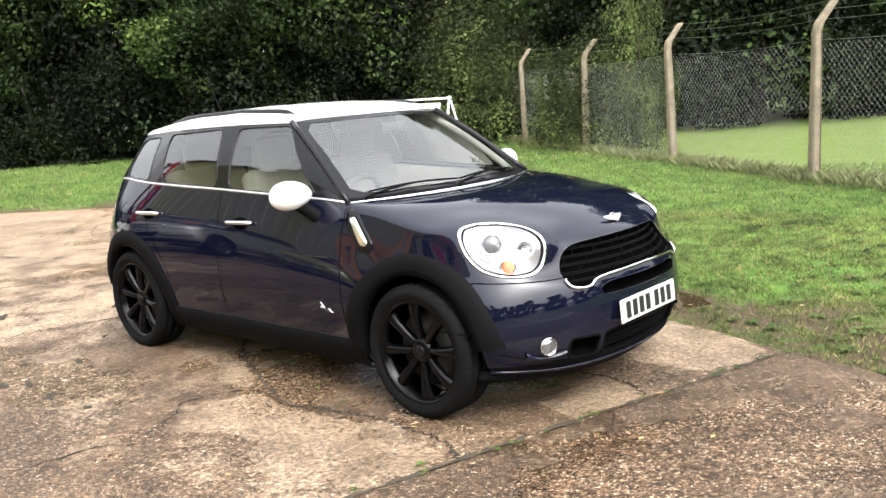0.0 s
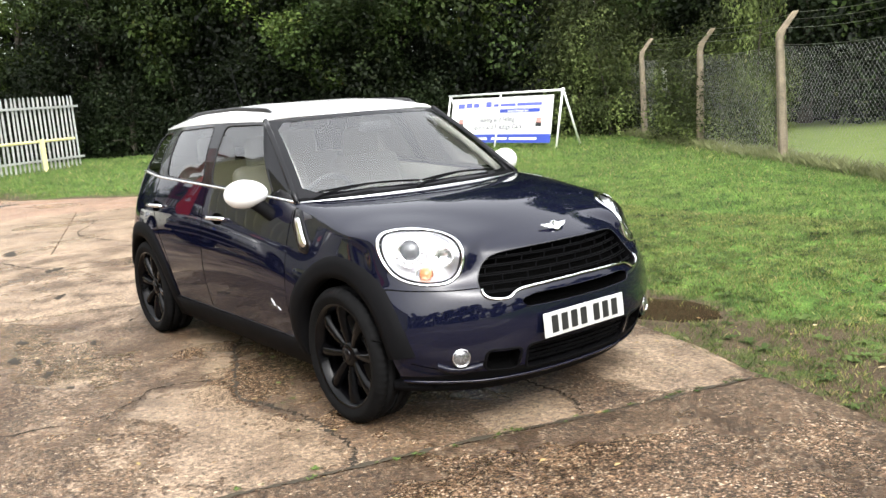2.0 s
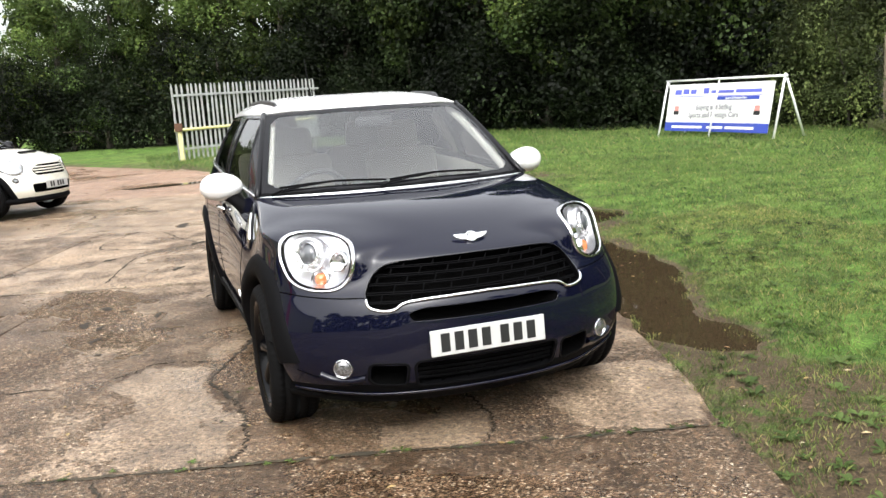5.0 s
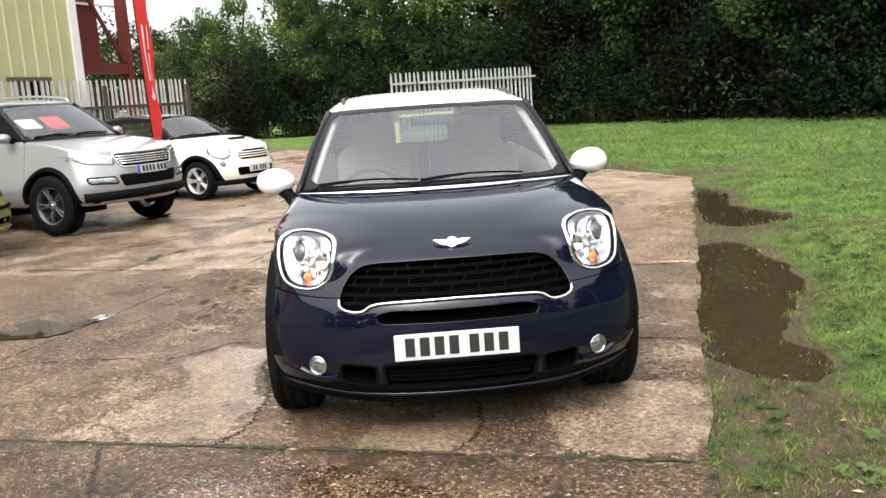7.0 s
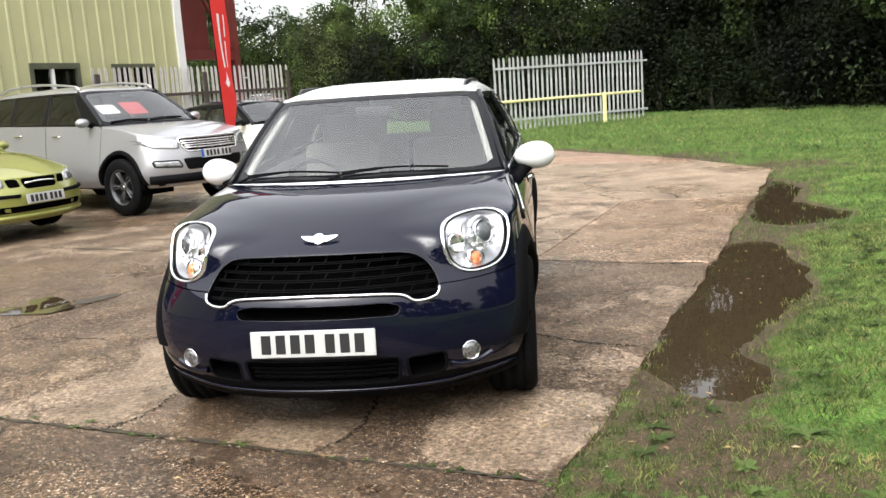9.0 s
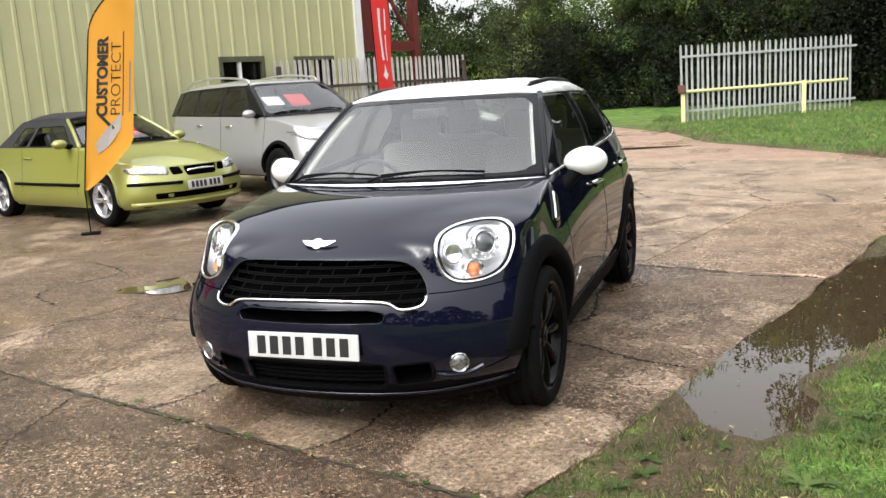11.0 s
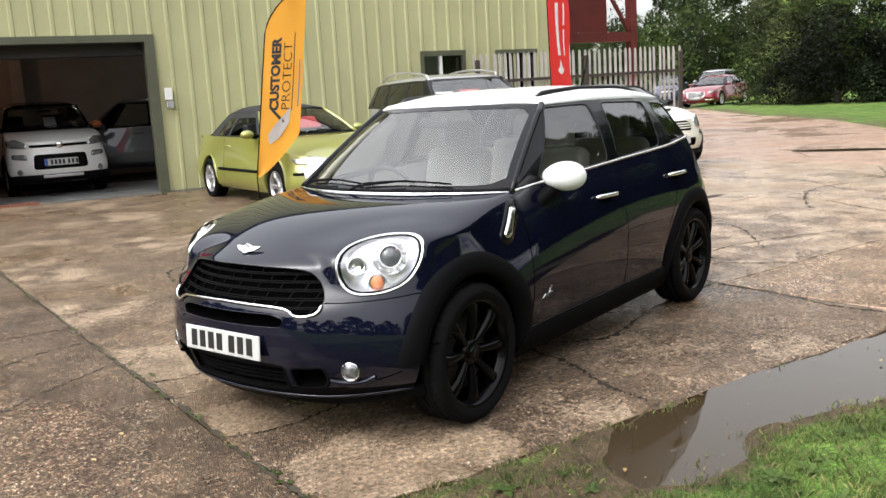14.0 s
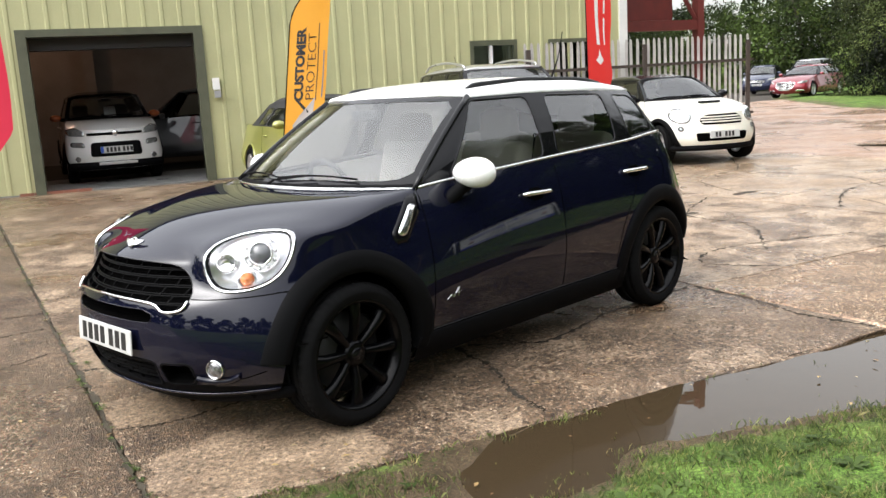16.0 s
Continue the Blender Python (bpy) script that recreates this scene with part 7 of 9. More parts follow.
        lines += [line_on(sd, [(-1.32, 0.985), (-1.37, 0.96), (-1.385, 0.9), (-1.35, 0.84)], -0.001)]
        lines += [line_on(sd, [(1.48, 0.46), (1.6, 0.455), (1.68, 0.455)], -0.001)]
        fr = lambda u, v, l, g=sgn: sh.front(u * g, v, l)
        lines += [line_on(fr, [(0.5, 0.665), (0.6, 0.665), (0.72, 0.672), (0.8, 0.68)], -0.001)]
        lines += [line_on(fr, [(0.52, 0.345), (0.6, 0.31), (0.7, 0.33), (0.78, 0.36)], -0.001)]
    for l in lines:
        v, f = tube(l, 0.0032, 5)
        obj("shut_line", v, f, DARKVOID, car, smooth=True)
    # bonnet edge and washer jets
    for sgn in (1, -1):
        pts = [sh.top(x, sgn * y, -0.001) for x, y in spline([(0.9, 0.69), (1.0, 0.6), (0.985, 0.4), (0.975, 0.2), (0.985, 0.0)], 5)]
        v, f = tube(pts, 0.003, 5)
        obj("shut_line", v, f, DARKVOID, car, smooth=True)
        p = sh.top(0.96, sgn * 0.28, 0.004)
        part("washer_jet", box_bm(0.03, 0.02, 0.01, tuple(p), 0.003), PLASTIC, car)
    # grille, slot, ducts
    mesh_grille(car, sh, grille, 0.07, 5, 0.118, GRILLE, bars=0.0034)
    v, f = bead(sh.front, grille, -0.004, 0.003, 5)
    obj("grille_surround", v, f, RAIL, car, "thin dark grille surround", True)
    lower = [(u, v) for u, v in grille if v < 0.662]
    right = sorted([q for q in lower], key=lambda q: q[0])
    v, f = tube([sh.front(u, z - 0.004, 0.008) for u, z in right], 0.0065, 6)
    obj("grille_strip", v, f, CHROME, car, "polished lower grille strip", True)
    for nm, o in (("intake_slot", slot), ("lower_grille", low), ("brake_duct", duct), ("brake_duct", ductm)):
        if nm == "lower_grille":
            mesh_grille(car, sh, o, 0.06, 4, 0.12, GRILLE, "lower_grille", True, 0.004)
        else:
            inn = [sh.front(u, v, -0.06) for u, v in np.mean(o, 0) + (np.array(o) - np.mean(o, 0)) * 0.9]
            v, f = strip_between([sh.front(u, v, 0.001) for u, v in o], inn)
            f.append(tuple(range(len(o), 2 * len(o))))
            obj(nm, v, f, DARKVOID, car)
        v, f = bead(sh.front, o, -0.005 if nm == "intake_slot" else -0.014, 0.005, 4)
        obj("intake_rim", v, f, NAVY if nm == "intake_slot" else PLASTIC, car, smooth=True)
    # splitter lip
    pts = []
    for q in np.linspace(-1, 1, 41):
        y = 0.78 * q
        z = 0.245 + 0.1 * max(0, abs(q) - 0.62) ** 1.3
        pts.append(sh.front(y, z, 0.006))
    v, f = tube(pts, 0.007, 6)
    obj("splitter", v, f, NAVY, car, smooth=True)
    pts = [p + Vector((-0.075, 0, -0.03)) for p in pts]
    v, f = tube(pts, 0.028, 6)
    obj("air_dam", v, f, PLASTIC, car, smooth=True)
    # lamps
    for face, sgn in zip(faces, (1, -1)):
        lamp_unit(car, face, "oval chrome-ringed headlamp with clear cover")
        p = sh.front(sgn * 0.612, 0.373, 0.0)
        p.x = max(p.x, 1.85)
        round_lamp(car, p + Vector((0.008, 0.0, 0)), (0.9, 0.42 * sgn, 0.02), 0.039, "fog_lamp", "small round chrome fog lamp", FOGLENS)
    for sgn in (1, -1):
        edge = spline([(0.69, 0.345), (0.64, 0.322), (0.57, 0.318), (0.525, 0.33)], 5)
        rows = [[sh.front(sgn * u, w + dz, d) for u, w in edge] for dz, d in ((-0.02, 0.0), (-0.008, 0.014), (0.004, 0.02), (0.01, 0.006), (0.012, -0.004))]
        obj("bumper_blade", [p for r in rows for p in r], grid_faces(5, len(edge)), NAVY, car, "dark blue bumper blade", True)
    # wing badge
    c = sh.front(0, 0.858, 0.012)
    nrm = Vector((0.75, 0, 0.66))
    upv = Vector((-0.66, 0, 0.75))
    v = []
    for r, d in ((0.027, 0.0), (0.026, 0.006), (0.021, 0.007), (0.02, 0.004), (0.0005, 0.004)):
        v += [c + Vector((0, 1, 0)) * (r * math.cos(a)) + upv * (r * math.sin(a)) + nrm * d for a in np.linspace(0, 2 * math.pi, 24, endpoint=False)]
    badge = obj("badge", v, grid_faces(5, 24, True), SATIN, car, "chrome winged round badge", True)
    for sgn in (1, -1):
        o = [(0.024, 0.012), (0.05, 0.014), (0.08, 0.014), (0.07, 0.004), (0.058, -0.004), (0.042, -0.011), (0.024, -0.014)]
        top = [sh.top(max(1.7, (c + upv * w).x), sgn * u, 0) for u, w in o]
        top = [c + Vector((0, sgn * u, 0)) + upv * w + nrm * 0.005 - Vector((0.12 * u * u * 10, 0, 0)) for u, w in o]
        v = top + [p - nrm * 0.008 for p in top]
        k = len(o)
        f = [tuple(range(k))] + [(i, (i + 1) % k, k + (i + 1) % k, k + i) for i in range(k)]
        obj("badge_wing", v, f, SATIN, badge)
    number_plate(car, sh, -0.016, 0.47, 4, x=2.062)
    # greenhouse
    screen_at = greenhouse(s, car, GLOSSBLACK, WHITE, (SIDEGLASS, DARKGLASS, DARKGLASS), True)
    pts = []
    for q in np.linspace(-1.0, 1.0, 33):
        p = screen_at(q, 0.0)
        pts.append(p + Vector((0.016, 0, 0.004)))
    v, f = tube(pts, 0.0095, 6)
    obj("scuttle_trim", v, f, SATIN, car, "bright strip below the windscreen", True)
    v = [screen_at(q, 0.0) + Vector(d) for d in ((0.03, 0, -0.03), (0.012, 0, 0.0), (-0.05, 0, 0.035)) for q in np.linspace(-1, 1, 33)]
    obj("scuttle_panel", v, grid_faces(3, 33), PLASTIC, car, smooth=True)
    for base, tip, hinge in ((0.12, -0.62, 0.22), (0.86, 0.14, 0.93)):
        blade = [screen_at(-(base + (tip - base) * t), 0.075 + 0.03 * math.sin(t * 3.1), 0.018) for t in np.linspace(0, 1, 12)]
        v, f = tube(blade, 0.0055, 5)
        w = obj("wiper", v, f, PLASTIC, car, "black wiper", True)
        arm = [screen_at(-hinge + 0.02, 0.005, 0.02), screen_at(-(hinge - 0.1), 0.035, 0.035), screen_at(-((base + tip) / 2), 0.09, 0.032)]
        v, f = tube(arm, [0.009, 0.006, 0.005], 6)
        obj("wiper_arm", v, f, PLASTIC, w, smooth=True)
    cabin(s, car, LEATHER)
    # roof rails, aerial
    for sgn in (1, -1):
        v = []
        stations = spline([(0.13, 0.505), (0.0, 0.514), (-0.4, 0.52), (-0.85, 0.514), (-1.18, 0.492)], 8)
        for i, (x, y) in enumerate(stations):
            t = i / (len(stations) - 1)
            tall = 0.019 * min(1.0, 7 * t, 7 * (1 - t)) + 0.001
            ze = lerp_table(max(min(x, 0.21), -1.43), s["roof_edge"])
            z = ze + (lerp_table(x, s["roof_line"]) - ze) * (1 - (y / 0.638) ** s["roof_pow"])
            v += [(x, sgn * (y + o), z + h) for o, h in ((0.009, -0.012), (0.009, tall * 0.7), (0.005, tall), (-0.005, tall), (-0.009, tall * 0.7), (-0.009, -0.012))]
        obj("roof_rail", v, grid_faces(len(stations), 6), RAIL, car, "slim dark roof rail", True)
    v, f = tube([(-1.3, 0, 1.47), (-1.42, 0, 1.66), (-1.48, 0, 1.84)], [0.008, 0.004, 0.003], 6)
    obj("aerial", v, f, PLASTIC, car, smooth=True)
    # mirrors
    for sgn in (1, -1):
        v = []
        for i, th in enumerate(np.linspace(0, math.pi, 17)):
            for a in np.linspace(0, 2 * math.pi, 28, endpoint=False):
                x, y, z = math.sin(th) * math.cos(a), math.cos(th), math.sin(th) * math.sin(a)
                k = 0.084 if x > 0 else 0.05
                v.append((0.52 + x * k + 0.02 * y * -1, sgn * (0.905 + 0.113 * y), 1.07 + 0.076 * z * (1 + 0.1 * y)))
        m = obj("door_mirror", v, grid_faces(17, 28, True), WHITE, car, "white door mirror shell", True)
        v = [(0.478, sgn * (0.905 + 0.098 * math.cos(a)), 1.07 + 0.063 * math.sin(a)) for a in np.linspace(0, 2 * math.pi, 24, endpoint=False)]
        obj("mirror_glass", v, [tuple(range(24))], CHROME, m)
        v, f = tube([(0.53, sgn * 0.87, 1.035), (0.56, sgn * 0.83, 0.985), (0.6, sgn * 0.79, 0.94), (0.62, sgn * 0.755, 0.915)], [0.045, 0.036, 0.04, 0.055], 10)
        obj("mirror_arm", v, f, PLASTIC, m, "black mirror arm", True)
    # side vents, handles, badge on the door
    for sgn in (1, -1):
        sd = lambda u, v, l, g=sgn: sh.side(u, v, g, l)
        o = rounded([(0.815, 1.0), (0.885, 0.99), (1.035, 0.835), (1.02, 0.785), (0.95, 0.79), (0.83, 0.92)], 0.02)
        v, f = pad(sd, o, 0.006)
        vent = obj("side_vent", v, f, GLOSSBLACK, car, "gloss black side vent with chrome insert", True)
        o = rounded([(0.845, 0.945), (0.885, 0.955), (1.0, 0.835), (0.985, 0.815), (0.95, 0.82)], 0.014)
        v, f = pad(sd, o, 0.014, edge=0.006)
        obj("vent_insert", v, f, SATIN, vent, "bright chrome insert", True)
        for x0, x1, z in ((0.1, -0.145, 0.9), (-0.87, -1.145, 0.925)):
            # Flat dark pad: the shade of the handle's hollow, as colour.
            cup = ellipse((x0 + x1) / 2, z - 0.004, 0.075, 0.034, 24)
            v, f = pad(sd, cup, 0.0015, edge=0.004)
            obj("handle_cup", v, f, DARKVOID, car, smooth=True)
            pts = [sd(x, z + 0.004 * math.sin((x - x0) * 9), 0.012 + 0.022 * math.sin(math.pi * (x - x0) / (x1 - x0)) ** 0.5) for x in np.linspace(x0, x1, 12)]
            v, f = tube(pts, [0.006] + [0.0125] * 10 + [0.006], 8)
            obj("door_handle", v, f, CHROME, car, "chrome door handle", True)
        for pts in ([(0.735, 0.468), (0.71, 0.486), (0.706, 0.468)], [(0.697, 0.47), (0.692, 0.487)], [(0.685, 0.471), (0.68, 0.489)], [(0.655, 0.472), (0.65, 0.52), (0.675, 0.488), (0.642, 0.489)]):
            v, f = tube([sd(q[0], q[1], 0.002) for q in pts], 0.0018, 4)
            obj("badge_stroke", v, f, SATIN, car)
        o = rounded([(-1.6, 1.04), (-1.69, 1.0), (-1.74, 0.85), (-1.72, 0.74), (-1.66, 0.73), (-1.62, 0.86)], 0.03)
        v, f = pad(sd, o, 0.008)
        obj("tail_lamp", v, f, REDLENS, car, "red tail lamp with chrome rim", True)
        v, f = bead(sd, o, -0.012, 0.012, 4)
        obj("tail_lamp_rim", v, f, CHROME, car, smooth=True)
    kit = wheel_set(R, 0.254, 0.225, 8, BLACKWHEEL, "fan", GLOSSBLACK)
    for x, y, turn, spin in ((fx, 0.765, 0, 8), (-fx, 0.77, 0, 30), (fx, -0.765, 0, 17), (-fx, -0.77, 0, 3)):
        fit_wheel(car, kit, x, y, R, turn, spin)
    return car


build_hero()


# ---- the other parked cars ----
def saloon(Lf, Lr, W, zb, hz, cowl, belt_r, rf, rr, roof_h, roof_y, sweep=0.9, tail_lean=0.1, roll=2.6, gaps=(), rear_bulge=0.14, deck=None, bow=0.012):
    """Proportions of an ordinary car from a few lengths; gaps: (foot front, foot rear, head front, head rear) of each side window."""
    x7 = Lf - 0.02 - 0.53 * sweep
    ckx, cz = cowl[0] - 0.2, cowl[1]
    cols = list(np.linspace(x7 - 0.06, ckx, 5)) + list(np.linspace(ckx, Lr + 0.48, 10))[1:]
    deck = deck if deck is not None else Lr + 0.42
    kz = cz - 0.012
    sz = [(x7, hz + 0.06), ((x7 + ckx) / 2, (hz + 0.08 + kz) / 2 + 0.02), (ckx, kz), (ckx - 0.1, kz + 0.008), (deck, belt_r), (Lr, belt_r)]
    sy = [(x7, W * 0.91), (ckx + 0.3, W * 0.9), (ckx, W * 0.86), (ckx - 0.5, W * 0.9), (0, W * 0.91), (-0.8, W * 0.905), (deck, W * 0.84), (Lr, W * 0.78)]
    ez = roof_h - 0.1
    s = dict(
        W=W, zb=zb, sweep=sweep, roll=roll, bumper_row=0.6, nose_w=W * 0.91, bow=bow,
        nose=[(zb, Lf - 0.1), (zb + 0.15, Lf - 0.01), (zb + 0.32, Lf), (hz - 0.1, Lf - 0.04), (hz, Lf - 0.06), (hz + 0.1, Lf - 0.1)],
        nose_top=[(0, hz), (0.54, hz + 0.005), (0.83, hz + 0.03), (1.0, hz + 0.06)],
        tail=[(zb, Lr + 0.08), (zb + 0.2, Lr), (0.7, Lr), (belt_r, Lr + tail_lean), (belt_r + 0.2, Lr + tail_lean + 0.05)],
        columns=cols, plan=[(2, 0.99), (1.2, 1.0), (0.6, 0.985), (-0.6, 0.985), (-1.3, 1.0), (-1.6, 0.98), (-2.1, 0.95)],
        shoulder_z=sz, shoulder_y=sy, cowl_c=cowl, cowl_k=(ckx, kz), doors=((-0.25, ckx), (-1.1, -0.25)),
        roof_front=rf, roof_corner=(rf[0] - 0.12, roof_y * 0.95, ez - 0.005), roof_rear_corner=(rr + 0.1, roof_y * 0.9, ez - 0.03), roof_rear=(rr, ez), roof_y=roof_y,
        roof_edge=[(rf[0] - 0.12, ez), (rf[0] - 0.6, ez + 0.01), (rr + 0.5, ez), (rr + 0.1, ez - 0.03)],
        roof_line=[(rf[0], rf[1]), (rf[0] - 0.15, roof_h - 0.05), (rf[0] - 0.5, roof_h - 0.01), (rf[0] - 0.9, roof_h), (rr + 0.5, roof_h - 0.015), (rr, ez + 0.01)],
        deck_x=deck, rear_bulge=rear_bulge, roof_pow=5.0,
    )
    s["windows"] = []
    for fb, rb, ft, rt in gaps:
        zb1, zb2 = (float(np.interp(x, *zip(*sorted(sz)))) + 0.025 for x in (fb, rb))
        s["windows"].append([(fb, zb1), (rb, zb2), (rt, ez - 0.03), (ft, ez - 0.03)])
    return s


def parked_car(label, where, heading, s, paint, wheelbase, R, kit, roof=None, pillar=GLOSSBLACK, panes=None, arch=None, level=2, trim=False, seats=CABIN, scale=1.0, name="car"):
    car = thing(name, label, "car")
    sh = Shell(s, level)
    half = wheelbase / 2
    for cx in (half, -half):
        ring = [(cx + (R + 0.06) * math.cos(a), R + (R + 0.06) * math.sin(a)) for a in np.linspace(0, 2 * math.pi, 50, endpoint=False)]
        sh.cut(ring, "side", lambda c: np.abs(c[:, 1]) > 0.4, 0.08)
    fit_panels(car, sh, paint, [((0, 2), "body"), ((1,), "bonnet"), ((3,), "front_door"), ((4,), "rear_door")], {})
    a0 = math.degrees(math.asin(min(0.9, (s["zb"] + 0.04 - R) / (R + 0.06))))
    for cx in (half, -half):
        arch_trim(car, sh, cx, R + 0.05, R + (0.11 if arch else 0.068), R, a0, 180 - a0, arch or paint, 0.04)
    # Hidden near-black boxes, added so no light passes through the hollow body.
    part("underbody", box_bm(s["nose"][2][1] - s["tail"][1][1] - 0.5, 2 * s["W"] - 0.35, 0.08, ((s["nose"][2][1] + s["tail"][1][1]) / 2, 0, s["zb"] + 0.06), 0.02), DARKVOID, car)
    part("bulkhead", box_bm(0.04, 2 * s["W"] - 0.5, 0.5, (s["cowl_c"][0] - 0.06, 0, s["zb"] + 0.4)), DARKVOID, car)
    g = panes or [SIDEGLASS, DARKGLASS, DARKGLASS][: len(s["windows"])]
    screen_at = greenhouse(s, car, pillar, roof or paint, g, trim)
    v = [screen_at(q, 0.0) + Vector(d) for d in ((0.04, 0, -0.035), (0.012, 0, 0.0), (-0.05, 0, 0.035)) for q in np.linspace(-1, 1, 21)]
    obj("scuttle_panel", v, grid_faces(3, 21), PLASTIC, car, smooth=True)
    for b, t in ((0.15, -0.6), (0.85, 0.2)):
        v, f = tube([screen_at(-(b + (t - b) * k), 0.08 + 0.03 * math.sin(3 * k), 0.015) for k in np.linspace(0, 1, 8)], 0.011, 5)
        obj("wiper", v, f, PLASTIC, car, smooth=True)
    cabin(s, car, seats)
    for sgn in (1, -1):
        for x in (s.get("door_end", -0.25), s["cowl_k"][0]):
            z1 = lerp_table(x, s["shoulder_z"])
            v, f = tube([sh.side(x, z, sgn, -0.001) for z in np.linspace(s["zb"] + 0.15, z1 - 0.02, 10)], 0.004, 4)
            obj("shut_line", v, f, DARKVOID, car)
        ck = s["cowl_k"]
        v = []
        zc = lerp_table(ck[0] - 0.22, s["shoulder_z"]) + 0.05
        yc = lerp_table(ck[0] - 0.22, s["shoulder_y"]) + 0.13
        for th in np.linspace(0, math.pi, 11):
            for a in np.linspace(0, 2 * math.pi, 16, endpoint=False):
                x, y, z = math.sin(th) * math.cos(a), math.cos(th), math.sin(th) * math.sin(a)
                v.append((ck[0] - 0.22 + x * (0.09 if x > 0 else 0.04), sgn * (yc + 0.1 * y), zc + 0.065 * z))
        m = obj("door_mirror", v, grid_faces(11, 16, True), s.get("mirror", paint), car, s.get("mirror_label", ""), True)
        v, f = tube([(ck[0] - 0.22, sgn * (yc - 0.05), zc - 0.02), (ck[0] - 0.2, sgn * (yc - 0.16), zc - 0.045)], [0.03, 0.04], 8)
        obj("mirror_arm", v, f, PLASTIC, m, smooth=True)
        for x in s.get("handle_x", (0.12, -0.85)[: len(s["windows"])]):
            z = lerp_table(x, s["shoulder_z"]) - 0.14
            v, f = tube([sh.side(x - d, z, sgn, 0.01 + 0.02 * math.sin(math.pi * d / 0.2)) for d in np.linspace(0, 0.2, 7)], 0.013, 6)
            obj("door_handle", v, f, s.get("handle", paint), car, smooth=True)
    for x, y, spin in ((half, 1, 5), (half, -1, 21), (-half, 1, 33), (-half, -1, 11)):
        fit_wheel(car, kit, x, y * (s["W"] - 0.125), R, 0, spin)
    car.matrix_world = pose(where[0], where[1], where[2], 0, 0, heading) @ Matrix.Scale(scale, 4)
    return car, sh


def front_patch(car, sh, poly, name, mat, high=0.006, label="", both=True, rim=None, rimw=0.012):
    for sgn in (1, -1) if both else (1,):
        at = lambda u, v, l, g=sgn: sh.front(u * g, v, l)
        v, f = pad(at, poly, high, edge=0.01)
        o = obj(name, v, f, mat, car, label, True)
        if rim:
            v, f = bead(at, poly, -rimw, 0.01, 4)
            obj("surround", v, f, rim, o, smooth=True)


def slats(car, sh, poly, rows, mat, r=0.012, lift=0.012, name="grille_slat"):
    p = [tuple(q) for q in poly]
    z0, z1 = min(q[1] for q in p), max(q[1] for q in p)
    for z in np.linspace(z0, z1, rows + 2)[1:-1]:
        ys = [y for y in np.linspace(-1, 1, 201) if inside(np.array([y]), np.array([z]), p)[0]]
        v, f = tube([sh.front(y, z, lift) for y in np.linspace(min(ys), max(ys), 13)], r, 5, False, 0.8)
        obj(name, v, f, mat, car, smooth=True)


SILVER = car_paint("silver metallic paint", (0.28, 0.28, 0.285), 0.25, 0.45, 0.4)
GUNGREY = car_paint("gun grey metallic paint", (0.05, 0.053, 0.058), 0.25, 0.4, 0.4)
LIME = car_paint("lime yellow metallic paint", (0.23, 0.235, 0.05), 0.2, 0.2, 0.4)
CREAM = simple("cream white paint", (0.78, 0.76, 0.66), 0.28, 0, 0.03, 3, 80, 0, 0.6)
PEARL = car_paint("pale silver paint", (0.72, 0.71, 0.69), 0.1, 0.1, 0.4)
MAROON = car_paint("dark red metallic paint", (0.16, 0.012, 0.02), 0.5, 0.4, 0.35)
INKBLUE = car_paint("ink blue paint", (0.01, 0.015, 0.04), 0.5, 0.3, 0.35)
FABRIC = simple("black soft-top fabric", (0.012, 0.012, 0.013), 0.9, 0, 0.3, 10, 300, 0.0015)
HEADGLASS = simple("pale lamp glass", (0.45, 0.46, 0.46), 0.14, 0.65, 0.5, 22, 60, 0, 0.8)
ORANGE = simple("burnt orange paint", (0.45, 0.11, 0.03), 0.3, 0, 0.08, 5, 80, 0, 0.5)
PAPER = simple("white paper", (0.75, 0.75, 0.75), 0.8)
REDPAPER = simple("red sticker", (0.55, 0.08, 0.09), 0.6)


def windscreen_cards(car, s, items):
    """Sheets of paper lying against the inside of the screen."""
    for q, t, w, h, mat in items:
        ck = s["cowl_c"]
        lo = Vector((ck[0] - 0.1, 0, ck[1] + 0.0))
        hi = Vector((s["roof_front"][0] - 0.03, 0, s["roof_front"][1]))
        d = (hi - lo)
        p = lo + d * t + Vector((-0.07, q * s["W"] * 0.75, 0))
        u = Vector((0, 1, 0)) * w / 2
        k = d.normalized() * h / 2
        obj("price_card", [p - u - k, p + u - k, p + u + k, p - u + k], [(0, 1, 2, 3)], mat, car, "paper card behind the windscreen")


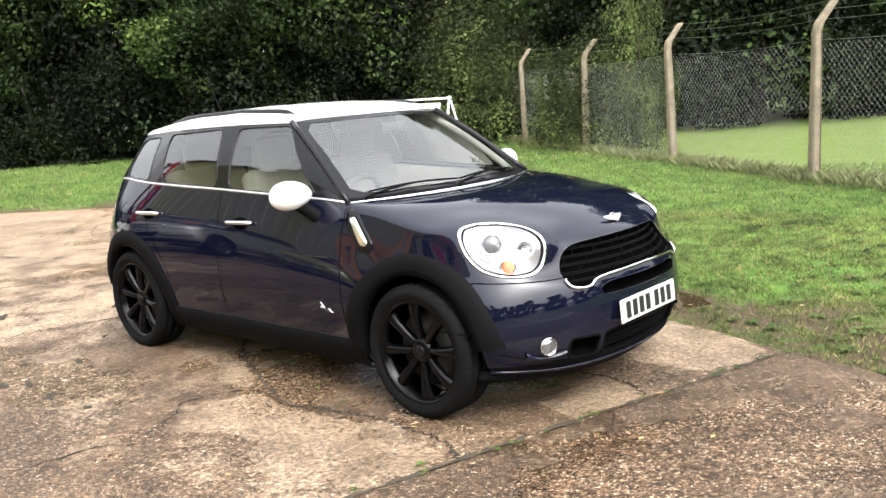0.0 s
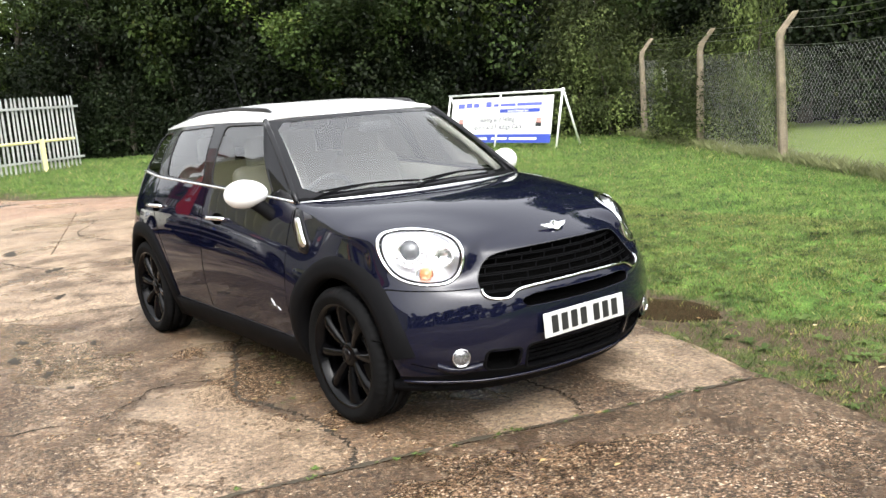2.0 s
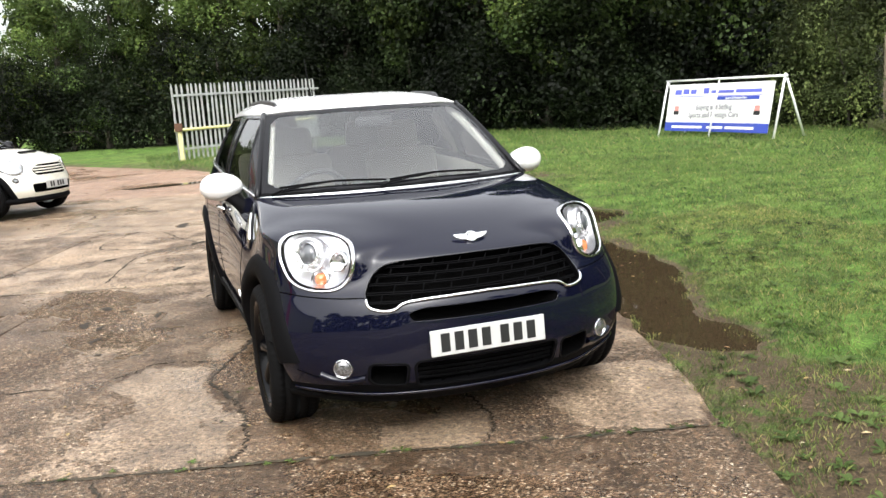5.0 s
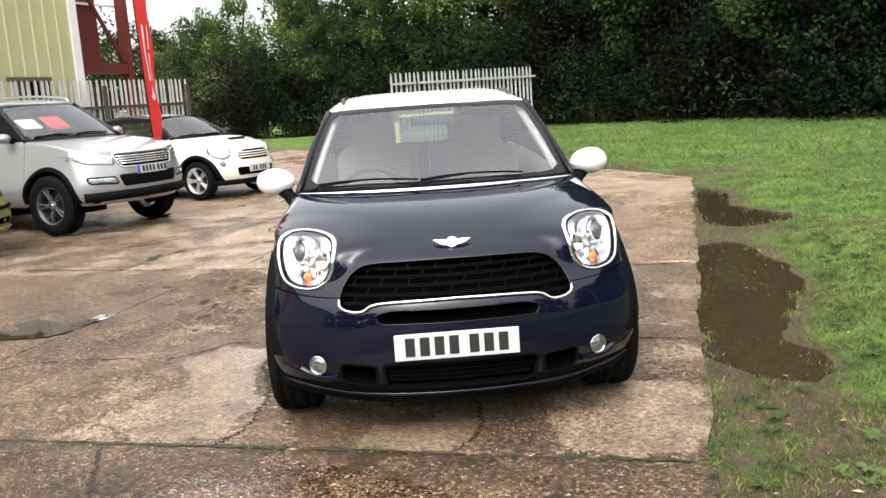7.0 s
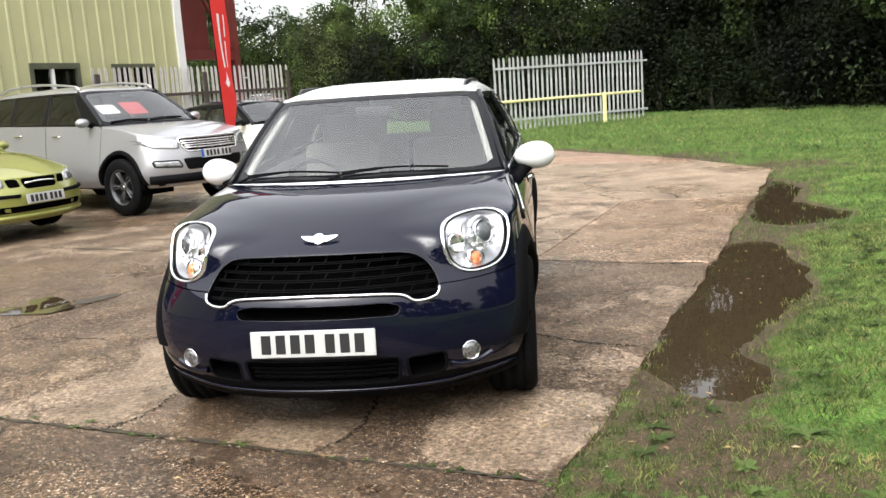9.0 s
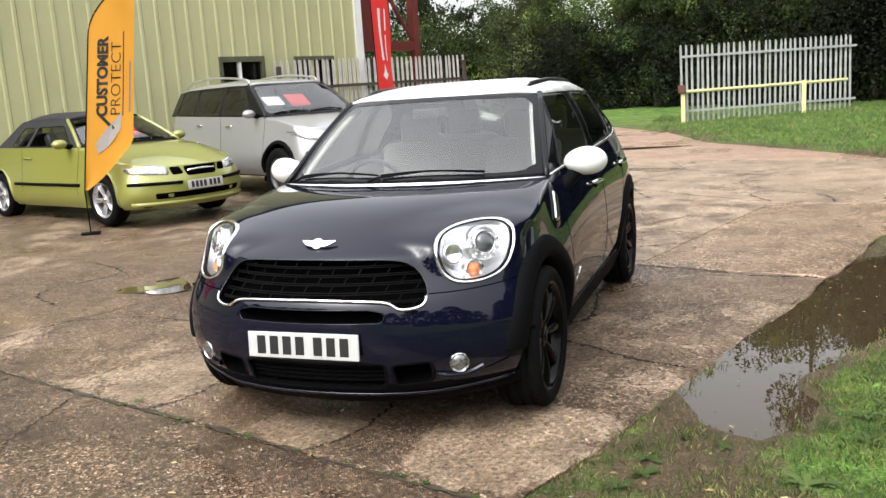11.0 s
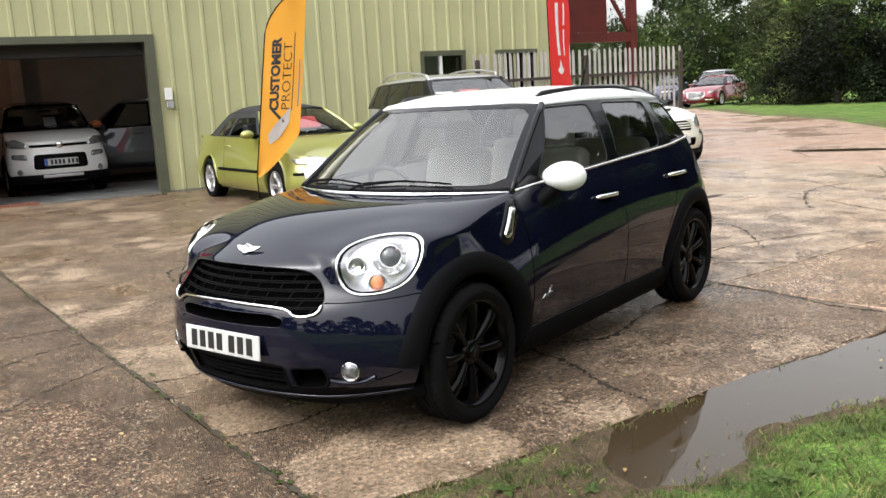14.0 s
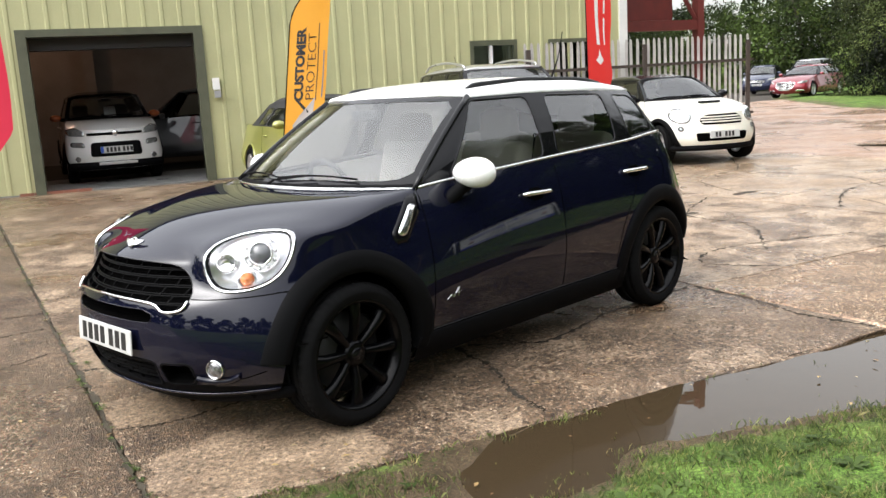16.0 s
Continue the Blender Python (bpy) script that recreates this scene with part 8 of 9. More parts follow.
def build_parked():
    # silver four-by-four
    s = saloon(2.28, -2.45, 0.94, 0.36, 1.0, (1.2, 1.2), 1.27, (0.45, 1.68), -2.1, 1.77, 0.68, 0.8, gaps=((0.62, -0.22, 0.22, -0.25), (-0.32, -1.08, -0.34, -1.12), (-1.2, -1.85, -1.2, -1.78)), deck=-2.1)
    s["handle"], s["mirror"] = CHROME, SILVER
    kit = wheel_set(0.38, 0.24, 0.25, 5, GREYALLOY, "twin")
    z = float(rise(-5.9, -5.2))
    hd = 62
    c, sn = math.cos(radians(hd)), math.sin(radians(hd))
    wx, wy = -5.64, -4.52
    ox, oy = wx - 1.4175 * c - 0.82 * sn, wy - 1.4175 * sn + 0.82 * c
    car, sh = parked_car("silver four-by-four estate with chrome grille and roof rails", (ox, oy, z), hd, s, SILVER, 2.835, 0.38, kit, arch=PLASTIC, trim=False, seats=CABIN, panes=[PRIVACY] * 3)
    front_patch(car, sh, rounded([(0.5, 0.84), (0.8, 0.87), (0.9, 0.96), (0.84, 1.0), (0.62, 0.985), (0.5, 0.95)], 0.04), "headlamp", HEADGLASS, 0.01, "swept clear headlamp")
    gr = rounded([(-0.42, 0.82), (0.42, 0.82), (0.49, 0.97), (-0.49, 0.97)], 0.04)
    v, f = pad(sh.front, gr, 0.004)
    obj("grille", v, f, DARKVOID, car, "black grille with chrome bars", True)
    slats(car, sh, gr, 4, CHROME, 0.013)
    v, f = bead(sh.front, gr, -0.03, 0.016, 5)
    obj("grille_surround", v, f, CHROME, car, "chrome grille surround", True)
    front_patch(car, sh, rounded([(0.52, 0.62), (0.82, 0.64), (0.83, 0.7), (0.55, 0.69)], 0.02), "fog_lamp", HEADGLASS, 0.008, "fog lamp in a dark pocket", True, PLASTIC, 0.018)
    v, f = pad(sh.front, rounded([(-0.45, 0.57), (0.45, 0.57), (0.5, 0.72), (-0.5, 0.72)], 0.04), 0.004)
    obj("lower_grille", v, f, PLASTIC, car, smooth=True)
    pts = [sh.front(y, 0.47, 0.01) for y in np.linspace(-0.86, 0.86, 25)]
    v, f = tube(pts, 0.06, 8)
    obj("bumper_skirt", v, f, PLASTIC, car, "black lower bumper", True)
    number_plate(car, sh, 0.0, 0.76, 6, blue=True, groups=((-0.17, 4), (0.095, 3)))
    for sgn in (1, -1):
        pts = spline([(0.3, sgn * 0.6, 1.7), (0.15, sgn * 0.61, 1.76), (-0.6, sgn * 0.62, 1.82), (-1.4, sgn * 0.61, 1.8), (-1.8, sgn * 0.58, 1.72)], 5)
        v, f = tube(pts, 0.018, 7)
        obj("roof_rail", v, f, ALLOY, car, "silver roof rail", True)
    v, f = tube([(-1.2, -0.2, 1.75), (-1.35, -0.2, 1.95)], 0.004, 5)
    obj("aerial", v, f, PLASTIC, car)
    windscreen_cards(car, s, [(-0.7, 0.45, 0.3, 0.22, PAPER), (-0.1, 0.45, 0.34, 0.3, REDPAPER)])

    # lime convertible with its hood up
    s = saloon(2.3, -2.38, 0.875, 0.2, 0.7, (0.98, 0.98), 0.99, (0.3, 1.36), -1.3, 1.43, 0.55, 0.9, gaps=((0.55, -0.48, 0.18, -0.42), (-0.56, -1.0, -0.5, -0.85)), deck=-1.5, rear_bulge=0.1)
    s["handle"], s["handle_x"], s["door_end"], s["front_pillar"] = LIME, (-0.38,), -0.66, LIME
    s["windows"] = [[(x, z if k < 2 else z - 0.055) for k, (x, z) in enumerate(w)] for w in s["windows"]]
    kit = wheel_set(0.317, 0.22, 0.225, 5, ALLOY, "twin")
    hd = 71.5
    c, sn = math.cos(radians(hd)), math.sin(radians(hd))
    wx, wy = -3.6, -5.87
    ox, oy = wx - 1.3375 * c - 0.75 * sn, wy - 1.3375 * sn + 0.75 * c
    z = float(rise(ox, oy))
    car, sh = parked_car("lime yellow convertible with a closed black fabric hood", (ox, oy, z), hd, s, LIME, 2.675, 0.317, kit, roof=FABRIC, pillar=FABRIC, panes=[SIDEGLASS, DARKGLASS])
    part("rear_deck", box_bm(0.85, 1.3, 0.06, (-1.75, 0, 0.975), 0.028, 3), LIME, car, smooth=True)
    front_patch(car, sh, rounded([(0.42, 0.6), (0.78, 0.63), (0.8, 0.7), (0.6, 0.735), (0.42, 0.7)], 0.03), "headlamp", HEADGLASS, 0.01, "clear rectangular headlamp")
    front_patch(car, sh, rounded([(0.25, 0.6), (0.38, 0.595), (0.4, 0.69), (0.28, 0.69)], 0.03), "side_grille", DARKVOID, 0.004)
    gr = rounded([(-0.21, 0.57), (0.21, 0.57), (0.24, 0.69), (-0.24, 0.69)], 0.04)
    v, f = pad(sh.front, gr, 0.004)
    obj("grille", v, f, DARKVOID, car, "black grille with a bright bar", True)
    v, f = tube([sh.front(y, 0.635 + 0.01 * math.cos(y * 9), 0.012) for y in np.linspace(-0.2, 0.2, 9)], 0.012, 5)
    obj("grille_bar", v, f, CHROME, car, smooth=True)
    v, f = pad(sh.front, rounded([(-0.6, 0.32), (0.6, 0.32), (0.62, 0.39), (-0.62, 0.39)], 0.03), 0.004)
    obj("lower_grille", v, f, DARKVOID, car, smooth=True)
    for sgn in (1, -1):
        v, f = tube([sh.front(sgn * y, 0.5 + 0.02 * (y - 0.3), 0.006) for y in np.linspace(0.3, 0.82, 12)], 0.022, 6)
        obj("bumper_strip", v, f, PLASTIC, car, "dark rubber bumper strip", True)
        v, f = tube([sh.side(x, 0.5, sgn, 0.004) for x in np.linspace(-0.85, 0.85, 20)], 0.022, 6)
        obj("side_strip", v, f, PLASTIC, car, smooth=True)
    pts = [sh.front(y, 0.27, 0.012) for y in np.linspace(-0.8, 0.8, 25)]
    v, f = tube(pts, 0.028, 7)
    obj("splitter", v, f, LIME, car, smooth=True)
    number_plate(car, sh, 0.0, 0.46, 5, groups=((-0.21, 4), (0.055, 3)))
    v, f = tube([(-1.9, 0.6, 1.0), (-2.0, 0.6, 1.5)], 0.004, 5)
    obj("aerial", v, f, PLASTIC, car)
    windscreen_cards(car, s, [(0.1, 0.45, 0.34, 0.3, REDPAPER)])

    # white three-door hatchback with black roof
    s = saloon(1.88, -1.75, 0.835, 0.2, 0.78, (0.92, 0.99), 1.02, (0.28, 1.36), -1.45, 1.415, 0.56, 0.95, gaps=((0.5, -0.45, 0.15, -0.47), (-0.55, -1.3, -0.55, -1.2)), deck=-1.45, rear_bulge=0.08)
    s["mirror"], s["handle"] = GLOSSBLACK, CHROME
    kit = wheel_set(0.305, 0.218, 0.2, 5, ALLOY, "twin")
    hd = 60
    c, sn = math.cos(radians(hd)), math.sin(radians(hd))
    wx, wy = -8.72, -3.38
    ox, oy = wx - 1.2335 * c - 0.71 * sn, wy - 1.2335 * sn + 0.71 * c
    z = float(rise(ox, oy))
    car, sh = parked_car("cream white three-door hatchback with black roof and bonnet scoop", (ox, oy, z), hd, s, CREAM, 2.467, 0.305, kit, roof=GLOSSBLACK, arch=PLASTIC, panes=[SIDEGLASS, DARKGLASS], trim=True)
    front_patch(car, sh, ellipse(0.6, 0.74, 0.13, 0.115, 30), "headlamp", HEADGLASS, 0.016, "large round headlamp with bright rim", True, CHROME, 0.014)
    gr = rounded([(-0.34, 0.6), (0.34, 0.6), (0.38, 0.68), (0.27, 0.755), (-0.27, 0.755), (-0.38, 0.68)], 0.04)
    v, f = pad(sh.front, gr, 0.003)
    obj("grille", v, f, DARKVOID, car, "dark grille with pale bars", True)
    slats(car, sh, gr, 3, CREAM, 0.013)
    v, f = bead(sh.front, gr, -0.016, 0.012, 5)
    obj("grille_surround", v, f, CREAM, car, smooth=True)
    v, f = pad(sh.front, rounded([(-0.42, 0.35), (0.42, 0.35), (0.45, 0.48), (-0.45, 0.48)], 0.04), 0.003)
    obj("lower_grille", v, f, DARKVOID, car, smooth=True)
    front_patch(car, sh, ellipse(0.63, 0.55, 0.03, 0.03, 16), "spot_lamp", HEADGLASS, 0.006, "", True, PLASTIC, 0.008)
    pts = [sh.front(y, 0.25, 0.0) for y in np.linspace(-0.75, 0.75, 25)]
    v, f = tube(pts, 0.05, 7)
    obj("bumper_skirt", v, f, PLASTIC, car, "black lower bumper", True)
    p = sh.top(1.45, 0, 0.012)
    part("bonnet_scoop", box_bm(0.09, 0.36, 0.035, tuple(p), 0.012), GLOSSBLACK, car, "black bonnet scoop", True)
    number_plate(car, sh, 0.0, 0.45, 4, groups=((-0.17, 2), (0.0, 3)))

    # pale small crossover in the doorway
    s = saloon(1.86, -1.75, 0.82, 0.22, 0.9, (1.0, 1.08), 1.08, (0.55, 1.5), -1.55, 1.58, 0.6, 0.75, gaps=((0.62, -0.2, 0.4, -0.2), (-0.3, -0.95, -0.3, -0.95), (-1.05, -1.45, -1.05, -1.4)), deck=-1.5)
    s["mirror"], s["mirror_label"] = ORANGE, "orange door mirror"
    kit = wheel_set(0.3, 0.19, 0.185, 5, ALLOY)
    hd = 70
    c, sn = math.cos(radians(hd)), math.sin(radians(hd))
    fx, fy = -3.62, -11.62
    k = 1.07
    car, sh = parked_car("pale silver small crossover with orange mirrors in the doorway", (fx - 1.86 * k * c, fy - 1.86 * k * sn, BASEZ), hd, s, PEARL, 2.3, 0.3, kit, roof=GLOSSBLACK, arch=PLASTIC, scale=k)
    front_patch(car, sh, rounded([(0.48, 0.8), (0.74, 0.82), (0.76, 0.93), (0.62, 0.95), (0.48, 0.88)], 0.04), "headlamp", HEADGLASS, 0.012, "rounded clear headlamp")
    v, f = tube([sh.front(y, 0.83, 0.008) for y in np.linspace(-0.44, 0.44, 15)], 0.024, 6)
    obj("grille_bar", v, f, PLASTIC, car, smooth=True)
    v = []
    p = sh.front(0, 0.835, 0.03)
    for r, d in ((0.055, 0), (0.05, 0.012), (0.0005, 0.014)):
        v += [p + Vector((d, r * math.cos(a), r * math.sin(a))) for a in np.linspace(0, 2 * math.pi, 20, endpoint=False)]
    obj("badge", v, grid_faces(3, 20, True), CHROME, car, "round chrome badge", True)
    v, f = pad(sh.front, rounded([(-0.42, 0.45), (0.42, 0.45), (0.4, 0.69), (-0.4, 0.69)], 0.06), 0.008)
    obj("lower_grille", v, f, PLASTIC, car, "black lower grille panel", True)
    front_patch(car, sh, rounded([(0.5, 0.62), (0.7, 0.64), (0.7, 0.7), (0.52, 0.69)], 0.03), "day_lamp", HEADGLASS, 0.006, "", True, PLASTIC, 0.012)
    front_patch(car, sh, ellipse(0.62, 0.42, 0.04, 0.04, 16), "fog_lamp", HEADGLASS, 0.008, "", True, CHROME, 0.008)
    pts = [sh.front(y, 0.3, 0.0) for y in np.linspace(-0.74, 0.74, 25)]
    v, f = tube(pts, 0.075, 8)
    obj("bumper_skirt", v, f, PLASTIC, car, "black lower bumper", True)
    part("skid_plate", box_bm(0.02, 0.62, 0.045, tuple(sh.front(0, 0.36, 0.09)), 0.006), ALLOY, car, "silver skid bar")
    number_plate(car, sh, 0.0, 0.56, 3, blue=True, groups=((-0.17, 4), (0.095, 3)))
    windscreen_cards(car, s, [(0.1, 0.3, 0.2, 0.24, PAPER)])
    # cars deeper in the showroom
    s2 = saloon(2.15, -2.07, 0.89, 0.25, 0.9, (1.1, 1.08), 1.12, (0.45, 1.58), -1.8, 1.69, 0.64, 0.75, gaps=((0.6, -0.2, 0.28, -0.2), (-0.3, -1.0, -0.3, -1.0), (-1.1, -1.7, -1.1, -1.65)), deck=-1.75)
    parked_car("dark grey estate car standing deep in the dim showroom", (-6.55, -13.55, BASEZ), -36, s2, GUNGREY, 2.58, 0.33, kit, arch=PLASTIC)
    s3 = saloon(1.86, -1.75, 0.82, 0.22, 0.8, (1.0, 1.0), 1.02, (0.4, 1.4), -1.5, 1.48, 0.58, 0.8, gaps=((0.55, -0.2, 0.3, -0.2), (-0.3, -1.0, -0.3, -1.0)), deck=-1.5)
    parked_car("burnt orange hatchback deep in the dim showroom", (-1.9, -15.2, BASEZ), 60, s3, ORANGE, 2.4, 0.3, kit, panes=[DARKGLASS, DARKGLASS])

    # cars along the lane past the gate
    s = saloon(2.4, -2.5, 0.94, 0.2, 0.72, (1.1, 0.98), 1.02, (0.2, 1.38), -1.75, 1.46, 0.58, 0.95, gaps=((0.5, -0.3, 0.05, -0.32), (-0.4, -1.2, -0.42, -1.1)), deck=-1.9)
    kit = wheel_set(0.34, 0.235, 0.23, 5, ALLOY)
    hd = -2
    c, sn = math.cos(radians(hd)), math.sin(radians(hd))
    car, sh = parked_car("dark red saloon with a bright mesh grille on the lane", (-35.6 - 2.0 * c, -12.5 - 2.0 * sn, 0.32), hd, s, MAROON, 2.909, 0.34, kit, panes=[DARKGLASS, DARKGLASS])
    gr = rounded([(-0.36, 0.45), (0.36, 0.45), (0.42, 0.68), (-0.42, 0.68)], 0.06)
    v, f = pad(sh.front, gr, 0.004)
    obj("grille", v, f, DARKVOID, car, "dark mesh grille in chrome", True)
    v, f = bead(sh.front, gr, -0.03, 0.02, 5)
    obj("grille_surround", v, f, CHROME, car, smooth=True)
    slats(car, sh, gr, 5, SATIN, 0.01)
    front_patch(car, sh, rounded([(0.5, 0.62), (0.82, 0.66), (0.84, 0.75), (0.6, 0.72)], 0.03), "headlamp", HEADGLASS, 0.01, "slim clear headlamp")
    number_plate(car, sh, 0.0, 0.4, 3)
    front_patch(car, sh, rounded([(0.45, 0.28), (0.8, 0.3), (0.8, 0.36), (0.5, 0.36)], 0.02), "lower_intake", SATIN, 0.006)
    s = saloon(2.15, -2.1, 0.89, 0.25, 0.88, (1.1, 1.1), 1.14, (0.45, 1.52), -1.8, 1.62, 0.62, 0.75, gaps=((0.6, -0.2, 0.28, -0.2), (-0.3, -1.0, -0.3, -1.0), (-1.1, -1.7, -1.1, -1.65)), deck=-1.75)
    car, sh = parked_car("ink blue crossover on the lane", (-44.6, -17.6, 0.32), 14, s, INKBLUE, 2.63, 0.34, kit, panes=[DARKGLASS] * 3)
    gr = rounded([(-0.4, 0.62), (0.4, 0.62), (0.42, 0.82), (-0.42, 0.82)], 0.04)
    v, f = pad(sh.front, gr, 0.004)
    obj("grille", v, f, DARKVOID, car, smooth=True)
    slats(car, sh, gr, 2, CHROME, 0.018)
    front_patch(car, sh, rounded([(0.5, 0.76), (0.82, 0.8), (0.84, 0.9), (0.6, 0.88)], 0.03), "headlamp", HEADGLASS, 0.01)
    number_plate(car, sh, 0.0, 0.55, 3)
    car, sh = parked_car("silver people carrier on the lane", (-43.6, -14.6, 0.32), 4, s2, SILVER, 2.58, 0.33, kit, panes=[DARKGLASS] * 3, scale=1.06)
    front_patch(car, sh, rounded([(0.5, 0.76), (0.82, 0.8), (0.84, 0.9), (0.6, 0.88)], 0.03), "headlamp", HEADGLASS, 0.01)
    number_plate(car, sh, 0.0, 0.55, 3)


build_parked()


# ---- feather flags and the banner stand ----
def cloth(name, colour, rough=0.75):
    m, n, l, p = material(name)
    co = n.new("ShaderNodeTexCoord").outputs["Object"]
    w = noise_tex(n, l, 300, 2, 0.5, co)
    b = noise_tex(n, l, 3, 3, 0.5, co)
    c = mix(n, l, 0.3, w.outputs["Fac"], b.outputs["Fac"])
    l.new(ramp(n, l, c, [(0.3, tuple(x * 0.88 for x in colour)), (0.7, colour)]).outputs[0], p.inputs["Base Color"])
    p.inputs["Roughness"].default_value = rough
    thin = n.new("ShaderNodeBsdfTranslucent")
    thin.inputs["Color"].default_value = rgb(colour)
    both = n.new("ShaderNodeMixShader")
    both.inputs[0].default_value = 0.35
    l.new(p.outputs[0], both.inputs[1])
    l.new(thin.outputs[0], both.inputs[2])
    l.new(both.outputs[0], n["Material Output"].inputs["Surface"])
    return m


AMBERCLOTH = cloth("amber flag cloth", (0.78, 0.36, 0.035))
REDCLOTH = cloth("red flag cloth", (0.72, 0.035, 0.03))
PINKCLOTH = cloth("crimson flag cloth", (0.72, 0.03, 0.075))
WHITEPRINT = simple("white print", (0.8, 0.8, 0.8), 0.6)
PALEPRINT = simple("pale grey print", (0.33, 0.3, 0.28), 0.6)
GREYPRINT = simple("grey print", (0.16, 0.16, 0.18), 0.6)


def flag(label, at, face, mat, foot, top, width, lean, seed, droop=0.0, sway=0.0):
    """A feather flag: a pole bent over at the top, its cloth rippled. Returns the thing and a way to lay print on the cloth."""
    t = thing("feather_flag", label, "flag", pose(at[0], at[1], at[2], 0, 0, face))
    rnd = random.Random(seed)
    ph = rnd.uniform(0, 6)

    def edge(h):
        """The pole: straight, then curving over."""
        k = max(0.0, (h - 0.72) / 0.28)
        return lean * h * top + width * 0.95 * k**2.2

    def right(h):
        w = width * (0.06 + 0.94 * (h / 0.22) ** 0.8 if h < 0.22 else 1.0)
        return max(edge(h) + 0.01, lean * h * top + w * (1.0 - 0.1 * h) + droop * math.sin(h * 3))

    def cloth_at(u, h, lift=0.0):
        z = foot + (top - foot) * h
        x0, x1 = edge(h), right(h)
        if h > 0.995:
            x1 = x0 + 0.01
        x = x0 + (x1 - x0) * u
        y = 0.035 * math.sin(5.5 * h + 2.2 * u + ph) * u + 0.018 * math.sin(17 * h + 5 * u + ph) * u
        return Vector((x, y - lift + sway * h * top, z))

    v = [cloth_at(u, h) for h in np.linspace(0, 1, 40) for u in np.linspace(0, 1, 12)]
    obj("cloth", v, grid_faces(40, 12), mat, t, smooth=True)
    pole = [(0, 0.0, 0.02)] + [tuple(cloth_at(0, h) + Vector((-0.006, 0, 0))) for h in np.linspace(0, 1, 24)]
    v, f = tube(pole, 0.008, 6)
    obj("pole", v, f, PLASTIC, t, "thin dark pole", True)
    part("base_plate", box_bm(0.22, 0.18, 0.012, (0.0, 0, 0.008), 0.003), PLASTIC, t, "flat black base plate")
    return t, cloth_at


def print_bar(t, cloth_at, u0, u1, h0, h1, mat, name="print_bar", label=""):
    us, hs = np.linspace(u0, u1, 4), np.linspace(h0, h1, max(3, int((h1 - h0) * 30)))
    for side in (0.004, -0.004):
        obj(name, [cloth_at(u, h, side) for h in hs for u in us], grid_faces(len(hs), 4), mat, t, label)


def print_poly(t, cloth_at, loop, mat):
    """A plain emblem shape laid on the cloth."""
    c = np.mean(loop, 0)
    pts = [c] + [np.array(q) for q in loop]
    n = len(loop)
    obj("emblem", [cloth_at(q[0], q[1], 0.006) for q in pts], [(0, 1 + i, 1 + (i + 1) % n) for i in range(n)], mat, t)


def print_words(t, cloth_at, body, size, u, h, mat, top, foot, bold=0.0, stretch=1.0, label=""):
    """Words running up the cloth, bent to its ripples."""
    ob = text_mesh("lettering", body, size, mat, t, Matrix.Identity(4), label, bold, "LEFT", 1.0, 0.0)
    me = ob.data
    for vert in me.vertices:
        along, across = vert.co.x * stretch, vert.co.y
        hh = h + along / (top - foot)
        q = cloth_at(u - across / 0.55, hh)
        vert.co = Vector((q.x, q.y - 0.006, q.z))
    me.update()


def build_flags():
    z = float(rise(-3.4, -6.0))
    t, at = flag("amber feather flag with black lettering beside the lime convertible", (-3.06, -5.74, z), 128, AMBERCLOTH, 0.52, 2.98, 0.54, 0.12, 3)
    print_words(t, at, "CUSTOMER", 0.17, 0.33, 0.345, INK, 2.98, 0.52, 0.008, 1.03)
    print_words(t, at, "PROTECT", 0.17, 0.62, 0.345, INK, 2.98, 0.52, -0.002, 1.16)
    print_bar(t, at, 0.76, 0.78, 0.345, 0.74, INK)
    print_bar(t, at, 0.9, 0.93, 0.36, 0.6, GREYPRINT)
    print_poly(t, at, [(0.2, 0.22), (0.36, 0.27), (0.75, 0.36), (0.72, 0.28), (0.5, 0.2), (0.3, 0.17)], PALEPRINT)
    print_poly(t, at, [(0.2, 0.36), (0.26, 0.365), (0.6, 0.29), (0.56, 0.275)], INK)
    z = float(rise(-7.2, -3.6))
    t, at = flag("red feather flag with white print beside the parked cars", (-7.05, -3.6, z), 178, REDCLOTH, 0.75, 4.0, 0.66, 0.022, 5, 0.0, 0.03)
    for h0, h1 in ((0.36, 0.6),):
        print_bar(t, at, 0.36, 0.5, h0, h1, WHITEPRINT)
    for h0, h1 in ((0.36, 0.48), (0.5, 0.6)):
        print_bar(t, at, 0.7, 0.76, h0, h1, WHITEPRINT)
    print_poly(t, at, [(0.3, 0.29), (0.45, 0.27), (0.6, 0.29), (0.52, 0.31), (0.45, 0.34), (0.4, 0.31)], WHITEPRINT)
    z = float(rise(0.0, -6.2))
    t, at = flag("crimson feather flag with white print near the showroom door", (0.55, -6.7, z), 146, PINKCLOTH, 0.62, 3.4, 0.6, 0.0, 9, 0.05)
    for h0, h1 in ((0.42, 0.58), (0.6, 0.76)):
        print_bar(t, at, 0.64, 0.68, h0, h1, WHITEPRINT)
    print_poly(t, at, [(0.42, 0.3), (0.54, 0.28), (0.66, 0.3), (0.6, 0.325), (0.54, 0.36), (0.49, 0.325)], WHITEPRINT)


build_flags()


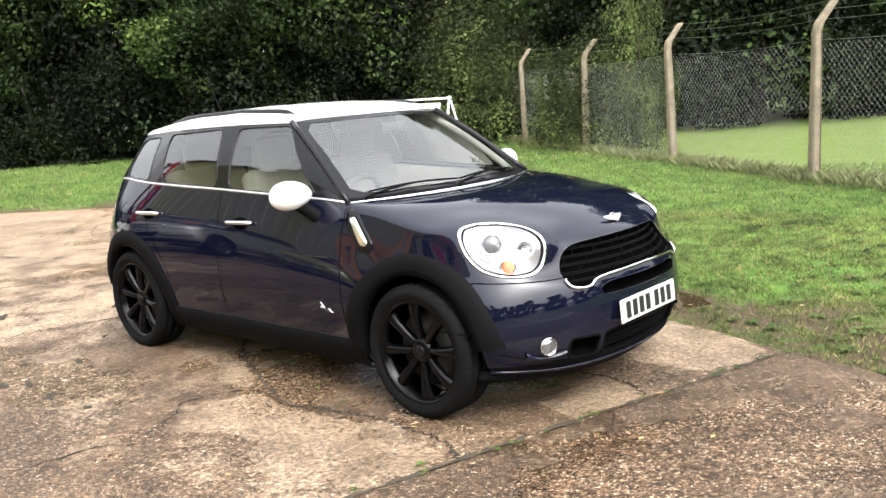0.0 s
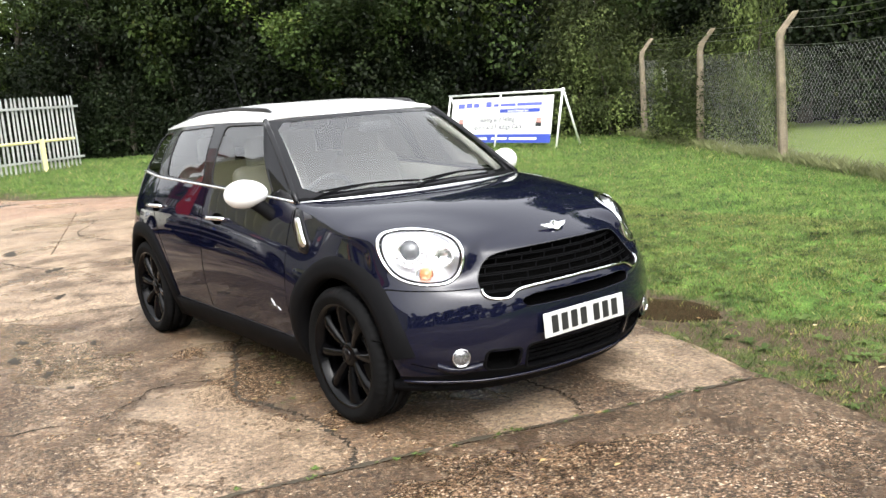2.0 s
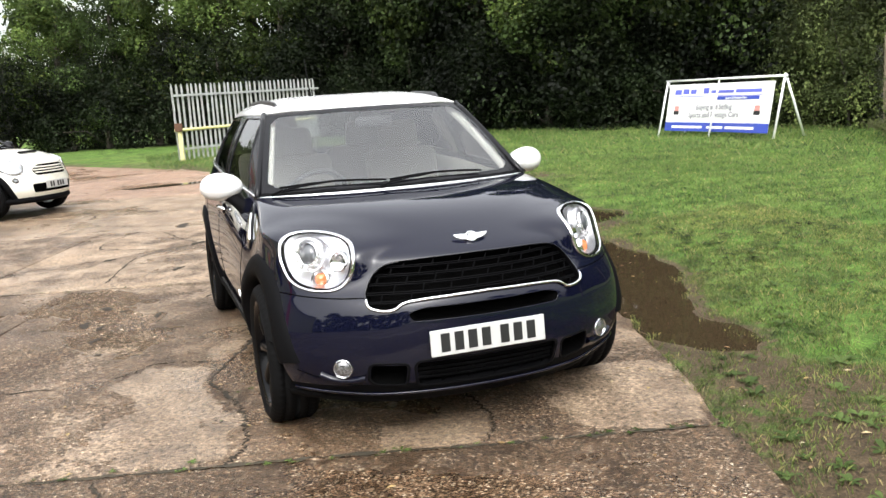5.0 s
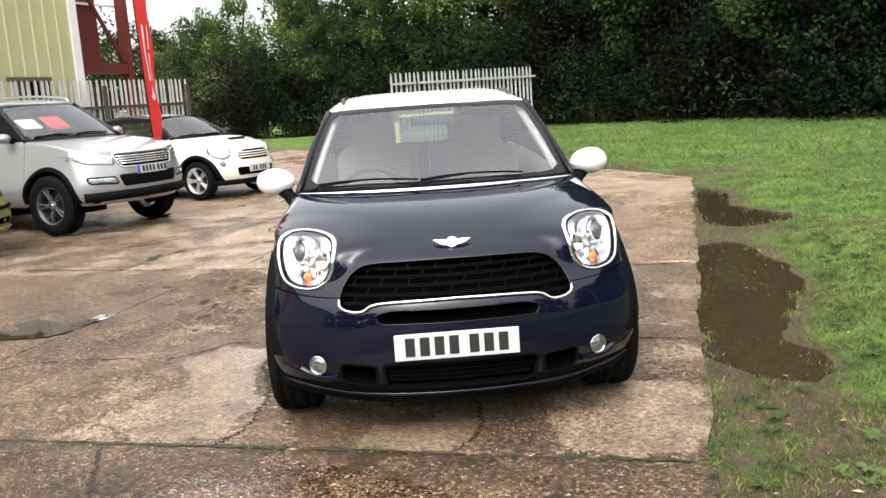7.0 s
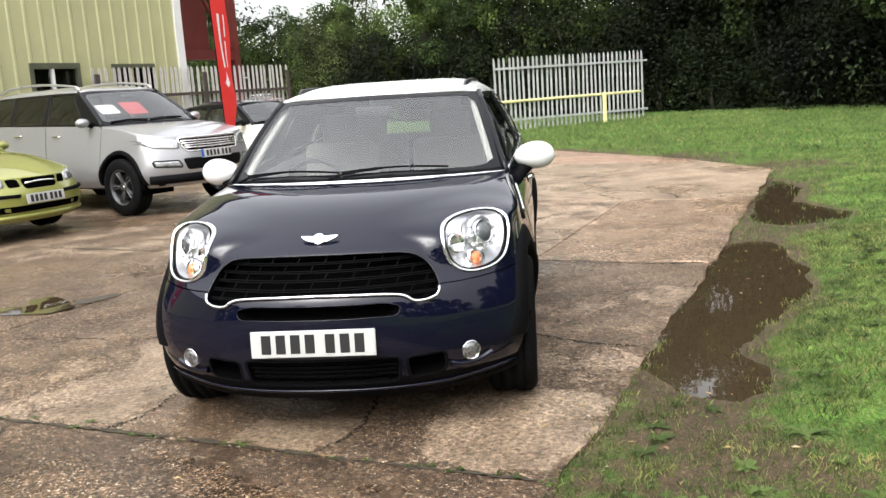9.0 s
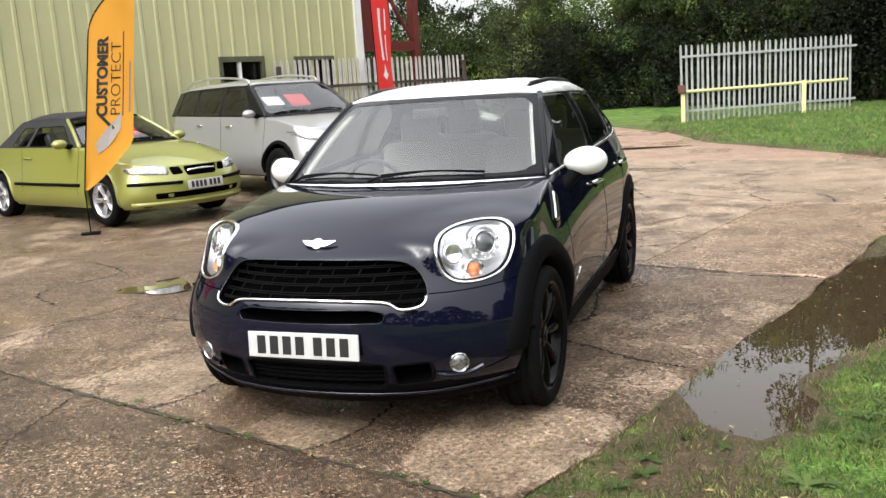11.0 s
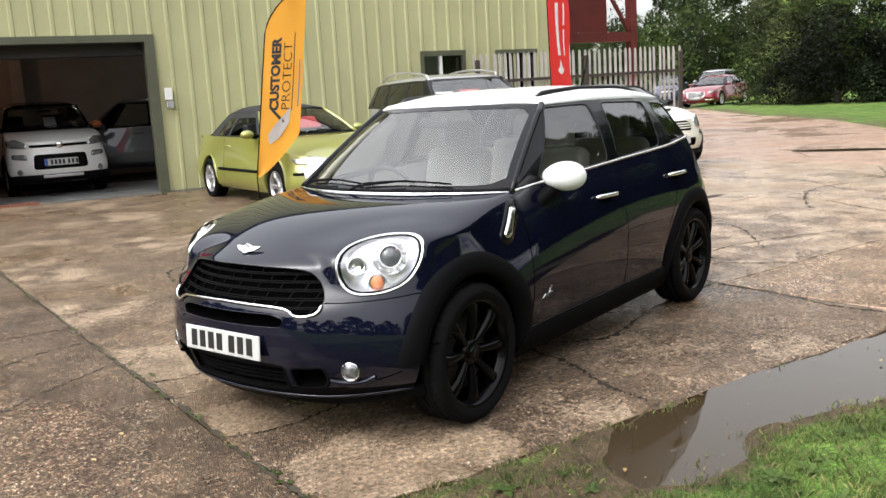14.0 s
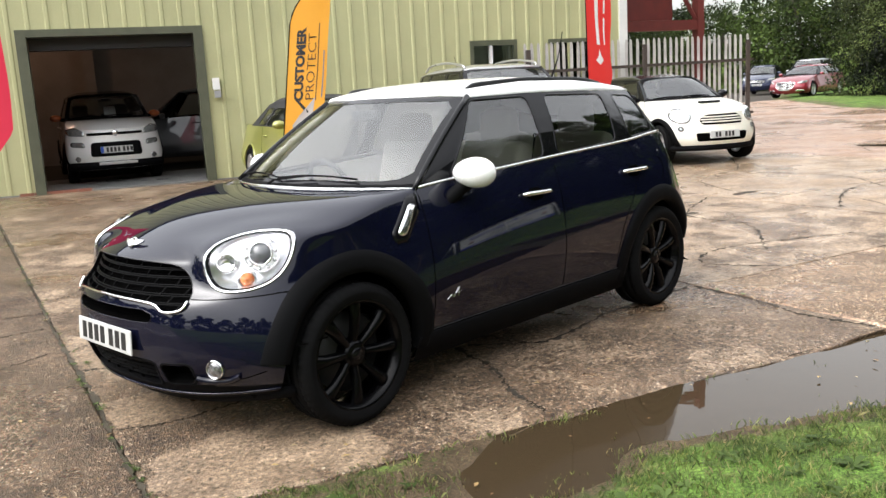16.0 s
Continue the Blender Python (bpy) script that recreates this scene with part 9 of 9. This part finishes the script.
def build_banner():
    a, b = Vector((-12.55, 10.82, 0)), Vector((-8.9, 11.08, 0))
    za, zb = float(grass_height(a.x, a.y)), float(grass_height(b.x, b.y))
    d = (b - a).normalized()
    n = Vector((-d.y, d.x, 0)) * -1
    L = (b - a).length
    t = thing("banner_stand", "white and blue trade banner on a white A-frame stand", "banner")
    H = 1.22

    def at(u, v, out=0.0):
        z = za + (zb - za) * u
        return a + d * (L * u) + Vector((0, 0, z + H * v)) + n * (out + 0.24 * (1 - v))

    frame = WHITE
    for u in (0.0, 1.0):
        v, f = tube([a + d * L * u + n * 0.32 + Vector((0, 0, za - 0.02)), a + d * L * u + Vector((0, 0, za + H + 0.04))], 0.025, 7)
        obj("leg", v, f, frame, t, smooth=True)
        v, f = tube([a + d * L * u - n * 0.5 + Vector((0, 0, za - 0.02)), a + d * L * u + Vector((0, 0, za + H + 0.04))], 0.025, 7)
        obj("leg", v, f, frame, t, smooth=True)
    v, f = tube([a + d * -0.05 + Vector((0, 0, za + H + 0.04)), b + d * 0.05 + Vector((0, 0, zb + H + 0.04))], 0.027, 7)
    obj("top_rail", v, f, frame, t, smooth=True)
    v, f = tube([a + d * L * 0.48 + n * 0.33 + Vector((0, 0, za - 0.02)), a + d * L * 0.48 + Vector((0, 0, za + H))], 0.022, 7)
    obj("leg", v, f, frame, t, smooth=True)
    VINYL = simple("white vinyl banner", (0.78, 0.78, 0.76), 0.5, 0, 0.04, 3, 90)
    BLUEV = simple("blue vinyl print", (0.03, 0.06, 0.36), 0.5, 0, 0.06, 3, 90)
    PALEB = simple("violet blue print", (0.1, 0.12, 0.5), 0.5)
    us, vs = np.linspace(0.03, 0.93, 30), np.linspace(0.1, 0.96, 10)
    v = [at(u, w, 0.012 * math.sin(9 * u + 2 * w)) for w in vs for u in us]
    obj("banner_sheet", v, grid_faces(10, 30), VINYL, t, "white printed vinyl sheet", True)

    def panel(nm, u0, u1, v0, v1, mat, lift=0.006):
        uu, vv = np.linspace(u0, u1, 12), np.linspace(v0, v1, 3)
        obj(nm, [at(u, w, 0.012 * math.sin(9 * u + 2 * w) + lift) for w in vv for u in uu], grid_faces(3, 12), mat, t)

    panel("blue_band", 0.03, 0.93, 0.1, 0.26, BLUEV)
    for u0, u1, w0, w1 in ((0.09, 0.15, 0.77, 0.86), (0.165, 0.22, 0.78, 0.87), (0.235, 0.285, 0.78, 0.86), (0.35, 0.4, 0.78, 0.88), (0.42, 0.62, 0.785, 0.835), (0.635, 0.84, 0.785, 0.84)):
        panel("name_shape", u0, u1, w0, w1, PALEB)
    panel("rule", 0.07, 0.86, 0.73, 0.74, PALEB)
    panel("strap_band", 0.47, 0.83, 0.665, 0.725, BLUEV)
    for u0, u1 in ((0.1, 0.38), (0.42, 0.56), (0.58, 0.82)):
        panel("print_bar", u0, u1, 0.155, 0.2, WHITEPRINT, 0.01)
    for u in (0.1, 0.8):
        panel("emblem", u, u + 0.05, 0.4, 0.47, INK)
        panel("emblem", u + 0.005, u + 0.045, 0.47, 0.56, simple("pale red print", (0.6, 0.25, 0.22), 0.6))
    yaw = math.degrees(math.atan2(d.y, d.x))
    for body, u, w, size, mat in (("Buying and Selling", 0.47, 0.54, 0.16, GREYPRINT), ("Sports and Prestige Cars", 0.47, 0.4, 0.16, GREYPRINT), ("Sports & Prestige Cars", 0.65, 0.695, 0.07, WHITEPRINT)):
        p = at(u, w, 0.036)
        text_mesh("lettering", body, size, mat, t, Matrix.Translation(p) @ pose(0, 0, 0, 90 - 11, 0, yaw), "", 0.002)


build_banner()


# ---- fallen leaves, weeds and grit ----
def litter():
    rng = np.random.default_rng(17)
    n = 420
    a, b = rng.uniform(-2.5, 5.5, n), rng.uniform(-0.9, 5.5, n)
    x, y = CORNER[0] + a * ALONG[0] + b * ACROSS[0], CORNER[1] + a * ALONG[1] + b * ACROSS[1]
    z = np.where(on_grass(x, y) > 0, np.maximum(grass_height(x, y), rise(x, y) - 0.012), rise(x, y)) + 0.006
    s = rng.uniform(0.006, 0.022, n)
    th = rng.uniform(0, 2 * math.pi, n)
    v, f = [], []
    for k in range(n):
        c, sn = math.cos(th[k]) * s[k], math.sin(th[k]) * s[k]
        i = len(v)
        v += [(x[k] - c, y[k] - sn, z[k]), (x[k] + sn * 0.5, y[k] - c * 0.5, z[k] + 0.003), (x[k] + c, y[k] + sn, z[k] + 0.001), (x[k] - sn * 0.5, y[k] + c * 0.5, z[k] + 0.004)]
        f.append((i, i + 1, i + 2, i + 3))
    m, nn, l, p = material("fallen leaves")
    g = nn.new("ShaderNodeNewGeometry")
    l.new(ramp(nn, l, g.outputs["Random Per Island"], [(0.0, (0.06, 0.035, 0.02)), (0.5, (0.2, 0.12, 0.05)), (0.85, (0.34, 0.25, 0.09)), (1.0, (0.45, 0.4, 0.3))]).outputs[0], p.inputs["Base Color"])
    tagged(obj("leaf_litter", v, f, m), "scattered fallen leaves and grit on the wet yard", "leaf litter", kind="stuff")


litter()
